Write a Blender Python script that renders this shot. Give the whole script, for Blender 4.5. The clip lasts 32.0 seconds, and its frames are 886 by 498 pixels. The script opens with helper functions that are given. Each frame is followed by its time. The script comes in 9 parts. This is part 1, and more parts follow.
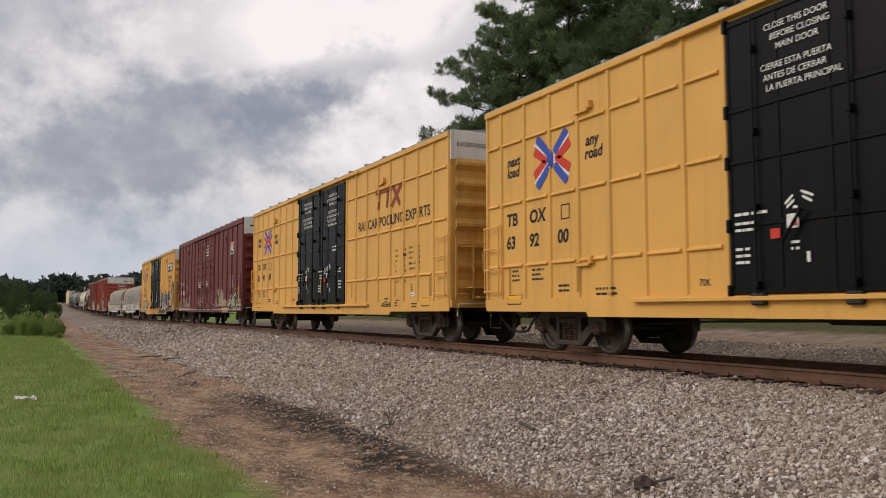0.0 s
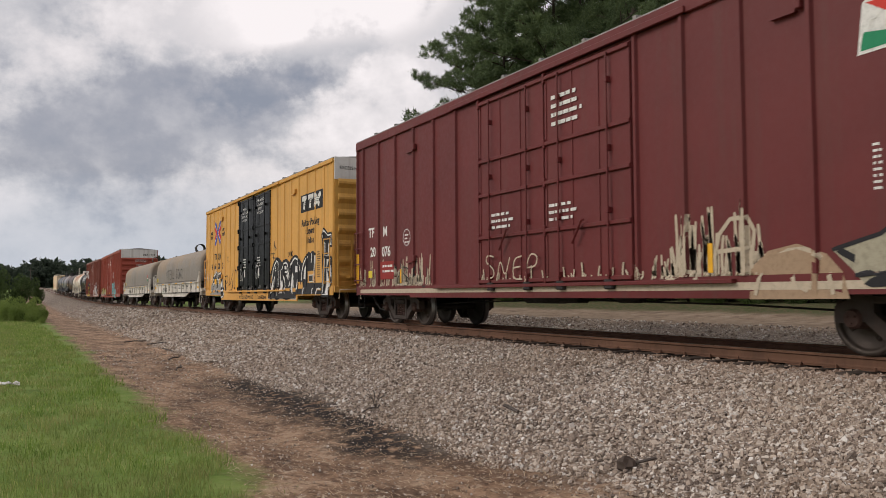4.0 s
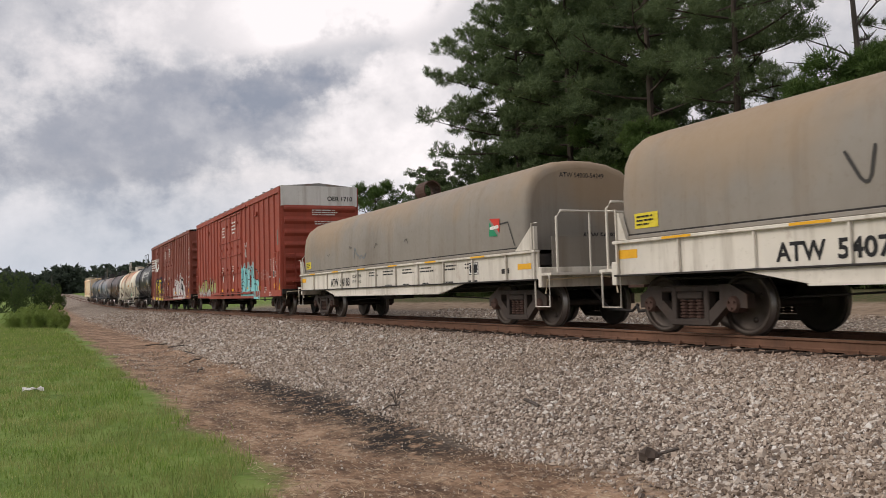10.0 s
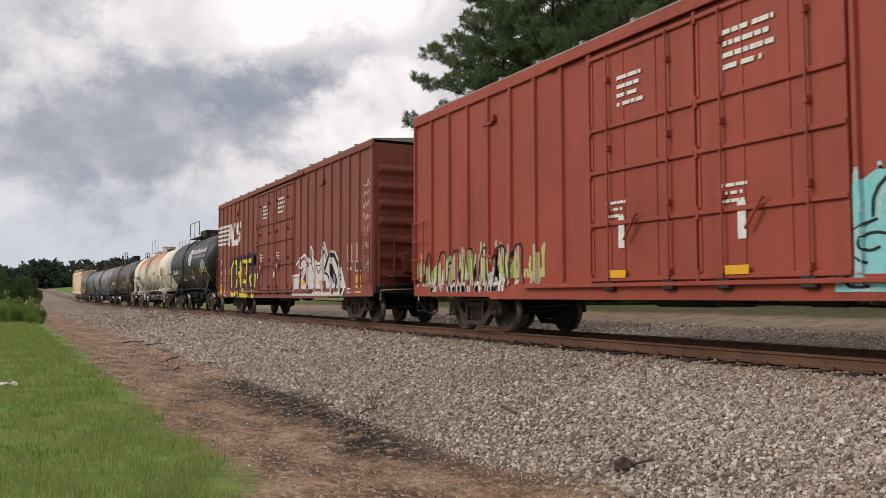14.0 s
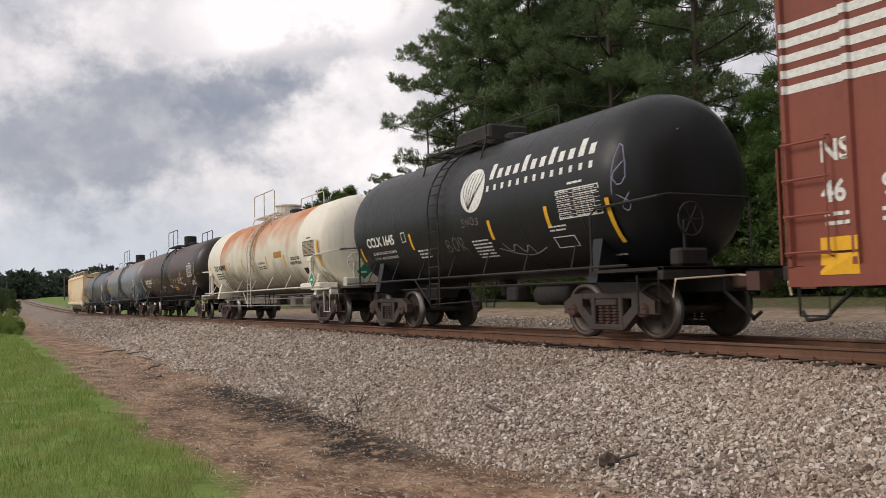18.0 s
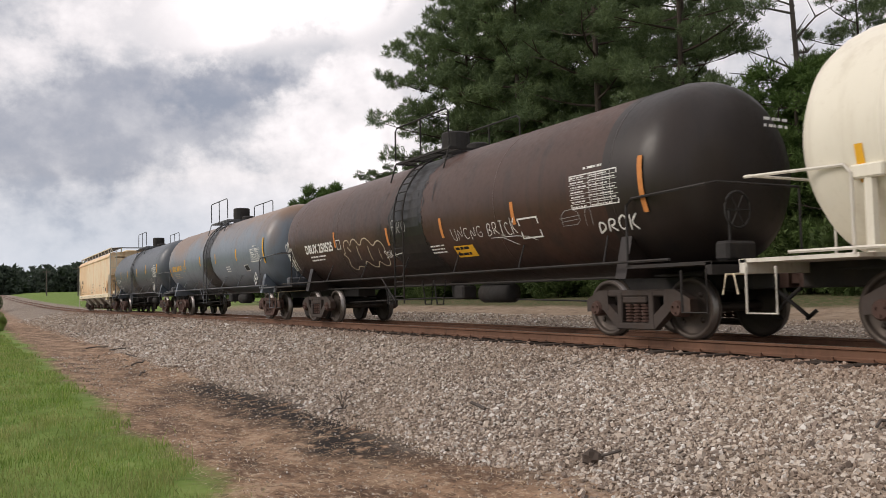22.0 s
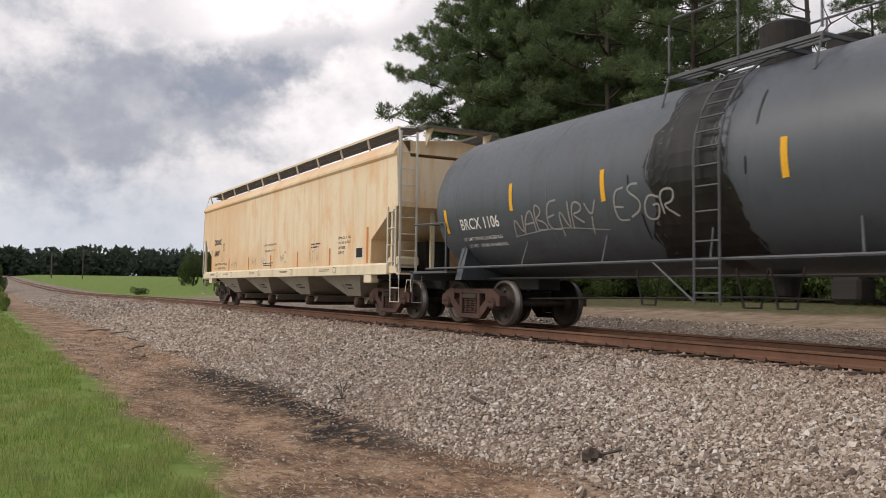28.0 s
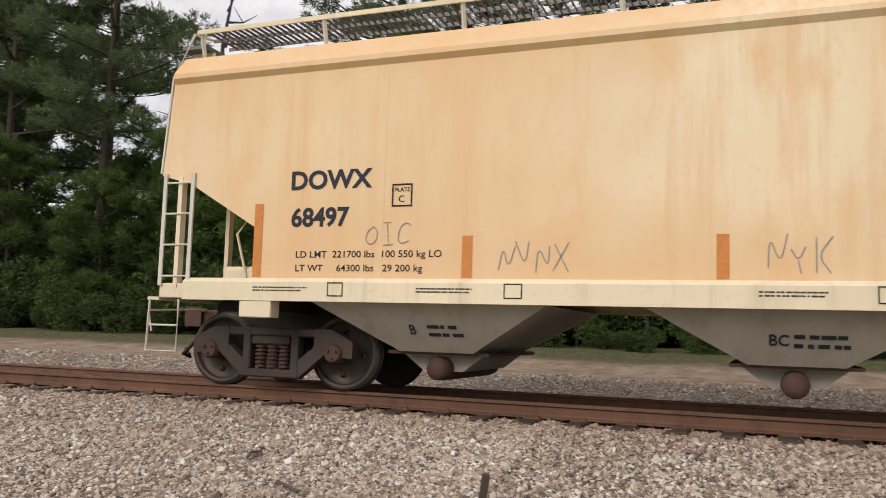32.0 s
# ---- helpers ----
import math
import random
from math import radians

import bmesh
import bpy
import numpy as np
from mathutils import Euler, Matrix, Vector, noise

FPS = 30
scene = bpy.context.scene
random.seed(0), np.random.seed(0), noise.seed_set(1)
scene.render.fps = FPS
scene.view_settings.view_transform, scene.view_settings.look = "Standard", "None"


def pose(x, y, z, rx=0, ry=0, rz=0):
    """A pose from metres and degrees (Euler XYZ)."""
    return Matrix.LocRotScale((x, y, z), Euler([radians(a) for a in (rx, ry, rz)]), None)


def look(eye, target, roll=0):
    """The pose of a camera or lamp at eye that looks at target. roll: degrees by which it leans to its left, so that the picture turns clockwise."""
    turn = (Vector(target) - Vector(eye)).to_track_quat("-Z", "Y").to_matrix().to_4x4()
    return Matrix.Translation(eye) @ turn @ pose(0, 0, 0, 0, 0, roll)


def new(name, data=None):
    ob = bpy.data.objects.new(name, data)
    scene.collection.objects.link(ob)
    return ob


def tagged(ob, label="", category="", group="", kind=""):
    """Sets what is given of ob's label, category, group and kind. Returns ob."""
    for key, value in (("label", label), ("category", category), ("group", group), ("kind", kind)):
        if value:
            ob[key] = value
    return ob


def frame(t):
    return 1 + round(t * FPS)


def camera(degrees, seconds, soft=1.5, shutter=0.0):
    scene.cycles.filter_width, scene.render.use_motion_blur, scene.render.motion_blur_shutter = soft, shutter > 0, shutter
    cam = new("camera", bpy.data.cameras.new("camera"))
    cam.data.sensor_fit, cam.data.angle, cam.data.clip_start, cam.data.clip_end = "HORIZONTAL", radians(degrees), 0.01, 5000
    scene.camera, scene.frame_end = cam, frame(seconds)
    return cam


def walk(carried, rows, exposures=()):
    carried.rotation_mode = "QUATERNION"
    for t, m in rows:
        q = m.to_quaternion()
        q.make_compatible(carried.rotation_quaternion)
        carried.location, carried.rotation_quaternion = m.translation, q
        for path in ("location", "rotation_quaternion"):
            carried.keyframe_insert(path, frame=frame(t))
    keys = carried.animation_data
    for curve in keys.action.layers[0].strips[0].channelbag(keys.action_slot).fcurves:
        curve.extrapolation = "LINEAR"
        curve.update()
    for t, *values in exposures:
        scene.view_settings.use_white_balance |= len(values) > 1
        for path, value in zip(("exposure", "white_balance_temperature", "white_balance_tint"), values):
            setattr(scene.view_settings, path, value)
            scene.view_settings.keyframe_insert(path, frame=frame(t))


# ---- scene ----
cam = camera(56.27, 32.0, soft=0.45, shutter=0.12)
# seconds, place in metres, tilt, lean and turn in degrees
PATH = [
    (0.0, -0.007, 0.026, 0.779, 94.24, 0.06, -26.30),
    (0.5, -0.007, 0.026, 0.776, 94.06, -0.30, -25.95),
    (1.0, -0.008, 0.028, 0.777, 93.95, -0.41, -25.79),
    (1.5, -0.006, 0.023, 0.779, 94.07, -0.11, -26.01),
    (2.0, -0.005, 0.019, 0.776, 94.12, 0.00, -26.57),
    (2.5, -0.007, 0.015, 0.777, 93.77, 0.03, -26.91),
    (3.0, -0.010, 0.016, 0.778, 93.26, -0.05, -26.98),
    (3.5, -0.009, 0.013, 0.777, 93.14, 0.12, -27.19),
    (5.5, -0.003, 0.011, 0.775, 93.10, 0.64, -27.42),
    (6.0, -0.002, 0.010, 0.771, 93.01, 1.10, -27.31),
    (6.5, -0.001, 0.011, 0.770, 92.95, 1.30, -27.36),
    (7.0, -0.004, 0.010, 0.771, 92.83, 0.86, -27.22),
    (7.5, -0.008, 0.008, 0.768, 92.98, 0.42, -26.93),
    (8.0, -0.010, 0.009, 0.768, 92.98, 0.49, -26.46),
    (8.5, -0.009, 0.007, 0.767, 92.86, 0.92, -25.99),
    (9.0, -0.006, 0.006, 0.767, 92.86, 1.39, -25.88),
    (9.5, -0.006, 0.007, 0.768, 92.80, 1.45, -25.87),
    (10.0, -0.004, 0.006, 0.769, 92.90, 1.69, -26.10),
    (10.5, -0.003, 0.001, 0.768, 93.09, 1.89, -26.26),
    (11.0, -0.003, 0.002, 0.769, 93.31, 1.58, -26.50),
    (11.5, -0.003, 0.001, 0.769, 93.49, 0.90, -26.76),
    (12.0, -0.005, 0.002, 0.773, 93.61, 0.02, -27.01),
    (12.5, -0.011, 0.005, 0.774, 93.68, -0.41, -27.22),
    (13.0, -0.010, 0.006, 0.771, 93.38, -0.19, -27.19),
    (13.5, -0.004, 0.004, 0.767, 93.14, 0.02, -27.20),
    (15.5, -0.003, -0.005, 0.772, 93.88, 0.50, -28.37),
    (16.0, -0.001, -0.007, 0.770, 93.87, 0.67, -28.51),
    (16.5, -0.001, -0.010, 0.771, 93.92, 0.87, -28.51),
    (17.0, 0.003, -0.010, 0.768, 93.73, 1.17, -28.54),
    (17.5, 0.005, -0.010, 0.766, 93.38, 1.49, -28.51),
    (18.0, 0.004, -0.008, 0.767, 93.26, 1.57, -28.60),
    (18.5, 0.003, -0.008, 0.766, 93.37, 1.35, -28.79),
    (19.0, -0.001, -0.006, 0.765, 93.40, 1.25, -28.99),
    (19.5, 0.000, -0.009, 0.765, 93.53, 0.99, -29.02),
    (20.0, 0.001, -0.008, 0.770, 93.69, 0.50, -29.09),
    (20.5, 0.003, -0.009, 0.769, 93.75, 0.46, -29.28),
    (21.0, 0.004, -0.009, 0.767, 93.49, 0.77, -29.38),
    (21.5, 0.003, -0.010, 0.765, 93.15, 1.03, -29.46),
    (22.0, 0.003, -0.012, 0.766, 93.04, 1.35, -29.62),
    (22.5, 0.006, -0.014, 0.768, 93.04, 1.44, -30.07),
    (23.0, 0.010, -0.015, 0.768, 93.05, 1.57, -30.59),
    (23.5, 0.011, -0.017, 0.766, 93.09, 1.70, -30.93),
    (24.0, 0.013, -0.017, 0.765, 92.99, 1.65, -31.09),
    (24.5, 0.014, -0.017, 0.765, 92.83, 1.53, -31.24),
    (25.0, 0.015, -0.020, 0.764, 92.88, 0.97, -31.62),
    (25.5, 0.014, -0.017, 0.763, 93.27, -0.10, -31.96),
    (26.0, 0.009, -0.013, 0.764, 93.45, -0.53, -31.50),
    (26.5, 0.001, -0.008, 0.762, 93.45, -0.39, -29.38),
    (28.5, 0.063, 0.079, 0.703, 92.69, -0.81, -29.52),
    (29.0, 0.081, 0.056, 0.697, 92.93, -0.67, -31.21),
    (29.5, 0.092, 0.060, 0.704, 93.45, -0.32, -33.75),
    (30.0, 0.086, 0.034, 0.716, 94.95, 0.30, -37.78),
    (30.5, 0.084, 0.013, 0.718, 96.28, -0.51, -43.01),
    (31.0, 0.087, -0.031, 0.719, 96.63, -1.77, -48.65),
    (31.5, 0.079, -0.090, 0.738, 96.48, -2.22, -57.69),
    (32.0, 0.050, -0.111, 0.752, 95.74, -1.72, -68.87),
]
walk(cam, [(t, pose(*p)) for t, *p in PATH], [(0.0, -0.15, 6600, 12), (6.0, -0.08, 6600, 12), (12.0, -0.01, 6600, 12), (19.0, 0.03, 6600, 12),
                                                    (23.0, 0.12, 6600, 12), (28.5, 0.06, 6600, 12), (30.0, 0.03, 6600, 12), (31.0, -0.14, 6600, 12), (32.0, 0.22, 6600, 12)])

# seconds and metres by which the train has rolled on since the start
TRAVEL = [
    (0, 0.00), (1, -8.55), (2, -17.14), (3, -25.67), (4, -34.09), (5, -42.39),
    (6, -50.55), (7, -58.52), (8, -66.45), (9, -74.33), (10, -82.21), (11, -90.17),
    (12, -98.18), (13, -106.13), (14, -114.06), (15, -122.01), (16, -130.01), (17, -138.10),
    (18, -146.11), (19, -153.99), (20, -161.85), (21, -169.73), (22, -177.51), (23, -185.15),
    (24, -192.66), (25, -200.16), (26, -207.66), (27, -215.05), (28, -222.37), (29, -229.65),
    (30, -236.87), (31, -244.02), (32, -251.14),
]


def travel(t):
    # smooth reading of TRAVEL between its rows
    i = min(max(int(t), 0), len(TRAVEL) - 2)
    d = [TRAVEL[min(max(k, 0), len(TRAVEL) - 1)][1] for k in (i - 1, i, i + 1, i + 2)]
    if i == 0:
        d[0] = 2 * d[1] - d[2]
    if i == len(TRAVEL) - 2:
        d[3] = 2 * d[2] - d[1]
    u = t - i
    return d[1] + 0.5 * u * (d[2] - d[0] + u * (2 * d[0] - 5 * d[1] + 4 * d[2] - d[3] + u * (3 * (d[1] - d[2]) + d[3] - d[0])))



# ---- sky and sun ----
def build_world():
    world = bpy.data.worlds.new("overcast_sky")
    scene.world = world
    world.use_nodes = True
    nt = world.node_tree
    nt.nodes.clear()
    N, L = nt.nodes.new, nt.links.new

    def math_node(op, a, b=None, c=None, clamp=False):
        n = N("ShaderNodeMath")
        n.operation, n.use_clamp = op, clamp
        for k, v in enumerate((a, b, c)):
            if v is None:
                continue
            if isinstance(v, (int, float)):
                n.inputs[k].default_value = v
            else:
                L(v, n.inputs[k])
        return n.outputs[0]

    out, bg = N("ShaderNodeOutputWorld"), N("ShaderNodeBackground")
    tc, sep = N("ShaderNodeTexCoord"), N("ShaderNodeSeparateXYZ")
    L(tc.outputs["Generated"], sep.inputs[0])
    az = math_node("ARCTAN2", sep.outputs[0], sep.outputs[1])
    el = math_node("ARCSINE", sep.outputs[2])
    sky = N("ShaderNodeTexSky")
    sky.sky_type, sky.sun_disc = "NISHITA", False
    sky.sun_elevation, sky.sun_rotation = radians(34), radians(-75)

    def noise_at(sx, sy, scale, detail, rough, seed):
        cx = N("ShaderNodeCombineXYZ")
        L(math_node("MULTIPLY", az, sx), cx.inputs[0])
        L(math_node("MULTIPLY", el, sy), cx.inputs[1])
        cx.inputs[2].default_value = seed
        n = N("ShaderNodeTexNoise")
        n.inputs["Scale"].default_value, n.inputs["Detail"].default_value = scale, detail
        n.inputs["Roughness"].default_value = rough
        L(cx.outputs[0], n.inputs["Vector"])
        return n.outputs[0]

    def bump_at(a0, e0, wa, we, slope):
        # a soft oval in azimuth and elevation (degrees), its long axis tilted by slope
        da = math_node("SUBTRACT", az, radians(a0))
        de = math_node("SUBTRACT", math_node("SUBTRACT", el, radians(e0)), math_node("MULTIPLY", da, slope))
        q = math_node("ADD", math_node("POWER", math_node("ABSOLUTE", math_node("DIVIDE", da, radians(wa))), 2.0),
                      math_node("POWER", math_node("ABSOLUTE", math_node("DIVIDE", de, radians(we))), 2.0))
        return math_node("DIVIDE", 1.0, math_node("ADD", 1.0, math_node("MULTIPLY", q, q)))

    big = noise_at(1.0, 1.25, 6.5, 8.0, 0.58, 3.3)
    fine = noise_at(1.0, 1.15, 19.0, 8.0, 0.6, 8.1)
    # cloud thickness: noise and the banks that stand over the line
    th = math_node("ADD", math_node("MULTIPLY", big, 1.05), math_node("MULTIPLY", fine, 0.5))
    th = math_node("SUBTRACT", th, 0.41)
    ragged = math_node("ADD", math_node("MULTIPLY", math_node("SUBTRACT", big, 0.5), 1.3), math_node("MULTIPLY", math_node("SUBTRACT", fine, 0.5), 0.9))

    def bank(shape, lo, hi):
        # a cloud with a billowing edge
        n = N("ShaderNodeMapRange")
        n.interpolation_type = "SMOOTHSTEP"
        L(math_node("ADD", shape, ragged), n.inputs[0])
        n.inputs[1].default_value, n.inputs[2].default_value = lo, hi
        return n.outputs[0]

    th = math_node("ADD", th, math_node("MULTIPLY", bank(bump_at(8.5, 11.5, 11.5, 3.3, 0.24), 0.15, 0.75), 0.36))
    th = math_node("ADD", th, math_node("MULTIPLY", bank(bump_at(17.5, 15.2, 5.5, 2.2, 0.3), 0.2, 0.7), 0.30))
    th = math_node("ADD", th, math_node("MULTIPLY", bank(bump_at(-4.0, 19.0, 8.0, 5.0, 0.2), 0.2, 0.8), 0.2))
    th = math_node("SUBTRACT", th, math_node("MULTIPLY", bank(bump_at(20.0, 20.5, 8.5, 4.2, 0.2), 0.25, 0.7), 0.30))
    th = math_node("SUBTRACT", th, math_node("MULTIPLY", bump_at(3.0, 18.0, 6.0, 3.2, -0.3), 0.16))
    th = math_node("SUBTRACT", th, math_node("MULTIPLY", bump_at(21.0, 8.5, 7.0, 3.0, 0.1), 0.16))
    ramp = N("ShaderNodeValToRGB")
    L(th, ramp.inputs[0])
    cr = ramp.color_ramp
    cr.elements[0].position, cr.elements[0].color = 0.06, (1.08, 1.03, 1.03, 1)
    cr.elements[1].position, cr.elements[1].color = 0.98, (0.3, 0.33, 0.40, 1)
    for p, c in ((0.28, (0.84, 0.81, 0.82, 1)), (0.5, (0.62, 0.62, 0.65, 1)), (0.76, (0.40, 0.415, 0.47, 1))):
        e = cr.elements.new(p)
        e.color = c
    # paler blue haze towards the horizon
    haze = N("ShaderNodeMix")
    haze.data_type = "RGBA"
    low = math_node("SUBTRACT", 1.0, math_node("DIVIDE", math_node("ABSOLUTE", el), radians(8.0)), clamp=True)
    L(math_node("MULTIPLY", math_node("POWER", low, 0.8), 0.9), haze.inputs[0])
    L(ramp.outputs[0], haze.inputs[6])
    haze.inputs[7].default_value = (0.56, 0.63, 0.74, 1)
    mix = N("ShaderNodeMix")
    mix.data_type = "RGBA"
    mix.inputs[0].default_value = 0.93
    dim = N("ShaderNodeVectorMath")
    dim.operation = "SCALE"
    dim.inputs[3].default_value = 0.12
    L(sky.outputs[0], dim.inputs[0])
    L(dim.outputs[0], mix.inputs[6])
    L(haze.outputs[2], mix.inputs[7])
    L(mix.outputs[2], bg.inputs[0])
    bg.inputs[1].default_value = SKY_POWER
    L(bg.outputs[0], out.inputs[0])


SKY_POWER = 1.0
build_world()
sun = new("sun", bpy.data.lights.new("sun", "SUN"))
sun.data.energy, sun.data.angle, sun.data.color = 1.5, radians(25), (1.0, 0.93, 0.84)
sun.matrix_world = look((-75, 28, 55), (0, 0, 0))


# ---- materials ----
def tree_of(name):
    m = bpy.data.materials.new(name)
    m.use_nodes = True
    nt = m.node_tree
    return m, nt, nt.nodes.new, nt.links.new, nt.nodes["Principled BSDF"]


def tex(N, L, co, scale, detail=4.0, rough=0.55, stretch=(1, 1, 1)):
    mp = N("ShaderNodeMapping")
    mp.inputs["Scale"].default_value = stretch
    L(co, mp.inputs["Vector"])
    n = N("ShaderNodeTexNoise")
    n.inputs["Scale"].default_value, n.inputs["Detail"].default_value, n.inputs["Roughness"].default_value = scale, detail, rough
    L(mp.outputs[0], n.inputs["Vector"])
    return n.outputs[0]


def ramp_of(N, L, fac, stops):
    r = N("ShaderNodeValToRGB")
    L(fac, r.inputs[0])
    els = r.color_ramp.elements
    els[0].position, els[0].color = stops[0][0], (*stops[0][1], 1)
    els[1].position, els[1].color = stops[-1][0], (*stops[-1][1], 1)
    for p, c in stops[1:-1]:
        els.new(p).color = (*c, 1)
    return r.outputs[0]


def blend(N, L, fac, a, b, mode="MIX"):
    m = N("ShaderNodeMix")
    m.data_type, m.blend_type = "RGBA", mode
    for k, v in ((0, fac), (6, a), (7, b)):
        if isinstance(v, tuple):
            m.inputs[k].default_value = (*v, 1)
        elif isinstance(v, (int, float)):
            m.inputs[k].default_value = v
        else:
            L(v, m.inputs[k])
    return m.outputs[2]


def shade(c, k):
    return tuple(min(1.0, v * k) for v in c)


def painted(name, color, rough=0.55, metal=0.0, var=0.16, dirt=(0.09, 0.07, 0.055), dirt_amount=0.45, rust=0.0,
            rust_color=(0.22, 0.075, 0.03), bump=0.15, coat=0.0, spec=0.35, crown=None, skirt=None, along=None):
    """Weathered paint: fading in broad patches, streaks that run down, dirt that spots it, and rust where asked."""
    m, nt, N, L, b = tree_of(name)
    co = N("ShaderNodeTexCoord").outputs["Object"]
    broad = tex(N, L, co, 0.5, 5, 0.6)
    streak = tex(N, L, co, 1.0, 6, 0.65, (3.0, 3.0, 0.22))
    speck = tex(N, L, co, 9.0, 5, 0.7)
    col = ramp_of(N, L, broad, [(0.3, shade(color, 1 - var)), (0.5, color), (0.72, shade(color, 1 + var))])
    col = blend(N, L, ramp_of(N, L, streak, [(0.5, (0, 0, 0)), (0.72, (dirt_amount,) * 3)]), col, dirt)
    col = blend(N, L, ramp_of(N, L, speck, [(0.58, (0, 0, 0)), (0.8, (dirt_amount * 0.8,) * 3)]), col, dirt)
    if rust:
        r = tex(N, L, co, 1.3, 8, 0.68, (1, 1, 0.5))
        col = blend(N, L, ramp_of(N, L, r, [(0.62 - 0.28 * rust, (0, 0, 0)), (0.78 - 0.2 * rust, (0.9,) * 3)]), col, rust_color)
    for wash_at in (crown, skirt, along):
        # uneven wash: rust from the crown, or another tone lower down or lengthwise
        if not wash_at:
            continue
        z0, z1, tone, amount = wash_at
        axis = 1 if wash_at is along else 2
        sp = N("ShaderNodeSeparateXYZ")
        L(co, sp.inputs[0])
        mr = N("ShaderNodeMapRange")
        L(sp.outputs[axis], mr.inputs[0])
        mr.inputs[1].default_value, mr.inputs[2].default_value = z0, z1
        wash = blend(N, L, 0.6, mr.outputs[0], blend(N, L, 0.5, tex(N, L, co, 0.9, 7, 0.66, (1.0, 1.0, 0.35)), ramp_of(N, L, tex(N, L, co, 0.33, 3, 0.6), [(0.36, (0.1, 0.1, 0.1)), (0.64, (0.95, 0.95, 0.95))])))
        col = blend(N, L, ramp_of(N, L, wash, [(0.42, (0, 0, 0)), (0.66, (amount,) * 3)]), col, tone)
    L(col, b.inputs["Base Color"])
    L(ramp_of(N, L, speck, [(0.3, (rough * 0.85,) * 3), (0.75, (min(1, rough * 1.25),) * 3)]), b.inputs["Roughness"])
    b.inputs["Metallic"].default_value = metal
    b.inputs["Coat Weight"].default_value = coat
    b.inputs["Specular IOR Level"].default_value = spec
    if bump:
        bn = N("ShaderNodeBump")
        bn.inputs["Strength"].default_value, bn.inputs["Distance"].default_value = bump, 0.02
        L(blend(N, L, 0.35, broad, speck), bn.inputs["Height"])
        L(bn.outputs[0], b.inputs["Normal"])
    return m


def plain(name, color, rough=0.6, metal=0.0, var=0.12, scale=6.0):
    m, nt, N, L, b = tree_of(name)
    n = tex(N, L, N("ShaderNodeTexCoord").outputs["Object"], scale, 5, 0.6)
    L(ramp_of(N, L, n, [(0.3, shade(color, 1 - var)), (0.7, shade(color, 1 + var))]), b.inputs["Base Color"])
    b.inputs["Roughness"].default_value, b.inputs["Metallic"].default_value = rough, metal
    return m


def ink(name, color, worn=0.5):
    """Stencilled or sprayed paint that has worn thin in places."""
    m, nt, N, L, b = tree_of(name)
    n = tex(N, L, N("ShaderNodeTexCoord").outputs["Object"], 14.0, 6, 0.7)
    L(ramp_of(N, L, n, [(0.34, shade(color, 1 - 0.5 * worn)), (0.55, color)]), b.inputs["Base Color"])
    b.inputs["Roughness"].default_value = 0.65
    b.inputs["Specular IOR Level"].default_value = 0.25
    return m


YELLOW = painted("yellow_boxcar_paint", (0.72, 0.385, 0.09), 0.5, var=0.08, dirt=(0.30, 0.17, 0.06), dirt_amount=0.28)
YELLOW_OLD = painted("faded_yellow_boxcar_paint", (0.68, 0.355, 0.085), 0.6, var=0.1, dirt=(0.25, 0.14, 0.05), dirt_amount=0.4)
# end copy of the yellow: base colour darkened for shade, with more dirt
YELLOW_END = painted("shaded_dusty_yellow_end_paint", (0.62, 0.34, 0.08), 0.6, var=0.12, dirt=(0.22, 0.12, 0.05), dirt_amount=0.5)
BLACK_DOOR = painted("black_door_paint", (0.005, 0.005, 0.0055), 0.4, spec=0.13, var=0.25, dirt=(0.018, 0.017, 0.016), dirt_amount=0.25)
MAROON = painted("maroon_boxcar_paint", (0.135, 0.020, 0.020), 0.55, var=0.15, dirt=(0.10, 0.05, 0.04), dirt_amount=0.35)
RED = painted("oxide_red_boxcar_paint", (0.32, 0.063, 0.038), 0.6, var=0.16, dirt=(0.11, 0.04, 0.03), dirt_amount=0.35)
BROWN = painted("brown_boxcar_paint", (0.232, 0.064, 0.043), 0.6, var=0.18, dirt=(0.08, 0.03, 0.025), dirt_amount=0.4)
ROOF = painted("galvanised_roof", (0.30, 0.29, 0.28), 0.5, 0.4, dirt=(0.16, 0.10, 0.07), dirt_amount=0.5, rust=0.2)
CAPWHITE = painted("white_end_panel", (0.72, 0.70, 0.68), 0.6, dirt=(0.28, 0.22, 0.18), dirt_amount=0.5)
COVER = painted("grey_cover_paint", (0.25, 0.225, 0.195), 0.62, var=0.14, dirt=(0.16, 0.12, 0.085), dirt_amount=0.5, crown=(1.7, 3.5, (0.34, 0.235, 0.14), 0.7))
SILLWHITE = painted("dirty_white_sill_paint", (0.66, 0.62, 0.55), 0.6, dirt=(0.22, 0.17, 0.12), dirt_amount=0.55, rust=0.12)
TANKBLACK = painted("black_tank_paint", (0.014, 0.0145, 0.0165), 0.42, spec=0.32, var=0.25, dirt=(0.03, 0.03, 0.03), dirt_amount=0.3, bump=0.06)
TANKWHITE = painted("white_tank_paint", (0.78, 0.73, 0.62), 0.5, var=0.06, dirt=(0.42, 0.34, 0.24), dirt_amount=0.35, bump=0.05)
TANKRUST = painted("rust_washed_tank_paint", (0.66, 0.61, 0.50), 0.6, var=0.08, dirt=(0.42, 0.36, 0.28), dirt_amount=0.45, bump=0.06,
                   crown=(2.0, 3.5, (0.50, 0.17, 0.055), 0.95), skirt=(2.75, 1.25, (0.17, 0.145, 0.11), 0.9))
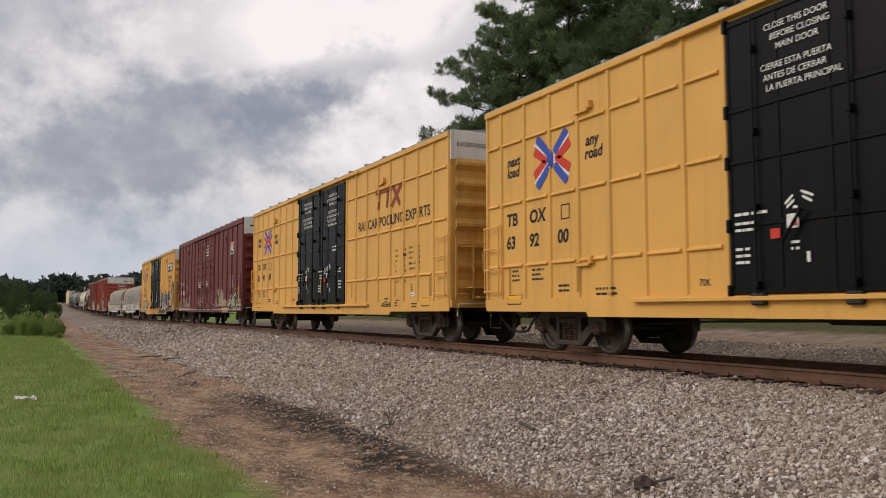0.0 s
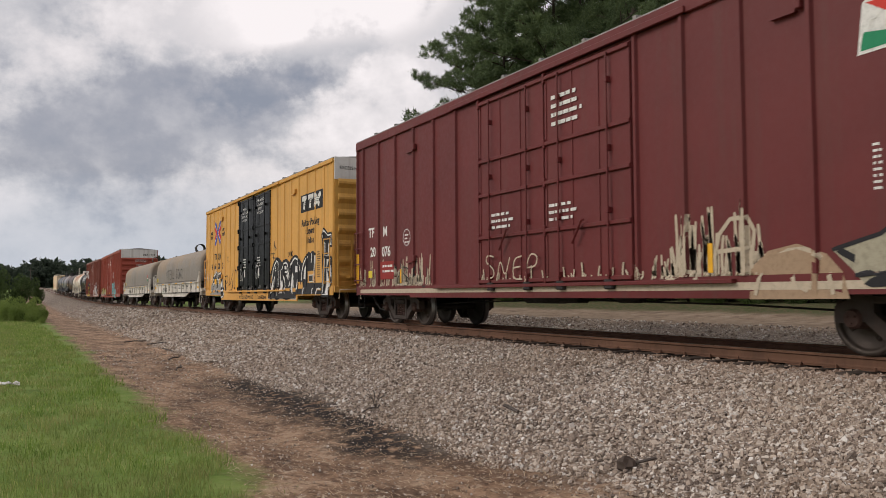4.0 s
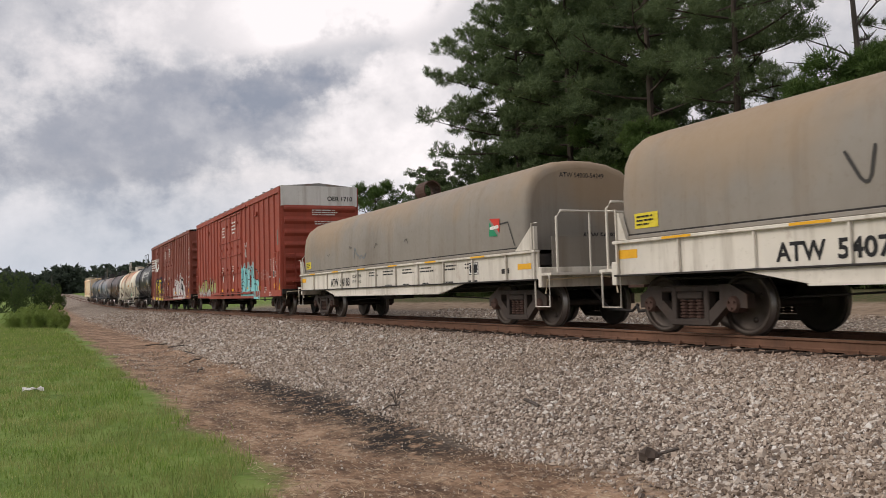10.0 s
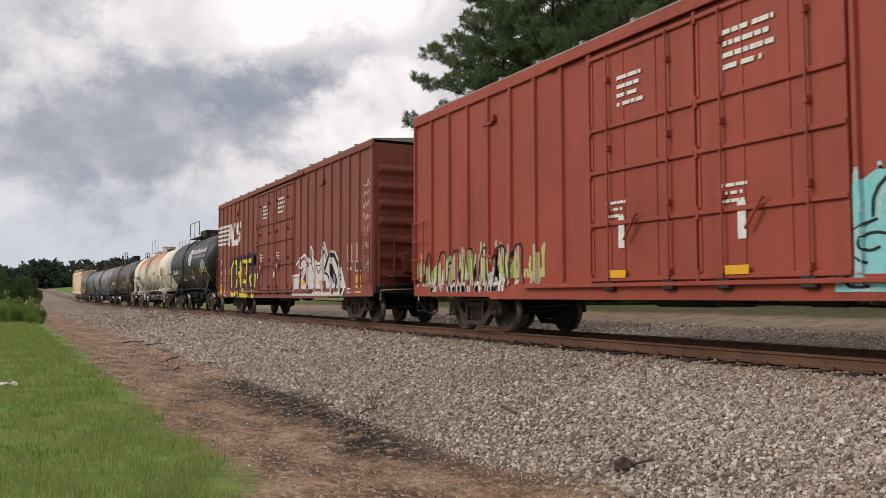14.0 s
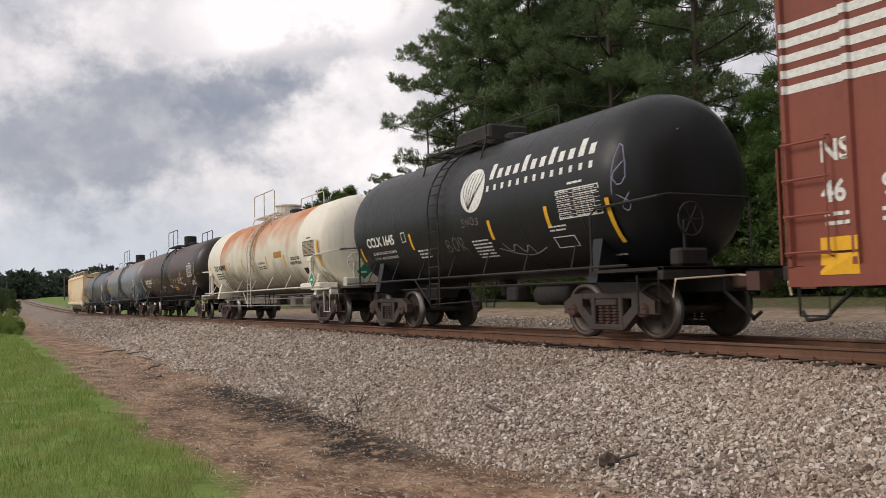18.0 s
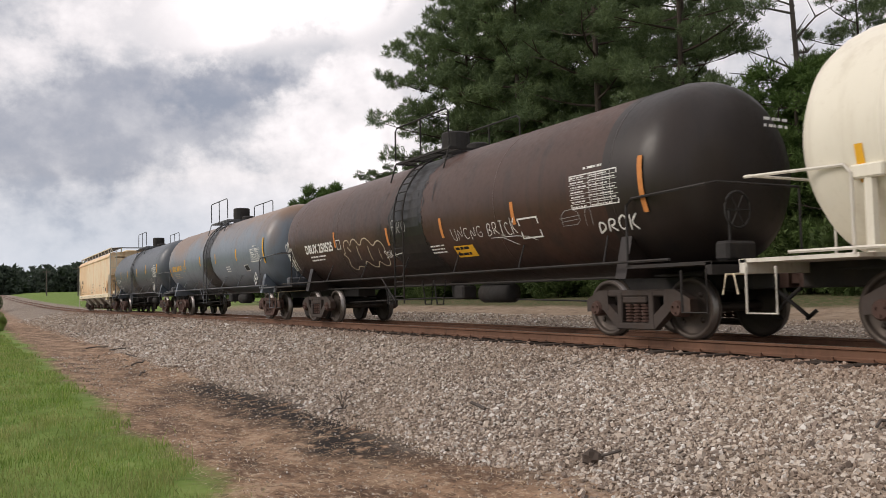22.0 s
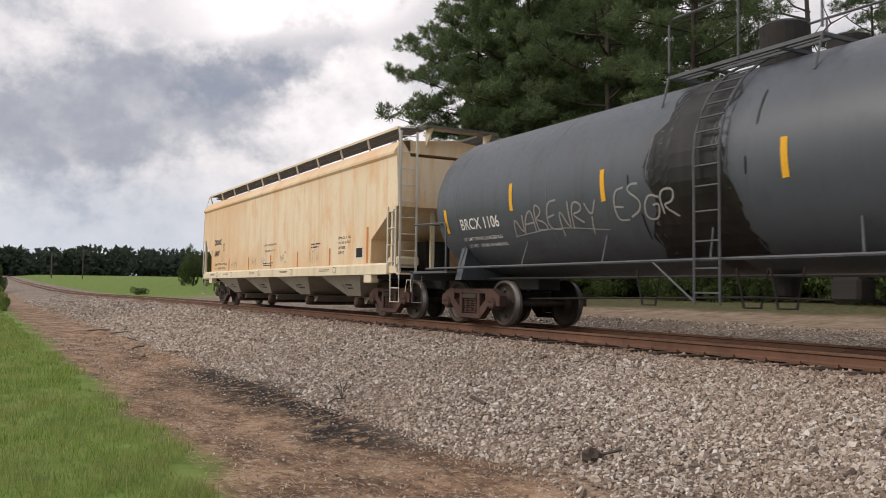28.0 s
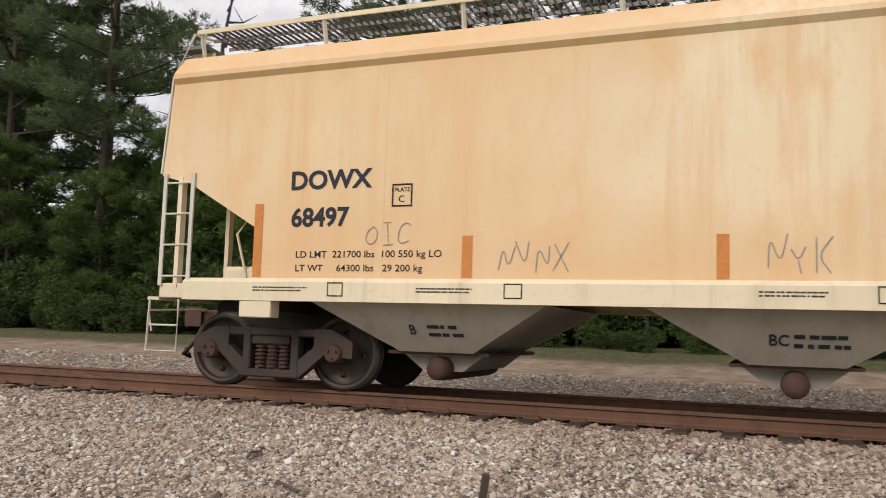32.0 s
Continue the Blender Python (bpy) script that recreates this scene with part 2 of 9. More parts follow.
# redder brown towards the crown, near black towards the bottom
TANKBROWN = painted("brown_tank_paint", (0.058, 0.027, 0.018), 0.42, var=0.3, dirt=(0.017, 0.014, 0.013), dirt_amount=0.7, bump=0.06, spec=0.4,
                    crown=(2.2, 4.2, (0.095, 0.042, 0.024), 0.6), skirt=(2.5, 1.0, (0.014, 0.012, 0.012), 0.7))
# black-brown tone for the leading end of the brown tank
TANKENDDARK = painted("dark_end_tank_paint", (0.026, 0.018, 0.015), 0.4, var=0.25, dirt=(0.012, 0.011, 0.011), dirt_amount=0.6, bump=0.06, spec=0.4)
# rusty towards the crown, darker grey towards the bottom
TANKGREY = painted("grey_tank_paint", (0.165, 0.195, 0.235), 0.38, var=0.12, dirt=(0.10, 0.095, 0.09), dirt_amount=0.45, bump=0.05, spec=0.5,
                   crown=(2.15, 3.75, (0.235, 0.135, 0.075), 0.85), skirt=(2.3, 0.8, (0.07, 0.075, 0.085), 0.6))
TANKDARK = painted("dark_grey_tank_paint", (0.070, 0.081, 0.098), 0.42, var=0.12, dirt=(0.035, 0.035, 0.038), dirt_amount=0.4, bump=0.03, spec=0.6)
TAR = painted("spilled_tar", (0.012, 0.011, 0.011), 0.35, var=0.3, dirt=(0.05, 0.04, 0.03), dirt_amount=0.4)
CREAM = painted("cream_hopper_paint", (0.82, 0.675, 0.48), 0.5, var=0.06, dirt=(0.70, 0.39, 0.17), dirt_amount=0.7, rust=0.38, rust_color=(0.75, 0.46, 0.23), bump=0.04,
                crown=(2.8, 4.4, (0.71, 0.40, 0.18), 0.5), skirt=(3.0, 0.9, (0.72, 0.43, 0.20), 0.62), along=(-5.0, 8.0, (0.76, 0.50, 0.27), 0.5))
CREAM_PALE = painted("pale_cream_paint", (0.76, 0.66, 0.48), 0.55, var=0.08, dirt=(0.40, 0.30, 0.2), dirt_amount=0.4)
TRUCKSTEEL = painted("truck_steel", (0.062, 0.048, 0.042), 0.7, 0.2, var=0.3, dirt=(0.10, 0.055, 0.035), dirt_amount=0.6)
TRUCKRUST = painted("rusty_truck_steel", (0.085, 0.047, 0.037), 0.75, 0.15, var=0.3, dirt=(0.05, 0.035, 0.03), dirt_amount=0.6)
WHEELSTEEL = painted("wheel_steel", (0.085, 0.068, 0.058), 0.55, 0.5, var=0.25, dirt=(0.06, 0.04, 0.03), dirt_amount=0.5)
TREAD = plain("bright_wheel_tread", (0.24, 0.22, 0.21), 0.38, 0.9)
UNDER = painted("underframe_steel", (0.030, 0.027, 0.026), 0.75, 0.1, var=0.3, dirt=(0.06, 0.045, 0.035), dirt_amount=0.5)
RAILTOP = plain("worn_rail_head", (0.42, 0.40, 0.39), 0.28, 0.9, 0.2, 20)
RAILRUST = painted("rusty_rail_web", (0.155, 0.08, 0.05), 0.85, 0.0, var=0.25, dirt=(0.06, 0.035, 0.025), dirt_amount=0.6)
TIE = painted("creosoted_tie", (0.065, 0.048, 0.038), 0.9, 0.0, var=0.3, dirt=(0.13, 0.10, 0.08), dirt_amount=0.5)
GALV = plain("galvanised_grating", (0.13, 0.125, 0.12), 0.5, 0.6)
BLACK = ink("black_stencil", (0.02, 0.02, 0.022))
WHITE = ink("white_stencil", (0.78, 0.77, 0.74))
AMBER = ink("amber_reflector", (0.80, 0.42, 0.03), 0.2)
ORANGE = ink("orange_reflector", (0.62, 0.24, 0.07), 0.3)
INKRED = ink("red_paint", (0.62, 0.05, 0.035), 0.2)
INKBLUE = ink("blue_paint", (0.045, 0.09, 0.42), 0.2)
INKGREEN = ink("green_paint", (0.02, 0.25, 0.12), 0.2)
CYAN = ink("cyan_spray", (0.24, 0.60, 0.62), 0.25)
SPRAYYEL = ink("yellow_spray", (0.72, 0.58, 0.05), 0.25)
SPRAYGREY = ink("grey_spray", (0.30, 0.29, 0.28), 0.3)
SPRAYPINK = ink("pale_pink_spray", (0.74, 0.66, 0.64), 0.25)
SPRAYBONE = ink("bone_spray", (0.52, 0.44, 0.33), 0.4)
GREYTRIM = painted("grey_tank_fittings", (0.10, 0.105, 0.115), 0.55, dirt=(0.05, 0.045, 0.04))
DARKINK = ink("smoky_spray", (0.05, 0.047, 0.045), 0.3)
INKUMBER = ink("umber_stencil", (0.05, 0.024, 0.016), 0.3)


# ---- the line, its bed and the land ----
XC = 10.0  # centre of the track; the rails' heads lie at z = 0 near the start


def rise(y):
    # the line dips a little, then climbs a long hill
    ks = ((-4000, 0.0), (55, 0.0), (95, -0.12), (131, 0.1), (216, 1.2), (390, 4.3), (520, 6.2), (900, 8.5), (5000, 8.5))
    return float(np.interp(y, [k[0] for k in ks], [k[1] for k in ks]))


BED_X = (-40, -8, 1.4, 2.3, 3.2, 4.1, 4.7, 7.9, 8.35, 11.65, 13.0, 14.2, 16.5, 19.0, 23.5, 30, 60)
BED_Z = (-0.7, -0.93, -0.96, -1.0, -1.05, -1.0, -0.9, -0.29, -0.215, -0.215, -0.40, -0.36, -0.12, -0.06, 0.40, 0.5, 0.5)


def ground_z(x, y):
    z = float(np.interp(x, BED_X, BED_Z)) + rise(y)
    flat = 0.25 if 7.8 < x < 12 else 1.0
    z += flat * (0.035 * noise.noise((x * 0.6, y * 0.6, 0)) + 0.02 * noise.noise((x * 2.1, y * 2.1, 4)))
    if abs(x) > 60:
        z += 0.004 * (abs(x) - 60) * 0.3
    return z


def ground_material():
    m, nt, N, L, b = tree_of("verge_dirt_and_ballast")
    geo = N("ShaderNodeNewGeometry").outputs["Position"]
    sep = N("ShaderNodeSeparateXYZ")
    L(geo, sep.inputs[0])

    def mth(op, a, b2):
        n = N("ShaderNodeMath")
        n.operation = op
        for k, v in enumerate((a, b2)):
            if isinstance(v, (int, float)):
                n.inputs[k].default_value = v
            else:
                L(v, n.inputs[k])
        return n.outputs[0]

    def step(v, lo, hi):
        n = N("ShaderNodeMapRange")
        n.interpolation_type = "SMOOTHSTEP"
        L(v, n.inputs[0])
        n.inputs[1].default_value, n.inputs[2].default_value = lo, hi
        return n.outputs[0]

    wob = tex(N, L, geo, 0.45, 5, 0.6)
    fine = tex(N, L, geo, 5.0, 6, 0.65)
    xw = mth("ADD", sep.outputs[0], mth("MULTIPLY", mth("SUBTRACT", wob, 0.5), 1.6))
    xw = mth("ADD", xw, mth("MULTIPLY", mth("SUBTRACT", fine, 0.5), 0.7))
    grass = ramp_of(N, L, tex(N, L, geo, 1.3, 8, 0.7), [(0.3, (0.095, 0.15, 0.03)), (0.5, (0.15, 0.225, 0.048)), (0.72, (0.24, 0.29, 0.09))])
    dirt = ramp_of(N, L, tex(N, L, geo, 2.2, 8, 0.7, (0.8, 0.45, 1)), [(0.32, (0.062, 0.038, 0.027)), (0.44, (0.165, 0.102, 0.066)), (0.55, (0.305, 0.195, 0.125)), (0.72, (0.49, 0.36, 0.25))])
    crust = tex(N, L, geo, 14.0, 8, 0.75, (1.0, 0.5, 1))
    dirt = blend(N, L, ramp_of(N, L, crust, [(0.53, (0, 0, 0)), (0.62, (0.85, 0.85, 0.85))]), dirt, (0.49, 0.385, 0.285))
    grit = tex(N, L, geo, 9.0, 8, 0.75)
    dirt = blend(N, L, ramp_of(N, L, grit, [(0.52, (0, 0, 0)), (0.62, (0.8, 0.8, 0.8))]), dirt, (0.07, 0.042, 0.03))
    # an oily dark patch lies where the dirt meets the ballast
    patch = mth("MULTIPLY", step(xw, 3.1, 3.9), mth("SUBTRACT", 1.0, step(xw, 4.7, 5.4)))
    yw = mth("ADD", sep.outputs[1], mth("MULTIPLY", mth("SUBTRACT", wob, 0.5), 5.0))
    patch = mth("MULTIPLY", patch, mth("MULTIPLY", step(yw, 7.0, 9.5), mth("SUBTRACT", 1.0, step(yw, 16.5, 19.5))))
    dirt = blend(N, L, mth("MULTIPLY", patch, step(fine, 0.36, 0.5)), dirt, (0.022, 0.018, 0.016))
    vor = N("ShaderNodeTexVoronoi")
    vor.inputs["Scale"].default_value = 17.0
    L(geo, vor.inputs["Vector"])
    vr = N("ShaderNodeSeparateColor")
    L(vor.outputs["Color"], vr.inputs[0])
    stone = ramp_of(N, L, vr.outputs[0], [(0.0, (0.15, 0.12, 0.10)), (0.3, (0.29, 0.235, 0.19)), (0.65, (0.40, 0.335, 0.275)), (1.0, (0.55, 0.50, 0.45))])
    # stones darken towards their rims: shade in the gaps, painted into the colour
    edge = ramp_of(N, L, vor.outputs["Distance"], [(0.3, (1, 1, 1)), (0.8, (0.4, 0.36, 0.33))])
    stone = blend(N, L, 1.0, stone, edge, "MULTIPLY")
    tint = tex(N, L, geo, 0.35, 4, 0.6)
    stone = blend(N, L, mth("MULTIPLY", step(tint, 0.45, 0.7), 0.5), stone, (0.30, 0.235, 0.175))
    col = blend(N, L, step(xw, 1.7, 2.25), grass, dirt)
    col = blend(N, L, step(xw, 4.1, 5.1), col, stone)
    # beyond the line: pale gravel, a dirt track, then grass again
    road = ramp_of(N, L, tex(N, L, geo, 1.6, 7, 0.7), [(0.32, (0.20, 0.14, 0.10)), (0.5, (0.34, 0.255, 0.185)), (0.7, (0.46, 0.37, 0.285))])
    col = blend(N, L, step(xw, 16.2, 17.4), col, road)
    col = blend(N, L, step(xw, 20.2, 21.4), col, blend(N, L, step(fine, 0.42, 0.6), (0.085, 0.105, 0.04), (0.16, 0.125, 0.075)))
    # far off the verge narrows to grass on the field side
    col = blend(N, L, mth("MULTIPLY", step(xw, 14.3, 15.4), step(sep.outputs[1], 60, 90)), col, grass)
    L(col, b.inputs["Base Color"])
    b.inputs["Roughness"].default_value = 0.95
    b.inputs["Specular IOR Level"].default_value = 0.2
    bn = N("ShaderNodeBump")
    bn.inputs["Strength"].default_value, bn.inputs["Distance"].default_value = 0.9, 0.05
    L(blend(N, L, step(xw, 4.1, 5.1), fine, edge), bn.inputs["Height"])
    L(bn.outputs[0], b.inputs["Normal"])
    return m


def arr_mesh(name, co, faces, mats, smooth=False, face_mats=None):
    me = bpy.data.meshes.new(name)
    me.from_pydata([tuple(c) for c in co], [], faces)
    for mt in (mats if isinstance(mats, (list, tuple)) else [mats]):
        me.materials.append(mt)
    if face_mats is not None:
        me.polygons.foreach_set("material_index", face_mats)
    if smooth:
        me.polygons.foreach_set("use_smooth", [True] * len(me.polygons))
    me.update()
    return me


def fast_mesh(name, co, tris, mt):
    """A triangle mesh straight from arrays."""
    me = bpy.data.meshes.new(name)
    co, tris = np.asarray(co, np.float32), np.asarray(tris, np.int32)
    me.vertices.add(len(co))
    me.vertices.foreach_set("co", co.ravel())
    me.loops.add(tris.size)
    me.loops.foreach_set("vertex_index", tris.ravel())
    me.polygons.add(len(tris))
    me.polygons.foreach_set("loop_start", np.arange(0, tris.size, 3, dtype=np.int32))
    me.materials.append(mt)
    me.update(calc_edges=True)
    me.shade_flat()
    return me


def build_ground():
    xs = [-3000, -1200, -500, -220, -110, -60, -35, -20, -12, -8, -6, -4.5, -3, -2] + list(np.arange(-1.4, 15.1, 0.3)) + \
         [16, 17, 18, 19, 20, 21.5, 23, 26, 30, 36, 45, 60, 90, 160, 320, 700, 1400, 3000]
    ys = [-3000, -900, -300, -120, -60, -30, -15, -8] + list(np.arange(-4, 40, 0.4)) + list(np.arange(40, 140, 2.5)) + \
         list(np.arange(140, 420, 12)) + [430, 470, 520, 600, 720, 900, 1300, 2000, 3500]
    co = [(x, y, ground_z(x, y)) for y in ys for x in xs]
    n = len(xs)
    fs = [(j * n + i, j * n + i + 1, (j + 1) * n + i + 1, (j + 1) * n + i) for j in range(len(ys) - 1) for i in range(n - 1)]
    tagged(new("ground", arr_mesh("ground", co, fs, ground_material(), True)),
           "grassy verge, dirt strip and sloping ballast beside the railway line", "ground", kind="structure")


build_ground()


def rail_section():
    # half-inch worn head, thin web, broad foot: (across, up), the head's top at 0
    return [(-0.036, -0.010), (-0.030, 0.0), (0.030, 0.0), (0.036, -0.010), (0.036, -0.034), (0.010, -0.046), (0.009, -0.125),
            (0.020, -0.142), (0.072, -0.156), (0.072, -0.168), (-0.072, -0.168), (-0.072, -0.156), (-0.020, -0.142), (-0.009, -0.125),
            (-0.010, -0.046), (-0.036, -0.034)]


def build_rails():
    ys = [-70, -20, 0, 20, 40, 55, 75, 95, 113, 131, 150, 170, 190, 216, 240, 270, 300, 330, 360, 390, 430, 470, 520, 600]
    sec = rail_section()
    k = len(sec)
    for side in (-1, 1):
        co = [(XC + side * 0.753 + a, y, rise(y) + b) for y in ys for a, b in sec]
        fs, fm = [], []
        for j in range(len(ys) - 1):
            for i in range(k):
                fs.append((j * k + i, j * k + (i + 1) % k, (j + 1) * k + (i + 1) % k, (j + 1) * k + i))
                fm.append(1 if i == 1 else 0)
        tagged(new("rail", arr_mesh("rail", co, fs, [RAILRUST, RAILTOP], False, fm)),
               "rusty steel rail with a worn bright head on wooden ties", "rail", "rails of the line", "structure")


build_rails()


def build_ties():
    bed = tagged(new("tie_row"), "row of dark creosoted wooden ties half buried in ballast", "railway ties", kind="structure")
    variants = []
    for v in range(5):
        bm = bmesh.new()
        bmesh.ops.create_cube(bm, size=1.0)
        for p in bm.verts:
            p.co = Vector((p.co.x * 2.6, p.co.y * 0.225, p.co.z * 0.16)) + Vector([random.uniform(-0.012, 0.012) for _ in range(3)])
        bmesh.ops.bevel(bm, geom=bm.edges[:], offset=0.012, segments=1, affect="EDGES")
        me = bpy.data.meshes.new("tie")
        bm.to_mesh(me)
        bm.free()
        me.materials.append(TIE)
        variants.append(me)
    for i in range(190):
        y = -12 + i * 0.53
        tie = new("tie", variants[i % 5])
        tie.parent = bed
        tie.matrix_basis = pose(XC + random.uniform(-0.05, 0.05), y, rise(y) - 0.168 - 0.079 + random.uniform(-0.006, 0.0), 0, 0, random.uniform(-1, 1))
        if i < 120:
            for s in (-1, 1):
                plate = new("tie_plate", PLATE)
                plate.parent = bed
                plate.matrix_basis = pose(XC + s * 0.753, y, rise(y) - 0.166)


def plate_mesh():
    bm = bmesh.new()
    for sx, sy, sz, ox, oy, oz in ((0.30, 0.19, 0.016, 0, 0, 0), (0.025, 0.025, 0.05, 0.088, 0.05, 0.012), (0.025, 0.025, 0.05, -0.088, -0.05, 0.012)):
        r = bmesh.ops.create_cube(bm, size=1.0)
        for p in r["verts"]:
            p.co = Vector((p.co.x * sx + ox, p.co.y * sy + oy, p.co.z * sz + oz))
    me = bpy.data.meshes.new("tie_plate")
    bm.to_mesh(me)
    bm.free()
    me.materials.append(RAILRUST)
    return me


PLATE = plate_mesh()
build_ties()


def stone_material():
    m, nt, N, L, b = tree_of("crushed_ballast")
    geo = N("ShaderNodeNewGeometry")
    col = ramp_of(N, L, geo.outputs["Random Per Island"], [(0.0, (0.08, 0.06, 0.05)), (0.15, (0.20, 0.15, 0.118)), (0.4, (0.41, 0.325, 0.255)),
                                                         (0.7, (0.58, 0.49, 0.405)), (0.9, (0.72, 0.66, 0.59)), (1.0, (0.88, 0.86, 0.82))])
    n = tex(N, L, geo.outputs["Position"], 55.0, 4, 0.6)
    col = blend(N, L, 0.28, col, ramp_of(N, L, n, [(0.3, (0.08, 0.062, 0.05)), (0.7, (0.46, 0.39, 0.33))]))
    tint = tex(N, L, geo.outputs["Position"], 0.4, 4, 0.6)
    col = blend(N, L, ramp_of(N, L, tint, [(0.46, (0, 0, 0)), (0.7, (0.45, 0.45, 0.45))]), col, (0.36, 0.27, 0.195))
    # brake dust and rust beside the rails
    sp = N("ShaderNodeSeparateXYZ")
    L(geo.outputs["Position"], sp.inputs[0])
    near = N("ShaderNodeMapRange")
    near.interpolation_type = "SMOOTHSTEP"
    L(sp.outputs[0], near.inputs[0])
    near.inputs[1].default_value, near.inputs[2].default_value = 7.6, 9.2
    near.inputs[3].default_value, near.inputs[4].default_value = 0.0, 0.5
    past = N("ShaderNodeMapRange")
    past.interpolation_type = "SMOOTHSTEP"
    L(sp.outputs[0], past.inputs[0])
    past.inputs[1].default_value, past.inputs[2].default_value = 10.9, 12.4
    past.inputs[3].default_value, past.inputs[4].default_value = 1.0, 0.0
    both = N("ShaderNodeMath")
    both.operation = "MULTIPLY"
    L(near.outputs[0], both.inputs[0])
    L(past.outputs[0], both.inputs[1])
    col = blend(N, L, both.outputs[0], col, (0.25, 0.135, 0.08))
    L(col, b.inputs["Base Color"])
    b.inputs["Roughness"].default_value = 0.9
    return m


def scatter_stones():
    rng = np.random.default_rng(5)
    def field(n, x0, x1, y0, y1, power):
        x = rng.uniform(x0, x1, n)
        y = y0 + (y1 - y0) * rng.random(n) ** power
        return x, y
    sets = [field(92000, 4.3, 9.15, 2.0, 40.0, 1.8), field(10000, 9.35, 10.7, -3.0, 26.0, 1.3), field(16000, 10.85, 17.6, -2.0, 34.0, 1.2),
            field(36000, 6.0, 9.15, -3.0, 9.0, 1.0), field(9000, 2.2, 4.6, 5.5, 30.0, 1.3), field(9000, 4.0, 9.15, 38.0, 95.0, 1.5)]
    x = np.concatenate([s[0] for s in sets])
    y = np.concatenate([s[1] for s in sets])
    keep = (x > 4.5 + 0.5 * np.sin(y * 1.3) * np.sin(y * 0.37) - 0.2) | (rng.random(len(x)) < 0.25)
    x, y = x[keep], y[keep]
    n = len(x)
    z = np.array([ground_z(a, b) for a, b in zip(x, y)])
    r = rng.uniform(0.009, 0.0205, n) * (1 + 0.5 * (rng.random(n) < 0.06)) * (1 + np.clip((y - 12) / 22, 0, 1.8)) * np.where(x < 4.4, 0.6, 1.0)
    base = np.array([(a, b, c) for a in (-1, 1) for b in (-1, 1) for c in (-1, 1)], float)
    v = base[None] * rng.uniform(0.5, 1.1, (n, 8, 3)) * r[:, None, None] * rng.uniform(0.45, 1.45, (n, 1, 3))
    q = rng.normal(size=(n, 4))
    q /= np.linalg.norm(q, axis=1)[:, None]
    w, a, b, c = q.T
    rot = np.stack([np.stack([1 - 2 * (b * b + c * c), 2 * (a * b - c * w), 2 * (a * c + b * w)], -1),
                    np.stack([2 * (a * b + c * w), 1 - 2 * (a * a + c * c), 2 * (b * c - a * w)], -1),
                    np.stack([2 * (a * c - b * w), 2 * (b * c + a * w), 1 - 2 * (a * a + b * b)], -1)], 1)
    v = np.einsum("nij,nkj->nki", rot, v) + np.stack([x, y, z + r * rng.uniform(-0.1, 0.75, n)], -1)[:, None]
    quads = ((0, 1, 3, 2), (4, 6, 7, 5), (0, 4, 5, 1), (2, 3, 7, 6), (0, 2, 6, 4), (1, 5, 7, 3))
    t = np.array([k for f4 in quads for k in ((f4[0], f4[1], f4[2]), (f4[0], f4[2], f4[3]))])
    tris = (np.arange(n)[:, None, None] * 8 + t[None]).reshape(-1, 3)
    tagged(new("ballast_stones", fast_mesh("ballast_stones", v.reshape(-1, 3), tris, stone_material())),
           "loose grey and tan crushed ballast stones on the slope beside the rails", "ballast", kind="stuff")


scatter_stones()


def blade_material():
    m, nt, N, L, b = tree_of("grass_blade")
    geo = N("ShaderNodeNewGeometry")
    col = ramp_of(N, L, geo.outputs["Random Per Island"], [(0.0, (0.12, 0.20, 0.035)), (0.45, (0.20, 0.31, 0.06)), (0.8, (0.30, 0.40, 0.10)), (1.0, (0.52, 0.47, 0.23))])
    dry = tex(N, L, geo.outputs["Position"], 0.8, 5, 0.65)
    col = blend(N, L, ramp_of(N, L, dry, [(0.44, (0, 0, 0)), (0.64, (0.75, 0.75, 0.75))]), col, (0.36, 0.34, 0.155))
    lush = tex(N, L, geo.outputs["Position"], 1.5, 4, 0.6)
    col = blend(N, L, ramp_of(N, L, lush, [(0.5, (0, 0, 0)), (0.66, (0.65, 0.65, 0.65))]), col, (0.11, 0.185, 0.04))
    L(col, b.inputs["Base Color"])
    b.inputs["Roughness"].default_value = 0.6
    b.inputs["Specular IOR Level"].default_value = 0.25
    # thin blades let part of the light through
    tr, mx = N("ShaderNodeBsdfTranslucent"), N("ShaderNodeMixShader")
    L(col, tr.inputs["Color"])
    mx.inputs[0].default_value = 0.5
    L(b.outputs[0], mx.inputs[1])
    L(tr.outputs[0], mx.inputs[2])
    L(mx.outputs[0], nt.nodes["Material Output"].inputs["Surface"])
    return m


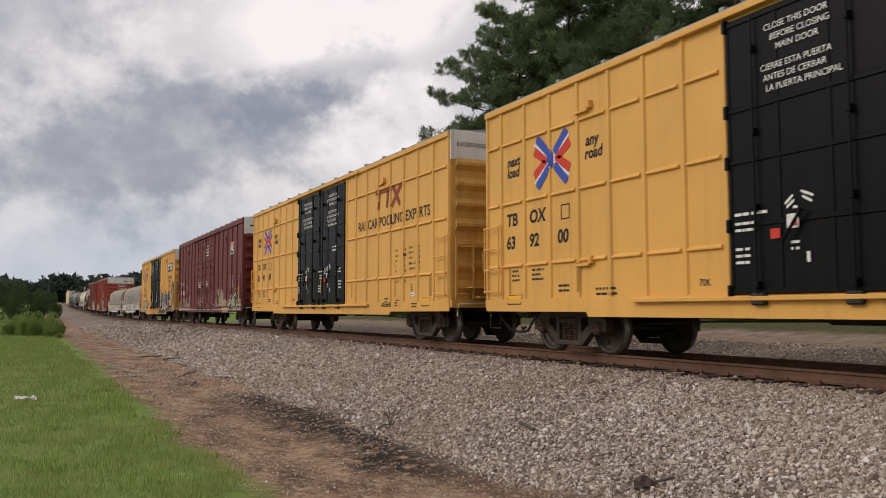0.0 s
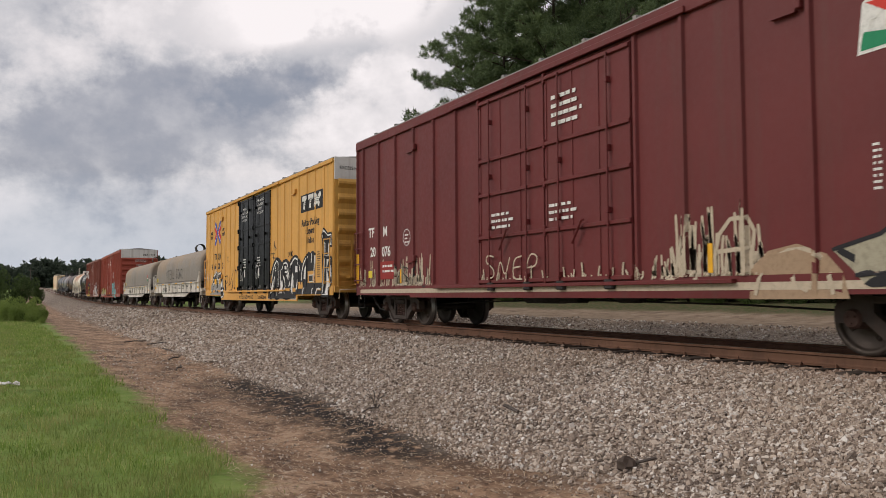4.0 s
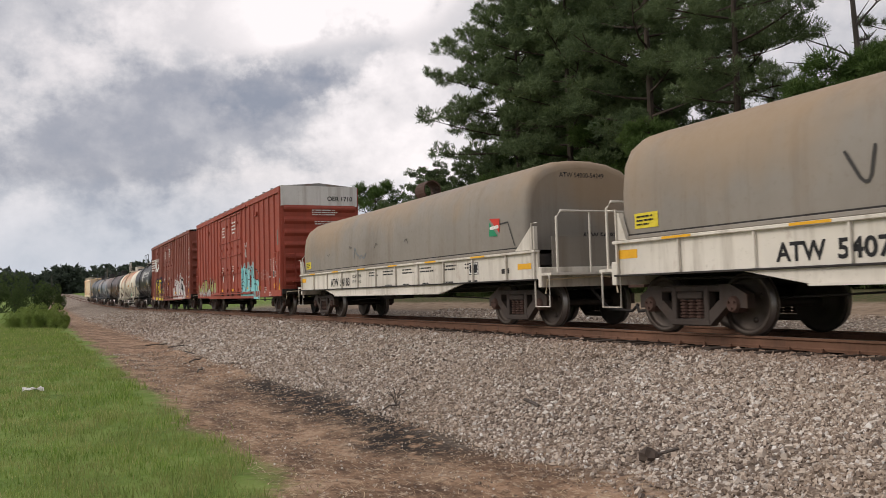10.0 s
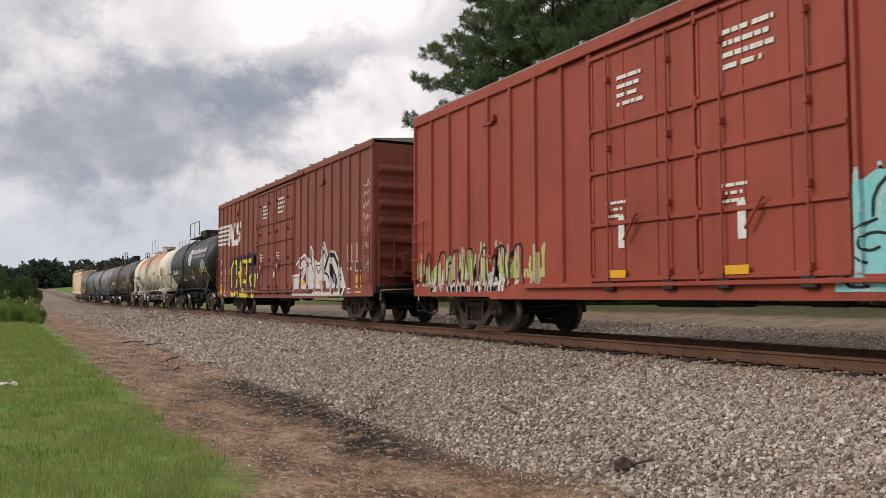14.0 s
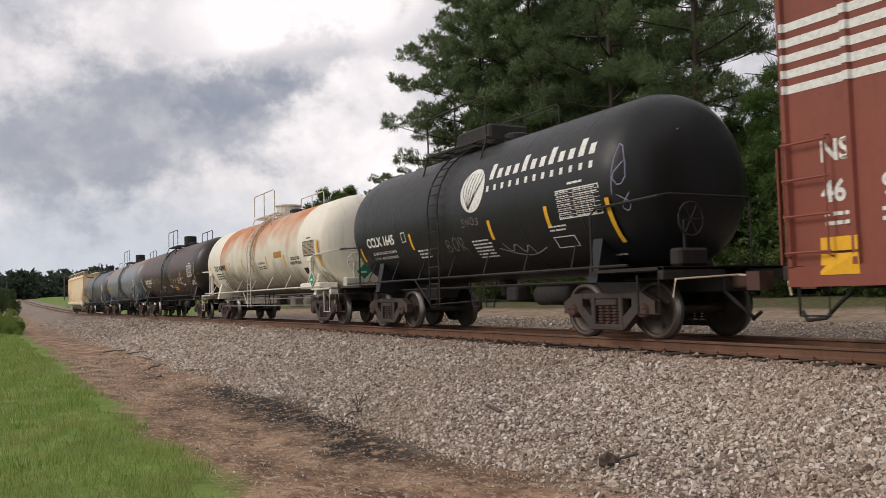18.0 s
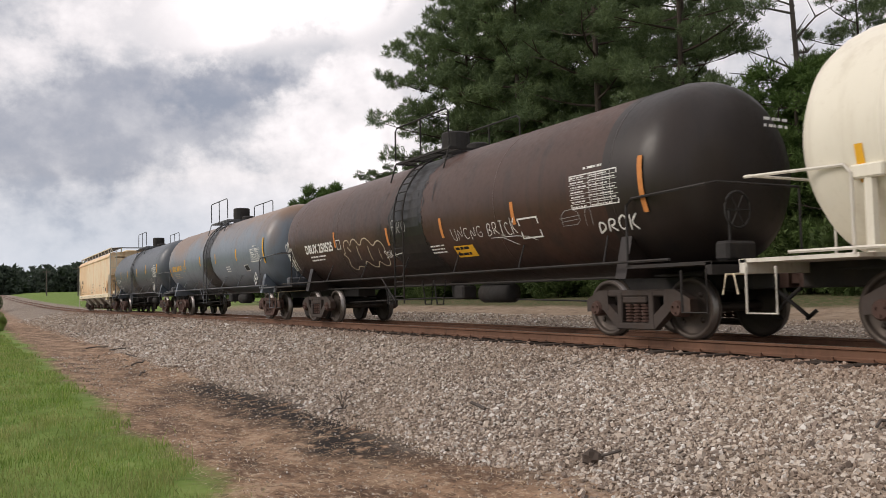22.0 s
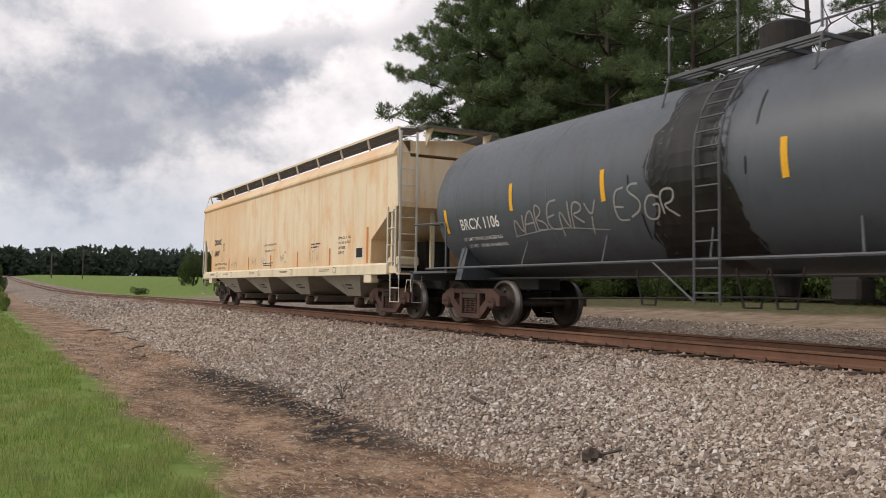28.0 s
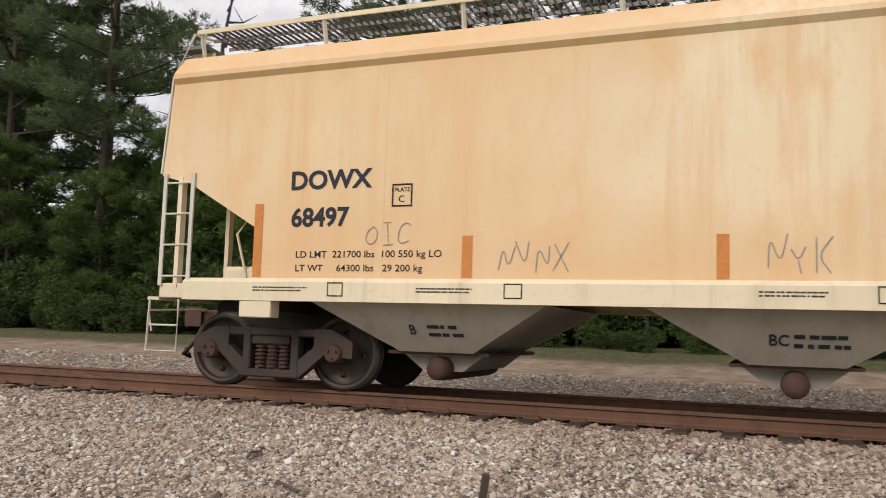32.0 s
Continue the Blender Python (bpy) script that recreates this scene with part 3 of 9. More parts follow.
def scatter_grass():
    rng = np.random.default_rng(11)
    n = 300000
    y = 4.5 + 80 * rng.random(n) ** 2.3
    x = rng.uniform(-9, 2.4, n)
    wob = 0.25 * np.sin(y * 1.1) * np.sin(y * 0.43 + 1) + 0.12 * np.sin(y * 3.7)
    keep = ((x < 2.0 + wob - 0.012 * y) | ((x < 3.1 + wob) & (rng.random(n) < 0.012))) & (x > -2 - 0.25 * y)
    x, y = x[keep], y[keep]
    n = len(x)
    z = np.array([ground_z(a, b) for a, b in zip(x, y)])
    grow = 1 + np.clip((y - 8) / 22, 0, 2.2)
    tuft = np.array([noise.noise((a * 1.7, b * 1.1, 9.0)) for a, b in zip(x, y)])
    h = rng.uniform(0.03, 0.12, n) * (1 + 0.9 * (rng.random(n) < 0.06)) * np.clip(1 + 1.1 * tuft, 0.45, 2.0)
    w = rng.uniform(0.002, 0.0045, n) * grow
    ang = rng.uniform(0, 2 * np.pi, n)
    lean = rng.uniform(0.1, 0.8, n) * h
    la = rng.uniform(0, 2 * np.pi, n)
    side = np.stack([np.cos(ang) * w, np.sin(ang) * w, np.zeros(n)], -1)
    root = np.stack([x, y, z - 0.01], -1)
    mid = root + np.stack([np.cos(la) * lean * 0.3, np.sin(la) * lean * 0.3, h * 0.6], -1)
    tip = root + np.stack([np.cos(la) * lean, np.sin(la) * lean, h], -1)
    v = np.stack([root - side, root + side, mid - side * 0.8, mid + side * 0.8, tip], 1)
    t = np.array([(0, 1, 3), (0, 3, 2), (2, 3, 4)])
    tris = (np.arange(n)[:, None, None] * 5 + t[None]).reshape(-1, 3)
    tagged(new("grass", fast_mesh("grass", v.reshape(-1, 3), tris, blade_material())),
           "rough green verge grass with dry tips beside the dirt strip", "grass", kind="stuff")


scatter_grass()


def dry_straw():
    """Dead grass blown over the dirt strip."""
    rng = np.random.default_rng(15)
    n = 8000
    x = 1.9 + 2.9 * rng.random(n)
    y = 5.0 + 24 * rng.random(n) ** 1.4
    z = np.array([ground_z(a, b) for a, b in zip(x, y)]) + 0.008
    a = rng.normal(1.35, 0.7, n)
    ln, w = rng.uniform(0.03, 0.15, n), rng.uniform(0.0015, 0.004, n)
    d = np.stack([np.cos(a), np.sin(a), rng.uniform(-0.05, 0.12, n)], 1) * ln[:, None]
    s = np.stack([-np.sin(a), np.cos(a), np.zeros(n)], 1) * w[:, None]
    p = np.stack([x, y, z], 1)
    v = np.stack([p - s, p + s, p + d + s, p + d - s], 1).reshape(-1, 3)
    k = np.arange(n)[:, None] * 4
    t = np.concatenate([k + np.array([[0, 1, 2]]), k + np.array([[0, 2, 3]])])
    m, nt, N, L, b = tree_of("dry_straw")
    L(ramp_of(N, L, N("ShaderNodeNewGeometry").outputs["Random Per Island"], [(0.0, (0.13, 0.08, 0.05)), (0.5, (0.36, 0.25, 0.155)), (1.0, (0.58, 0.46, 0.31))]), b.inputs["Base Color"])
    b.inputs["Roughness"].default_value = 0.9
    tagged(new("dry_straw", fast_mesh("dry_straw", v, t, m)), "pale dead grass scattered over the dirt strip", "dead grass", kind="stuff")


dry_straw()


# ---- tools for building in mesh code ----
def part(name, bm, material, parent, label="", smooth=False):
    """Links a bmesh (or a ready mesh) as one object under a thing or a part."""
    if isinstance(bm, bmesh.types.BMesh):
        me = bpy.data.meshes.new(name)
        bm.normal_update()
        bm.to_mesh(me)
        bm.free()
        for mt in (material if isinstance(material, (list, tuple)) else [material]):
            me.materials.append(mt)
        if smooth:
            me.polygons.foreach_set("use_smooth", [True] * len(me.polygons))
    else:
        me = bm
    ob = new(name, me)
    ob.parent = parent
    if label:
        tagged(ob, label)
    return ob


def box(bm, x0, x1, y0, y1, z0, z1, bev=0.0):
    r = bmesh.ops.create_cube(bm, size=1.0)
    c = Vector(((x0 + x1) / 2, (y0 + y1) / 2, (z0 + z1) / 2))
    s = Vector((abs(x1 - x0), abs(y1 - y0), abs(z1 - z0)))
    for v in r["verts"]:
        v.co = Vector((v.co.x * s.x, v.co.y * s.y, v.co.z * s.z)) + c
    if bev:
        es = list({e for v in r["verts"] for e in v.link_edges})
        bmesh.ops.bevel(bm, geom=es, offset=bev, segments=1, affect="EDGES")
    return bm


def tube(bm, pts, r, seg=6, closed=False):
    pts = [Vector(p) for p in pts]
    rings = []
    for i, p in enumerate(pts):
        a = pts[max(i - 1, 0)] if not closed else pts[i - 1]
        b = pts[min(i + 1, len(pts) - 1)] if not closed else pts[(i + 1) % len(pts)]
        d = (b - a).normalized()
        u = d.orthogonal().normalized() if abs(d.z) > 0.9 else d.cross(Vector((0, 0, 1))).normalized()
        w = d.cross(u).normalized()
        rings.append([bm.verts.new(p + r * (math.cos(k * 2 * math.pi / seg) * u + math.sin(k * 2 * math.pi / seg) * w)) for k in range(seg)])
    n = len(rings)
    for i in range(n if closed else n - 1):
        A, C = rings[i], rings[(i + 1) % n]
        for k in range(seg):
            bm.faces.new((A[k], A[(k + 1) % seg], C[(k + 1) % seg], C[k]))
    if not closed:
        bm.faces.new(rings[0][::-1])
        bm.faces.new(rings[-1])
    return bm


def prism(bm, poly, axis, a0, a1):
    """Extrudes a closed outline of 2D points along an axis: x takes (y, z), y takes (x, z), z takes (x, y)."""
    def at(p, a):
        return {"x": (a, p[0], p[1]), "y": (p[0], a, p[1]), "z": (p[0], p[1], a)}[axis]
    A = [bm.verts.new(at(p, a0)) for p in poly]
    C = [bm.verts.new(at(p, a1)) for p in poly]
    n = len(poly)
    for i in range(n):
        bm.faces.new((A[i], A[(i + 1) % n], C[(i + 1) % n], C[i]))
    bm.faces.new(A[::-1])
    bm.faces.new(C)
    bmesh.ops.recalc_face_normals(bm, faces=bm.faces[:])
    return bm


def lathe(bm, profile, axis="x", seg=24, centre=(0, 0, 0)):
    """Turns (along, radius) pairs about an axis."""
    c = Vector(centre)
    rings = []
    for a, r in profile:
        ring = []
        for k in range(seg):
            t = 2 * math.pi * k / seg
            p = (a, r * math.cos(t), r * math.sin(t)) if axis == "x" else (r * math.cos(t), a, r * math.sin(t)) if axis == "y" else (r * math.cos(t), r * math.sin(t), a)
            ring.append(bm.verts.new(c + Vector(p)))
        rings.append(ring)
    for A, C in zip(rings, rings[1:]):
        for k in range(seg):
            bm.faces.new((A[k], A[(k + 1) % seg], C[(k + 1) % seg], C[k]))
    bm.faces.new(rings[0][::-1])
    bm.faces.new(rings[-1])
    bmesh.ops.recalc_face_normals(bm, faces=bm.faces[:])
    return bm


# ---- lettering and sprayed marks ----
GLYPHS = {}


def glyph_mesh(text, fat=0.018):
    key = (text, fat)
    if key not in GLYPHS:
        cu = bpy.data.curves.new("letters", "FONT")
        cu.body, cu.size, cu.resolution_u, cu.offset = text, 1.0, 3, fat
        ob = bpy.data.objects.new("letters", cu)
        me = ob.to_mesh()
        GLYPHS[key] = ([v.co.copy() for v in me.vertices], [tuple(p.vertices) for p in me.polygons])
        ob.to_mesh_clear()
        bpy.data.objects.remove(ob)
        bpy.data.curves.remove(cu)
    return GLYPHS[key]


def letters(parent, text, at, size, material, where, wide=1.0, name="lettering", label="", slant=0.0, fat=0.018):
    """Writes text on a surface: where(u, v, lift) maps metres along and up the surface to a place."""
    vs, fs = glyph_mesh(text, fat if size > 0.1 else min(fat, 0.006))
    co = [where(at[0] + (v.x * wide + slant * v.y) * size * 1.38, at[1] + v.y * size * 1.38, 0.005) for v in vs]
    me = arr_mesh(name, co, fs, material)
    return part(name, me, material, parent, label)


def small_print(parent, at, width, rows, height, material, where, seed=1, name="small_print", label=""):
    """Lines of writing too small to read, as short bars."""
    rng = random.Random(seed)
    co, fs = [], []
    for r in range(rows):
        u, v = 0.0, at[1] - r * height * 1.75
        end = width * rng.uniform(0.7, 1.0)
        while u < end:
            w = min(rng.uniform(0.8, 3.0) * height, end - u)
            if w > height * 0.4:
                k = len(co)
                co += [where(at[0] + a, v + b, 0.005) for a, b in ((u, 0), (u + w, 0), (u + w, height * 0.75), (u, height * 0.75))]
                fs.append((k, k + 1, k + 2, k + 3))
            u += w + height * rng.choice((0.3, 0.3, 0.8))
    return part(name, arr_mesh(name, co, fs, material), material, parent, label)


def patch(parent, at, w, h, material, where, name="panel", label="", lift=0.004, nu=1, nv=1):
    co = [where(at[0] + w * i / nu, at[1] + h * j / nv, lift) for j in range(nv + 1) for i in range(nu + 1)]
    fs = [(j * (nu + 1) + i, j * (nu + 1) + i + 1, (j + 1) * (nu + 1) + i + 1, (j + 1) * (nu + 1) + i) for j in range(nv) for i in range(nu)]
    return part(name, arr_mesh(name, co, fs, material), material, parent, label)


def outline(parent, at, w, h, t, material, where, name="stencil_frame", lift=0.006):
    co, fs = [], []
    for a, b, c, d in ((0, 0, w, t), (0, h - t, w, h), (0, t, t, h - t), (w - t, t, w, h - t)):
        k = len(co)
        co += [where(at[0] + p, at[1] + q, lift) for p, q in ((a, b), (c, b), (c, d), (a, d))]
        fs.append((k, k + 1, k + 2, k + 3))
    return part(name, arr_mesh(name, co, fs, material), material, parent)


def strokes(parent, lines, width, material, where, lift=0.006, name="spray_stroke", label="", step=0.05, soft=0):
    """Sprayed ribbons along polylines of (u, v), following the surface closely."""
    co, fs = [], []
    for ln in lines:
        for _ in range(soft):
            if len(ln) > 2:
                q = [ln[0]]
                for a, b in zip(ln, ln[1:]):
                    q += [(a[0] * 0.75 + b[0] * 0.25, a[1] * 0.75 + b[1] * 0.25), (a[0] * 0.25 + b[0] * 0.75, a[1] * 0.25 + b[1] * 0.75)]
                ln = q + [ln[-1]]
        pts = []
        for a, b in zip(ln, ln[1:]):
            d = math.hypot(b[0] - a[0], b[1] - a[1])
            n = max(1, int(d / step))
            pts += [(a[0] + (b[0] - a[0]) * i / n, a[1] + (b[1] - a[1]) * i / n) for i in range(n)]
        pts.append(ln[-1])
        k0 = len(co)
        m = len(pts)
        for i, p in enumerate(pts):
            a, b = pts[max(i - 2, 0)], pts[min(i + 2, m - 1)]
            d = math.hypot(b[0] - a[0], b[1] - a[1]) or 1.0
            nx, ny = -(b[1] - a[1]) / d, (b[0] - a[0]) / d
            w = width * 0.5 * (0.75 if i in (0, m - 1) else 1.0)
            co += [where(p[0] + nx * w, p[1] + ny * w, lift), where(p[0], p[1], lift), where(p[0] - nx * w, p[1] - ny * w, lift)]
        for i in range(m - 1):
            k = k0 + 3 * i
            fs += [(k, k + 1, k + 4, k + 3), (k + 1, k + 2, k + 5, k + 4)]
    return part(name, arr_mesh(name, co, fs, material), material, parent, label)


SKETCH = {
    "A": [[(0, 0), (0.15, 0.8), (0.5, 1), (0.8, 0.7), (0.85, 0)], [(0.12, 0.4), (0.85, 0.42)]],
    "B": [[(0.1, 0), (0.1, 1), (0.7, 0.9), (0.6, 0.55), (0.15, 0.5), (0.8, 0.4), (0.75, 0.05), (0.1, 0)]],
    "C": [[(0.85, 0.85), (0.5, 1), (0.1, 0.8), (0.1, 0.2), (0.45, 0), (0.9, 0.15)]],
    "E": [[(0.85, 1), (0.15, 0.95), (0.1, 0.05), (0.9, 0)], [(0.1, 0.5), (0.7, 0.55)]],
    "G": [[(0.85, 0.85), (0.4, 1), (0.05, 0.6), (0.2, 0.05), (0.8, 0.05), (0.85, 0.5), (0.5, 0.45)]],
    "I": [[(0.2, 1), (0.8, 1)], [(0.5, 1), (0.45, 0)], [(0.1, 0), (0.8, 0)]],
    "K": [[(0.1, 0), (0.15, 1)], [(0.85, 1), (0.2, 0.5), (0.9, 0)]],
    "L": [[(0.15, 1), (0.1, 0.1), (0.9, 0.12)]],
    "N": [[(0.05, 0), (0.12, 1), (0.75, 0.05), (0.88, 1)]],
    "O": [[(0.5, 1), (0.1, 0.75), (0.1, 0.25), (0.5, 0), (0.9, 0.3), (0.85, 0.8), (0.5, 1)]],
    "P": [[(0.1, -0.1), (0.12, 1), (0.8, 0.9), (0.75, 0.5), (0.12, 0.42)]],
    "R": [[(0.1, 0), (0.12, 1), (0.8, 0.9), (0.7, 0.5), (0.15, 0.45), (0.9, 0)]],
    "S": [[(0.85, 0.9), (0.3, 1), (0.12, 0.7), (0.8, 0.4), (0.7, 0.05), (0.1, 0.05)]],
    "T": [[(0, 0.95), (0.95, 1)], [(0.5, 1), (0.45, 0)]],
    "U": [[(0.1, 1), (0.12, 0.2), (0.45, 0), (0.8, 0.2), (0.88, 1)]],
    "V": [[(0.05, 1), (0.45, 0), (0.85, 1)]],
    "H": [[(0.1, 1), (0.1, 0)], [(0.1, 0.5), (0.85, 0.55)], [(0.85, 1), (0.88, 0)]],
    "D": [[(0.1, 0), (0.12, 1), (0.7, 0.85), (0.85, 0.4), (0.1, 0)]],
    "M": [[(0, 0), (0.1, 1), (0.45, 0.4), (0.8, 1), (0.9, 0)]],
    "X": [[(0.05, 1), (0.9, 0)], [(0.9, 1), (0.05, 0)]],
    "Y": [[(0.05, 1), (0.45, 0.55), (0.9, 1)], [(0.45, 0.55), (0.4, 0)]],
    "Z": [[(0.1, 0.95), (0.9, 1), (0.1, 0.05), (1.0, 0.1)]],
}


def sketch_lines(c, at, w, h, rng, wob, gap):
    dy, k, sl = rng.uniform(-wob, wob) * h, rng.uniform(0.85, 1.15), rng.uniform(-0.25, 0.25)
    return [[(at[0] + (p[0] * (1 - gap) + sl * (p[1] - 0.5) + rng.uniform(-wob, wob) * 0.5) * w, at[1] + dy + (p[1] * k + rng.uniform(-wob, wob) * 0.5) * h) for p in ln] for ln in SKETCH[c]]


def scrawl(parent, word, at, w, h, width, material, where, lift=0.006, seed=3, wob=0.06, gap=0.12, name="spray_stroke", label=""):
    """Loose handwriting sprayed or chalked on a surface."""
    rng = random.Random(seed)
    lines = []
    for i, c in enumerate(word):
        if c != " ":
            lines += sketch_lines(c, (at[0] + i * w, at[1]), w, h, rng, wob, gap)
    return strokes(parent, lines, width, material, where, lift, name, label, soft=2)


def piece(parent, word, at, w, h, fill, line, fat, where, seed=3, halo=None, wob=0.12, step=0.8):
    """A graffiti piece: fat overlapping letters, each with its halo, dark outline, fill and inner lines."""
    for i, c in enumerate(word):
        rng = random.Random(seed * 17 + i)
        ln = sketch_lines(c, (at[0] + i * w * step, at[1] + fat * 0.5), w, h - fat, rng, wob, 0.1)
        z = 0.0006 * i
        if halo:
            strokes(parent, ln, fat * 1.9, halo, where, 0.004 + z * 0.3, "spray_halo", soft=2)
        strokes(parent, ln, fat * 1.45, line, where, 0.007 + z, "spray_outline", soft=2)
        strokes(parent, ln, fat, fill, where, 0.0095 + z, "spray_fill", soft=2)
        strokes(parent, [[(p[0] + fat * 0.22, p[1] - fat * 0.1) for p in q] for q in ln], fat * 0.12, line, where, 0.012 + z, "spray_line", soft=2)


def drips(parent, u0, u1, z0, z1, n, width, material, where, seed=2, lift=0.006, name="spray_wash", down=False):
    """Runs of paint or tar: many uneven upright streaks that fade out at different heights."""
    rng = random.Random(seed)
    lines = []
    for _ in range(n):
        u, f = rng.uniform(u0, u1), rng.random() ** 1.6
        a, b = (z1, z1 - (z1 - z0) * (0.25 + 0.75 * f)) if down else (z0, z0 + (z1 - z0) * (0.25 + 0.75 * f))
        lines.append([(u, a), (u + rng.uniform(-0.03, 0.03), (a + b) / 2), (u + rng.uniform(-0.04, 0.04), b)])
    return strokes(parent, lines, width, material, where, lift, name, soft=1)


def fill(parent, poly, material, where, lift=0.005, name="spray_fill", step=0.025, rise_step=0.35):
    """A filled shape on a surface, laid in narrow upright strips so that it follows ribs and curves."""
    def cuts(u):
        out = []
        for (a, b), (c, d) in zip(poly, poly[1:] + poly[:1]):
            if (a <= u) != (c <= u):
                out.append(b + (d - b) * (u - a) / (c - a))
        return sorted(out)
    lo, hi = min(p[0] for p in poly), max(p[0] for p in poly)
    n = max(1, int((hi - lo) / step))
    co, fs = [], []
    for i in range(n):
        a, b = lo + (hi - lo) * i / n, lo + (hi - lo) * (i + 1) / n
        A, C = cuts(a + 1e-4), cuts(b - 1e-4)
        if len(A) != len(C):
            A = C = cuts((a + b) / 2)
        for k in range(0, len(A) - 1, 2):
            m = max(1, int((A[k + 1] - A[k]) / rise_step))
            for j in range(m):
                f, g = j / m, (j + 1) / m
                at = len(co)
                co += [where(u, p + (q - p) * h, lift) for u, p, q, h in ((a, A[k], A[k + 1], f), (b, C[k], C[k + 1], f), (b, C[k], C[k + 1], g), (a, A[k], A[k + 1], g))]
                fs.append((at, at + 1, at + 2, at + 3))
    return part(name, arr_mesh(name, co, fs, material), material, parent)


def fat_lines(parent, lines, fat, tones, where, lift=0.004, soft=1):
    """Letters drawn as thick lines, laid over one another: tones are (extra width, material) from the outside in."""
    for k, (extra, mt) in enumerate(tones):
        strokes(parent, lines, fat + extra, mt, where, lift + 0.0025 * k, ("spray_halo", "spray_outline", "spray_fill", "spray_line")[min(k + 4 - len(tones), 3)], soft=soft)


# ---- running gear ----
WHEEL_R = 0.457


def truck_meshes():
    out = {}
    # side frame: arched casting with two openings beside the springs
    def frame_mesh():
        bm = bmesh.new()
        # strips between outer edge and openings
        box(bm, -0.07, 0.07, -0.86, 0.86, 0.64, 0.745, 0.02)
        for s in (-1, 1):
            prism(bm, [(s * 1.14, 0.40), (s * 1.14, 0.60), (s * 0.84, 0.745), (s * 0.62, 0.745), (s * 0.62, 0.44)], "x", -0.075, 0.075)
            prism(bm, [(s * 0.74, 0.42), (s * 0.66, 0.56), (s * 0.28, 0.27), (s * 0.40, 0.14)], "x", -0.07, 0.07)
            box(bm, -0.08, 0.08, s * 0.29, s * 0.40, 0.16, 0.72, 0.015)
        box(bm, -0.085, 0.085, -0.42, 0.42, 0.13, 0.235, 0.02)
        return bm
    for key, mt in (("steel", TRUCKSTEEL), ("rust", TRUCKRUST)):
        me = bpy.data.meshes.new("side_frame")
        bm = frame_mesh()
        bm.normal_update()
        bm.to_mesh(me)
        bm.free()
        me.materials.append(mt)
        out["frame_" + key] = me
    prof = [(0.24, 0.02)]
    for k in range(6):
        prof += [(0.245 + k * 0.049, 0.055), (0.255 + k * 0.049, 0.078), (0.275 + k * 0.049, 0.078), (0.285 + k * 0.049, 0.055)]
    for key, bm, mt in (("spring", lathe(bmesh.new(), prof, "z", 10), TRUCKRUST), ("bolster_end", box(bmesh.new(), -0.09, 0.09, -0.27, 0.27, 0.535, 0.64, 0.02), TRUCKSTEEL)):
        out[key] = bpy.data.meshes.new(key)
        bm.to_mesh(out[key])
        bm.free()
        out[key].materials.append(mt)
    bm = bmesh.new()
    lathe(bm, [(-0.09, 0.05), (-0.09, 0.10), (-0.05, 0.125), (0.13, 0.125), (0.13, 0.06)], "x", 14)
    for k in range(3):
        t = k * 2.09 + 0.5
        lathe(bm, [(-0.115, 0.016), (-0.085, 0.016)], "x", 6, (0, 0.06 * math.cos(t), 0.06 * math.sin(t)))
    out["bearing"] = bpy.data.meshes.new("bearing_end")
    bm.to_mesh(out["bearing"])
    bm.free()
    out["bearing"].materials.append(TRUCKRUST)
    # wheelset: two dished wheels with flanges on an axle
    bm = bmesh.new()
    lathe(bm, [(-0.98, 0.065), (-0.85, 0.075), (0.85, 0.075), (0.98, 0.065)], "x", 10)
    for s in (-1, 1):
        prof = [(0.835, 0.0), (0.835, 0.12), (0.80, 0.13), (0.775, 0.17), (0.765, 0.36), (0.795, 0.385), (0.825, 0.39), (0.825, 0.452), (0.73, 0.459),
                (0.715, 0.485), (0.69, 0.485), (0.685, 0.40), (0.705, 0.37), (0.72, 0.16), (0.66, 0.12), (0.66, 0.0)]
        lathe(bm, [(s * a, max(r, 0.02)) for a, r in (prof if s < 0 else prof)], "x", 40)
        # a few cast marks on the plate so that the turning can be seen
        for k in range(4):
            t = k * 1.571 + 0.3
            box(bm, s * 0.762, s * 0.79, 0.26 * math.cos(t) - 0.03, 0.26 * math.cos(t) + 0.03, 0.26 * math.sin(t) - 0.03, 0.26 * math.sin(t) + 0.03)
    me = bpy.data.meshes.new("wheelset")
    bm.normal_update()
    for f in bm.faces:
        c = f.calc_center_median()
        r = math.hypot(c.y, c.z)
        f.material_index = 1 if r > 0.44 and abs(f.normal.x) < 0.75 else 0
        f.smooth = True
    bm.to_mesh(me)
    bm.free()
    me.materials.append(WHEELSTEEL)
    me.materials.append(TREAD)
    out["wheelset"] = me
    bm = bmesh.new()
    box(bm, -1.05, 1.05, -0.20, 0.20, 0.50, 0.70, 0.03)
    lathe(bm, [(0.70, 0.19), (0.80, 0.19)], "z", 16)
    for s in (-1, 1):
        box(bm, -0.85, 0.85, s * 0.36, s * 0.42, 0.38, 0.50)
        for q in (-1, 1):
            box(bm, q * 0.69, q * 0.80, s * 0.43, s * 0.52, 0.36, 0.62, 0.02)
        tube(bm, [(-0.3, s * 0.35, 0.4), (-0.1, s * 0.1, 0.55)], 0.025)
    out["bolster"] = bpy.data.meshes.new("truck")
    bm.to_mesh(out["bolster"])
    bm.free()
    out["bolster"].materials.append(UNDER)
    return out


TRUCK = truck_meshes()
WHEELSETS = []


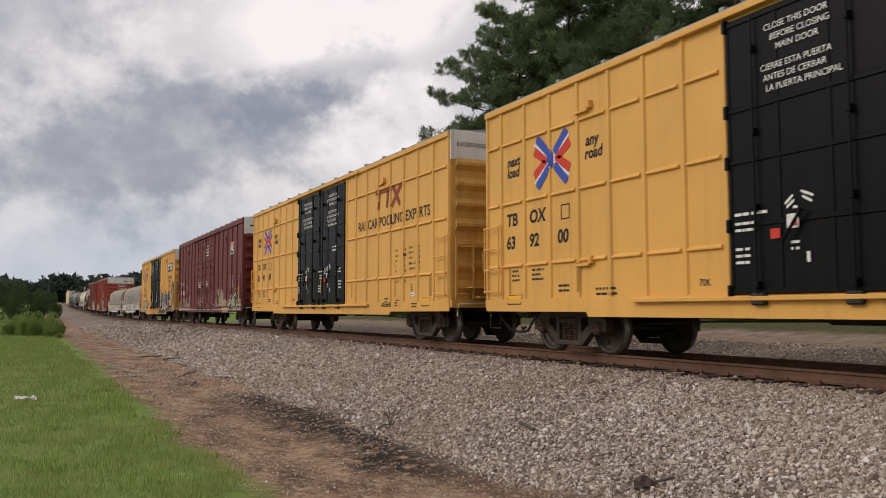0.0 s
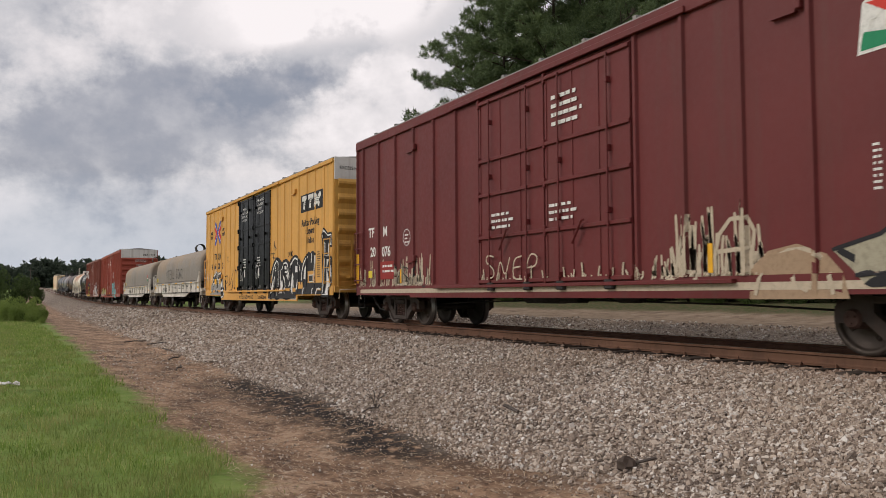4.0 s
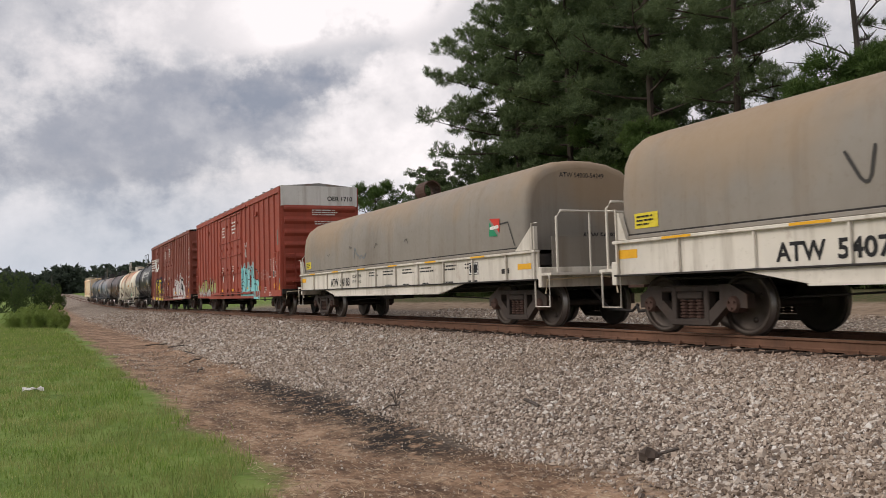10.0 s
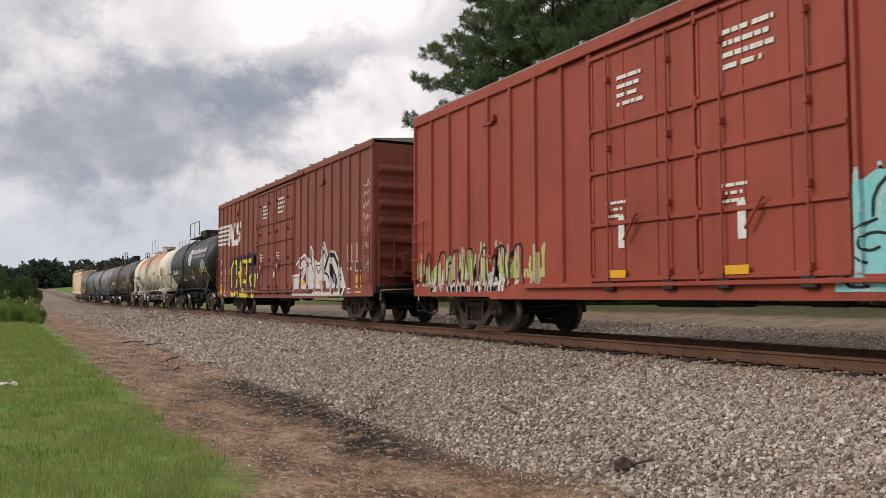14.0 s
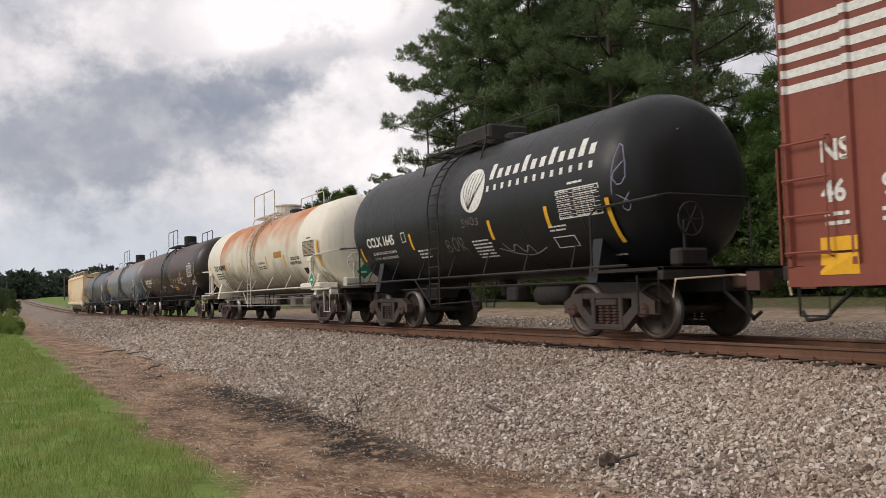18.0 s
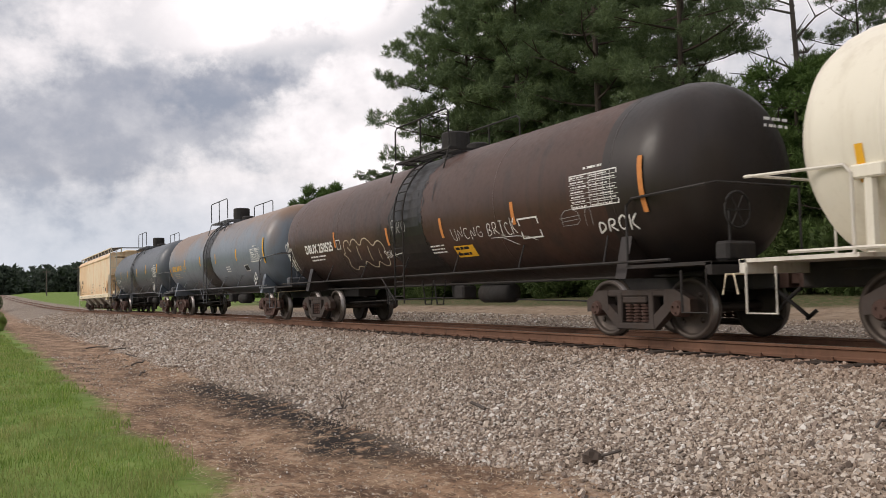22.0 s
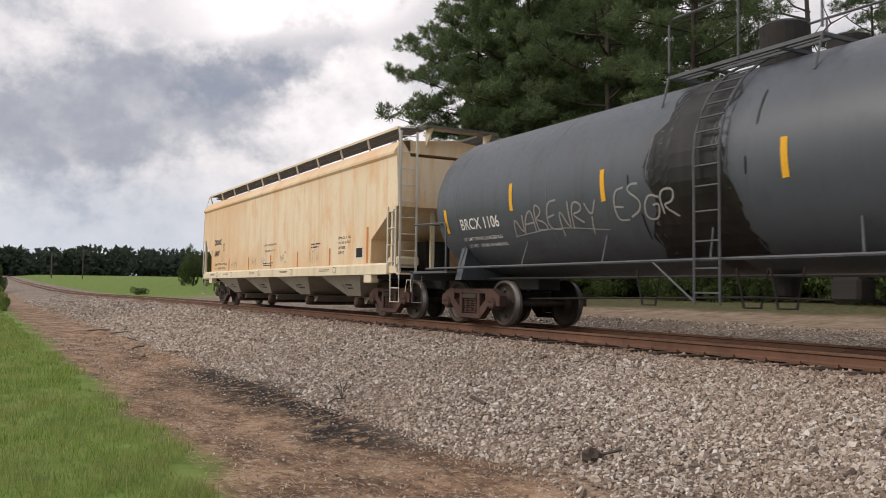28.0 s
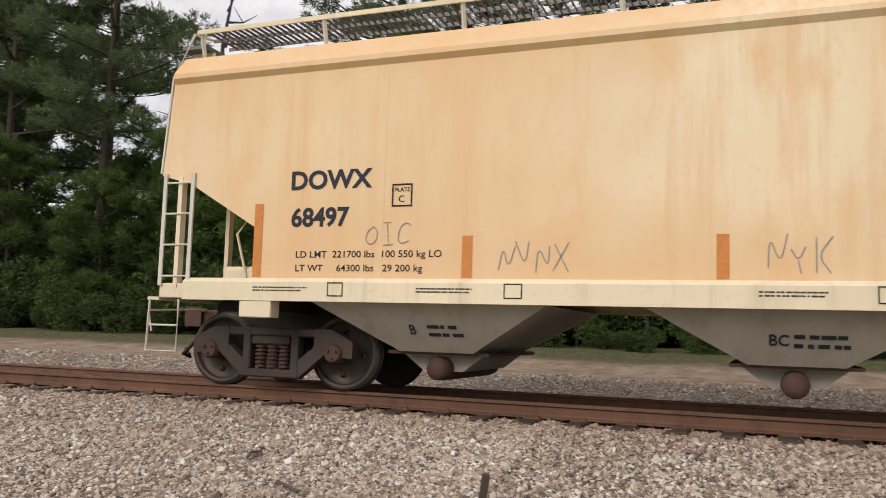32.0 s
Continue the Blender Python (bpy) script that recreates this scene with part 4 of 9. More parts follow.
def truck(car, y, tone="steel"):
    t = part("truck", TRUCK["bolster"], None, car)
    t.location = (0, y, 0)
    for s in (-1, 1):
        part("side_frame", TRUCK["frame_" + tone], None, t).location = (s * 1.0, 0, 0)
        part("bolster_end", TRUCK["bolster_end"], None, t).location = (s * 1.0, 0, 0)
        for y2 in (-0.17, 0.0, 0.17):
            part("spring", TRUCK["spring"], None, t).location = (s * 1.0, y2, 0)
    for a in (-0.89, 0.89):
        ws = part("wheelset", TRUCK["wheelset"], None, t, "dull steel wheels with bright treads")
        ws.location = (0, a, WHEEL_R)
        WHEELSETS.append(ws)
        for s in (-1, 1):
            b = part("bearing_end", TRUCK["bearing"], None, t)
            b.matrix_basis = pose(s * 1.03, a, WHEEL_R, 0, 0, 0 if s < 0 else 180)
    return t


def coupler(car, y_end, sgn, reach):
    """A knuckle coupler with its shank, the cut lever and the air hose at one end of a car."""
    bm = bmesh.new()
    y1 = y_end + sgn * reach
    box(bm, -0.10, 0.10, *sorted((y_end - sgn * 0.3, y1 - sgn * 0.22)), 0.77, 0.97, 0.02)
    prism(bm, [(-0.16, y1 - sgn * 0.24), (-0.18, y1 + sgn * 0.02), (-0.05, y1 + sgn * 0.05), (0.02, y1 - sgn * 0.1), (0.16, y1 - sgn * 0.02), (0.17, y1 - sgn * 0.2)], "z", 0.73, 1.01)
    c = part("coupler", bm, TRUCKRUST, car, "rust-brown knuckle coupler")
    bm = bmesh.new()
    pts = [(-0.30, y_end + sgn * 0.02, 0.72), (-0.30, y_end + sgn * 0.25, 0.55), (-0.26, y_end + sgn * 0.5, 0.34), (-0.2, y_end + sgn * (reach - 0.12), 0.30), (-0.14, y1, 0.42)]
    tube(bm, pts, 0.028, 7)
    part("air_hose", bm, UNDER, car, "black rubber air hose", True)
    bm = bmesh.new()
    tube(bm, [(-1.42, y_end + sgn * 0.10, 0.66), (-1.42, y_end + sgn * 0.16, 0.92), (-0.2, y_end + sgn * 0.2, 0.97), (-0.1, y_end + sgn * 0.35, 0.95)], 0.016)
    part("cut_lever", bm, CREAM_PALE, car)
    return c


def ladder_mesh(rungs, w, pitch, r=0.013, stiles=True):
    bm = bmesh.new()
    for k in range(rungs):
        tube(bm, [(0, -w / 2, k * pitch), (0, w / 2, k * pitch)], r, 6)
    if stiles:
        for s in (-1, 1):
            box(bm, -0.012, 0.012, s * w / 2 - 0.025, s * w / 2 + 0.025, -0.12, (rungs - 1) * pitch + 0.12)
    return bm


def grab(parent, pts, mt, r=0.014, name="grab_iron"):
    return part(name, tube(bmesh.new(), pts, r, 6), mt, parent)


def underframe(car, L, trucks):
    bm = bmesh.new()
    box(bm, -0.18, 0.18, -L / 2, L / 2, 0.72, 1.06, 0.02)
    part("centre_sill", bm, UNDER, car)
    for k in range(7):
        y = trucks[0] + 1.9 + (trucks[1] - trucks[0] - 3.8) * k / 6
        part("crossbearer", box(bmesh.new(), -1.46, 1.46, y - 0.06, y + 0.06, 0.88, 1.08), UNDER, car)
    bm = bmesh.new()
    lathe(bm, [(-0.62, 0.08), (-0.6, 0.2), (0.6, 0.2), (0.62, 0.08)], "y", 14, (-0.75, 1.1, 0.78))
    part("air_reservoir", bm, UNDER, car, "black brake air reservoir", True)
    part("brake_cylinder", lathe(bmesh.new(), [(-0.35, 0.06), (-0.33, 0.15), (0.2, 0.15), (0.3, 0.05)], "y", 12, (-0.8, -1.4, 0.76)), UNDER, car, smooth=True)
    part("control_valve", box(bmesh.new(), -1.05, -0.7, -0.25, 0.3, 0.60, 0.86, 0.04), UNDER, car)
    for s, y in ((-1, trucks[0] + 0.9), (1, trucks[1] - 0.9)):
        part("brake_rod", tube(bmesh.new(), [(-0.5, y, 0.52), (-0.55, y - s * 2.2, 0.60), (-0.6, -s * 0.5, 0.66)], 0.017), UNDER, car)
    part("train_line_pipe", tube(bmesh.new(), [(-0.95, -L / 2 + 0.6, 0.86), (-0.95, -2.0, 0.80), (-1.05, 2.0, 0.80), (-0.95, L / 2 - 0.6, 0.86)], 0.022), UNDER, car)


CARS = []


def start_car(name, y0, y1, label, category):
    car = tagged(new(name), label, category, "cars of the freight train")
    CARS.append((car, (y0 + y1) / 2))
    return car


# ---- boxcars ----
FADEDAMBER = ink("faded_amber_film", (0.44, 0.22, 0.045), 0.4)
FADEDMAROON = ink("faded_maroon_paint", (0.27, 0.065, 0.03), 0.5)
CHARCOAL = ink("charcoal_spray", (0.022, 0.022, 0.025), 0.4)
NAVYSPRAY = ink("navy_spray", (0.045, 0.03, 0.07), 0.4)
SPRAYPALE = ink("pale_spray", (0.66, 0.62, 0.62), 0.4)
SPRAYWINE = ink("wine_spray", (0.16, 0.025, 0.035), 0.4)
SPRAYWEED = ink("pale_weathered_spray", (0.37, 0.34, 0.25), 0.5)
SPRAYICE = ink("thin_ice_blue_spray", (0.42, 0.60, 0.62), 0.5)
SPRAYLIME = ink("faded_lime_spray", (0.50, 0.52, 0.20), 0.4)
SPRAYTAN = ink("tan_faded_spray", (0.36, 0.25, 0.16), 0.4)
INKTEAL = ink("teal_streak_paint", (0.12, 0.25, 0.24), 0.4)
PLACARDRED = ink("placard_red", (0.30, 0.035, 0.03), 0.4)
HW, EAVE, SILL = 1.56, 4.86, 0.74


def side_map(ribs=(), depth=0.0, half=0.05, hw=HW):
    """Near side of a car: u runs from the middle of the car towards its leading end, v is the height."""
    def where(u, v, lift):
        y = -u
        out = depth if any(abs(y - r) < half for r in ribs) else 0.0
        if depth and v < 1.0:
            out = 0.03  # the side sill stands proud below the panels
        return (-(hw + out + lift), y, v)
    return where


def end_map(y):
    return lambda u, v, lift: (u, y - lift, v)


def boxcar(name, y0, y1, trucks, label, paint, end_paint, door_paint, door, rib_pitch, steps=False, rib_depth=0.035, cap=True, tone="steel", low=0.70, crest=0.0):
    L = y1 - y0
    mid = (y0 + y1) / 2
    car = start_car(name, y0, y1, label, "boxcar")
    h = L / 2
    bm = box(bmesh.new(), -HW, HW, -h, h, 1.0, EAVE)
    body = part("body", bm, paint, car)
    for s in (-1, 1):
        # side sill with a stepped lower edge over the trucks
        poly = [(-h, 1.0), (-h, 0.76), (-h + 3.45, 0.75), (-h + 3.5, low), (h - 3.5, low), (h - 3.45, 0.75), (h, 0.76), (h, 1.0)]
        part("side_sill", prism(bmesh.new(), poly, "x", s * HW, s * (HW + 0.028)), paint, body)
        part("top_chord", box(bmesh.new(), *sorted((s * (HW - 0.02), s * (HW + 0.06))), -h, h, EAVE - 0.10, EAVE + 0.02 + crest, 0.012), paint, body)
    bm = bmesh.new()
    prism(bm, [(-HW - 0.03, EAVE + 0.02 + crest), (-HW - 0.03, EAVE + 0.05 + crest), (0, EAVE + 0.19 + crest), (HW + 0.03, EAVE + 0.05 + crest), (HW + 0.03, EAVE + 0.02 + crest)], "y", -h, h)
    part("roof", bm, ROOF, car, "low-pitched galvanised roof")
    d0, d1 = door[0] - mid, door[1] - mid
    # ribs stand at an even pitch from the doors outwards
    ys = [-h + 0.05] + [d0 - rib_pitch * k for k in range(int((d0 + h - 0.3) / rib_pitch), 0, -1)] + [d0 - 0.06]
    ys += [d1 + 0.06] + [d1 + rib_pitch * k for k in range(1, int((h - d1 - 0.3) / rib_pitch) + 1)] + [h - 0.05]
    for s in (-1, 1):
        for y in ys:
            bm = bmesh.new()
            prism(bm, [(s * HW, y - 0.055), (s * (HW + rib_depth), y - 0.03), (s * (HW + rib_depth), y + 0.03), (s * HW, y + 0.055)], "z", 1.0, EAVE - 0.1)
            part("rib", bm, paint, body)
        if steps:
            rows = (1.64, 2.88, 4.08)
            for a, b in zip(ys, ys[1:]):
                if b - a < 0.3 or a < d0 - 0.03 < b:
                    continue
                for z in rows:
                    bm = bmesh.new()
                    prism(bm, [(s * HW, z - 0.03), (s * (HW + 0.045), z - 0.012), (s * (HW + 0.045), z + 0.006), (s * HW, z + 0.05)], "y", a + 0.10, b - 0.06)
                    part("panel_crease", bm, paint, body)
    for s in (-1, 1):
        ye = s * h
        e = part("end_wall", box(bmesh.new(), -HW + 0.02, HW - 0.02, *sorted((ye, ye + s * 0.03)), 0.95, EAVE - (0.62 if cap else 0.0)), end_paint, car)
        for k in range(7):
            z = 1.32 + k * 0.47
            bm = bmesh.new()
            prism(bm, [(ye + s * 0.03, z - 0.15), (ye + s * 0.125, z - 0.03), (ye + s * 0.125, z + 0.03), (ye + s * 0.03, z + 0.15)], "x", -HW + 0.12, HW - 0.12)
            part("end_corrugation", bm, end_paint, e)
        if cap:
            part("end_cap", box(bmesh.new(), -HW + 0.01, HW - 0.01, *sorted((ye, ye + s * 0.05)), EAVE - 0.62, EAVE + 0.06 + crest), CAPWHITE, car, "white panel across the top of the end")
        part("end_sill", box(bmesh.new(), -HW, HW, *sorted((ye - s * 0.2, ye + s * 0.10)), 0.84, 1.02, 0.01), UNDER if end_paint is not YELLOW_END else end_paint, car)
        part("crossover_step", box(bmesh.new(), -1.0, 1.0, *sorted((ye + s * 0.1, ye + s * 0.38)), 1.06, 1.10), end_paint if end_paint is YELLOW_END else UNDER, car)
        for q in (-1, 1):
            lad = part("end_ladder", ladder_mesh(4, 0.42, 0.40), end_paint, car)
            lad.matrix_basis = pose(q * (HW - 0.30), ye + s * 0.16, 1.15, 0, 0, 90)
        part("end_railing", tube(bmesh.new(), [(-1.3, ye + s * 0.05, 2.22), (-1.3, ye + s * 0.18, 2.22), (1.3, ye + s * 0.18, 2.22), (1.3, ye + s * 0.05, 2.22)], 0.015), end_paint, car)
        yo, yi = ye - s * 0.06, ye - s * 0.62
        lad = part("side_ladder", tube(bmesh.new(), [(-HW - 0.02, yo, 1.1), (-HW - 0.1, yo, 1.12), (-HW - 0.1, yo, 2.48), (-HW - 0.02, yo, 2.5)], 0.014), paint, car)
        part("ladder_rail", tube(bmesh.new(), [(-HW - 0.02, yi, 1.1), (-HW - 0.1, yi, 1.12), (-HW - 0.1, yi, 2.48), (-HW - 0.02, yi, 2.5)], 0.014), paint, lad)
        for k in range(4):
            part("rung", tube(bmesh.new(), [(-HW - 0.1, yo + s * 0.03, 1.16 + k * 0.43), (-HW - 0.1, yi - s * 0.03, 1.16 + k * 0.43)], 0.016), paint, lad)
        part("sill_step", tube(bmesh.new(), [(-HW, ye - s * 0.12, 0.9), (-HW, ye - s * 0.12, 0.42), (-HW, ye - s * 0.52, 0.42), (-HW, ye - s * 0.52, 0.9)], 0.018), UNDER, car)
        coupler(car, ye, s, 0.95)
    # hand brake on the leading end: wheel, gear case, chain rod and its platform
    bw = bmesh.new()
    bx, by, bz = -0.6, -h - 0.32, 1.98 if end_paint is YELLOW_END else 1.72
    tube(bw, [(bx + 0.28 * math.cos(k * 0.2856), by, bz + 0.28 * math.sin(k * 0.2856)) for k in range(22)], 0.022, 6, True)
    for k in range(4):
        t = k * 0.785
        tube(bw, [(bx - 0.27 * math.cos(t), by, bz - 0.27 * math.sin(t)), (bx + 0.27 * math.cos(t), by, bz + 0.27 * math.sin(t))], 0.014)
    tube(bw, [(bx, by, bz), (bx, -h, bz)], 0.025)
    wheel_paint = end_paint
    part("brake_gear_case", box(bmesh.new(), bx - 0.2, bx + 0.2, -h - 0.26, -h - 0.1, bz - 0.34, bz + 0.2, 0.04), wheel_paint, car)
    part("brake_chain_rod", tube(bmesh.new(), [(bx + 0.1, -h - 0.2, bz - 0.3), (bx + 0.14, -h - 0.2, 0.95)], 0.02), wheel_paint, car)
    part("brake_platform", box(bmesh.new(), bx - 0.6, bx + 0.5, -h - 0.42, -h - 0.1, 1.28, 1.31), wheel_paint, car)
    for x in (-1.05, 0.7):
        part("end_grab_post", tube(bmesh.new(), [(x, -h - 0.1, 1.1), (x, -h - 0.2, 1.1), (x, -h - 0.2, 2.25), (x, -h - 0.1, 2.25)], 0.016), end_paint, car)
    part("brake_wheel", bw, wheel_paint, car)
    # catch boxes beside the doors and ribs across the roof
    for y, z in ((d1 + 3.1, 4.32), (d1 + 3.1, 1.66), (d0 - 3.1, 4.32)):
        c = part("catch_box", box(bmesh.new(), -HW - 0.09, -HW, y - 0.04, y + 0.04, z - 0.10, z + 0.04, 0.012), paint, car)
        part("catch_arm", box(bmesh.new(), -HW - 0.07, -HW, y + 0.05, y + 0.42, z - 0.13, z - 0.09), paint, c)
    for k in range(1, 14):
        y = -h + 2 * h * k / 14
        part("roof_rib", prism(bmesh.new(), [(-HW - 0.03, EAVE + 0.05 + crest), (0, EAVE + 0.19 + crest), (HW + 0.03, EAVE + 0.05 + crest), (HW + 0.03, EAVE + 0.10 + crest), (0, EAVE + 0.24 + crest), (-HW - 0.03, EAVE + 0.10 + crest)], "y", y - 0.04, y + 0.04), ROOF, car)
    # two plug doors on either side
    for s in (-1, 1):
        m2 = (d0 + d1) / 2
        for a, b in ((d0 + 0.02, m2 - 0.02), (m2 + 0.02, d1 - 0.02)):
            x = s * HW
            leaf = part("plug_door", box(bmesh.new(), *sorted((x, x + s * 0.045)), a, b, 0.98, EAVE - 0.16, 0.008), door_paint, car, "tall plug door with locking bars")
            w = b - a
            for z in (1.02, 1.9, 2.75, 3.45, EAVE - 0.22):
                part("door_beam", box(bmesh.new(), *sorted((x + s * 0.045, x + s * (0.064 if door_paint is BLACK_DOOR else 0.09))), a, b, z - 0.035, z + 0.035, 0.01), door_paint, leaf)
                part("hinge", box(bmesh.new(), *sorted((x, x + s * 0.10)), b - 0.03, b + 0.03, z - 0.09, z + 0.09, 0.01), door_paint, leaf)
            for f in (0.0, 0.34, 0.66, 1.0):
                y = a + 0.03 + (w - 0.06) * f
                part("door_post", box(bmesh.new(), *sorted((x + s * 0.045, x + s * 0.058)), y - 0.025, y + 0.025, 1.0, EAVE - 0.18), door_paint, leaf)
            for f in (0.22, 0.8):
                y = a + w * f
                part("locking_bar", tube(bmesh.new(), [(x + s * 0.11, y, 1.0), (x + s * 0.11, y, EAVE - 0.22)], 0.018), door_paint, leaf)
                for z in (1.1, 2.1, 3.1, 4.2):
                    part("bar_guide", box(bmesh.new(), *sorted((x + s * 0.045, x + s * 0.135)), y - 0.03, y + 0.03, z - 0.05, z + 0.05, 0.008), door_paint, leaf)
            part("door_crank", tube(bmesh.new(), [(x + s * 0.10, a + w * 0.5, 2.0), (x + s * 0.14, a + w * 0.5, 2.0), (x + s * 0.14, a + w * 0.62, 1.62)], 0.022), door_paint, leaf)
        for f in (0.12, 0.4, 0.62, 0.9):
            y = d0 + (d1 - d0) * f
            part("door_foot", box(bmesh.new(), *sorted((s * HW, s * (HW + 0.11))), y - 0.11, y + 0.11, 0.84, 1.0, 0.02), UNDER, car)
        part("door_track", box(bmesh.new(), *sorted((s * HW, s * (HW + 0.12))), d0 - 2.0, d1 + 2.0, 0.90, 0.96, 0.008), paint, car)
        part("upper_door_track", box(bmesh.new(), *sorted((s * HW, s * (HW + 0.10))), d0 - 1.2, d1 + 1.2, EAVE - 0.10, EAVE + 0.0, 0.008), paint, car)
    underframe(car, L, [t - mid for t in trucks])
    for t in trucks:
        truck(car, t - mid, tone)
    return car, side_map(ys, rib_depth, 0.045), side_map(hw=HW + 0.062), h, (d0, d1)


def cross_mark(car, u, v, s, where):
    """The blue and red crossed arrows, as plain shapes: two bent arms, each with a white line along it."""
    put = lambda pts: [(u + a * s, v + b * s) for a, b in pts]
    for q, mt in ((-1, INKRED), (1, INKRED)):
        strokes(car, [put([(q * 0.62, 0.26), (q * 0.14, 0.0), (q * 0.62, -0.26)])], 0.20 * s, mt, where, 0.008, "emblem_stroke")
        strokes(car, [put([(q * 0.62, 0.40), (q * 0.10, 0.06), (q * 0.10, -0.06), (q * 0.62, -0.40)])], 0.05 * s, WHITE, where, 0.010, "emblem_stroke")
    strokes(car, [put([(-0.52, 0.50), (-0.02, 0.08), (-0.02, -0.08), (-0.52, -0.50)])], 0.17 * s, INKBLUE, where, 0.012, "emblem_stroke")
    strokes(car, [put([(0.52, 0.50), (0.10, 0.12)]), put([(0.10, -0.12), (0.52, -0.50)])], 0.17 * s, INKBLUE, where, 0.012, "emblem_stroke")


def yellow_boxcar(y0, y1, trucks, door, number):
    car, wall, dr, h, (d0, d1) = boxcar("boxcar", y0, y1, trucks, "yellow pooled boxcar with black plug doors on the rails", YELLOW, YELLOW_END, BLACK_DOOR, door, 0.873, True, low=0.67)
    # trailing half: emblem, slogan, mark and number
    u0 = -h
    cross_mark(car, u0 + 2.42, 3.54, 0.93, wall)
    letters(car, "next", (u0 + 0.84, 3.62), 0.2, BLACK, wall, 0.95, "slogan", slant=0.14, fat=0.03)
    letters(car, "load", (u0 + 0.84, 3.40), 0.2, BLACK, wall, 0.95, "slogan", slant=0.14, fat=0.03)
    letters(car, "any", (u0 + 3.46, 3.60), 0.2, BLACK, wall, 0.95, "slogan", slant=0.14, fat=0.03)
    letters(car, "road", (u0 + 3.43, 3.37), 0.2, BLACK, wall, 0.95, "slogan", slant=0.14, fat=0.03)
    for k, (a, b) in enumerate((("TB", number[:2]), ("OX", number[2:4]), ("", number[4:]))):
        if a:
            letters(car, a, (u0 + 0.80 + k * 0.84, 2.44), 0.245, BLACK, wall, 1.05, "reporting_mark", slant=0.1, fat=0.032)
        letters(car, b, (u0 + (0.79, 1.63, 2.58)[k], 1.99), 0.245, BLACK, wall, 1.0, "car_number", slant=0.1, fat=0.032)
    outline(car, (u0 + 2.70, 2.40), 0.27, 0.27, 0.02, BLACK, wall)
    for a, b, t in ((0.87, 1.1, 0.5), (3.2, 1.1, 0.5)):
        patch(car, (u0 + a, b), 0.08, t, FADEDAMBER, wall, "faded_reflector")
    small_print(car, (u0 + 1.0, 1.52), 0.3, 3, 0.05, DARKINK, wall, 4)
    small_print(car, (u0 + 1.72, 1.52), 0.45, 3, 0.05, DARKINK, wall, 5)
    patch(car, (u0 + 0.86, 0.89), 0.5, 0.19, AMBER, wall, "amber_placard")
    outline(car, (u0 + 0.86, 0.89), 0.5, 0.19, 0.02, BLACK, wall)
    small_print(car, (u0 + 2.6, 1.2), 0.4, 2, 0.05, BLACK, wall, 6)
    small_print(car, (u0 + 3.7, 1.12), 0.7, 2, 0.05, BLACK, wall, 7)
    letters(car, "70K", (u0 + 6.1, 1.12), 0.1, BLACK, wall, 1.0, "stencil")
    # leading half: owner's words and data
    v0 = -d0 + 0.2
    letters(car, "RAILCAR POOLING EXPERTS", (v0 + 0.85, 3.06), 0.27, INKUMBER, wall, 1.02, "slogan")
    for k in range(2):
        strokes(car, [[(v0 + 2.2 + k * 0.6, 4.02), (v0 + 2.8 + k * 0.6, 4.02)], [(v0 + 2.5 + k * 0.6, 3.98), (v0 + 2.42 + k * 0.6, 3.52)]], 0.16, FADEDMAROON, wall, 0.006, "emblem_stroke")
    strokes(car, [[(v0 + 3.35, 3.52), (v0 + 4.0, 4.06)], [(v0 + 3.45, 4.06), (v0 + 3.9, 3.52)]], 0.16, FADEDMAROON, wall, 0.007, "emblem_stroke")
    u, v = v0 + 3.60, 2.30
    for k, t in enumerate(("EXH", "EXW", "EW", "IL", "IW", "IH", "CU FT")):
        letters(car, t, (u, v - k * 0.135), 0.065, INKUMBER, wall, 1.0, "dimension_stencil")
    small_print(car, (u + 0.5, v), 0.22, 7, 0.077, INKUMBER, wall, 20)
    u, v = v0 + 4.47, 2.33
    for k, t in enumerate(("EXH W", "EXW H", "EW H", "EMPTY CG", "FLOOR H")):
        letters(car, t, (u, v - k * 0.135), 0.065, INKUMBER, wall, 1.0, "dimension_stencil")
    small_print(car, (u + 0.52, v), 0.18, 5, 0.077, INKUMBER, wall, 21)
    letters(car, "XGH61B", (v0 + 2.72, 0.88), 0.13, BLACK, wall, 1.0, "stencil", fat=0.03)
    small_print(car, (v0 + 2.87, 1.07), 0.25, 2, 0.05, BLACK, wall, 22)
    small_print(car, (v0 + 3.64, 1.03), 0.25, 3, 0.04, INKUMBER, wall, 23)
    small_print(car, (v0 + 4.60, 1.41), 0.12, 5, 0.035, INKUMBER, wall, 24)
    small_print(car, (v0 + 4.70, 0.93), 0.4, 2, 0.04, INKUMBER, wall, 25)
    patch(car, (v0 + 4.58, 1.14), 0.24, 0.10, WHITE, wall, "paper_notice")
    patch(car, (v0 + 3.56, 1.12), 0.08, 0.46, FADEDAMBER, wall, "faded_reflector")
    patch(car, (v0 + 5.65, 1.12), 0.2, 0.46, FADEDAMBER, wall, "faded_reflector")
    patch(car, (v0 + 0.29, 1.14), 0.08, 0.42, FADEDAMBER, wall, "faded_reflector")
    patch(car, (v0 + 5.27, 0.88), 0.46, 0.2, AMBER, wall, "amber_placard")
    outline(car, (v0 + 5.27, 0.88), 0.46, 0.2, 0.02, BLACK, wall)
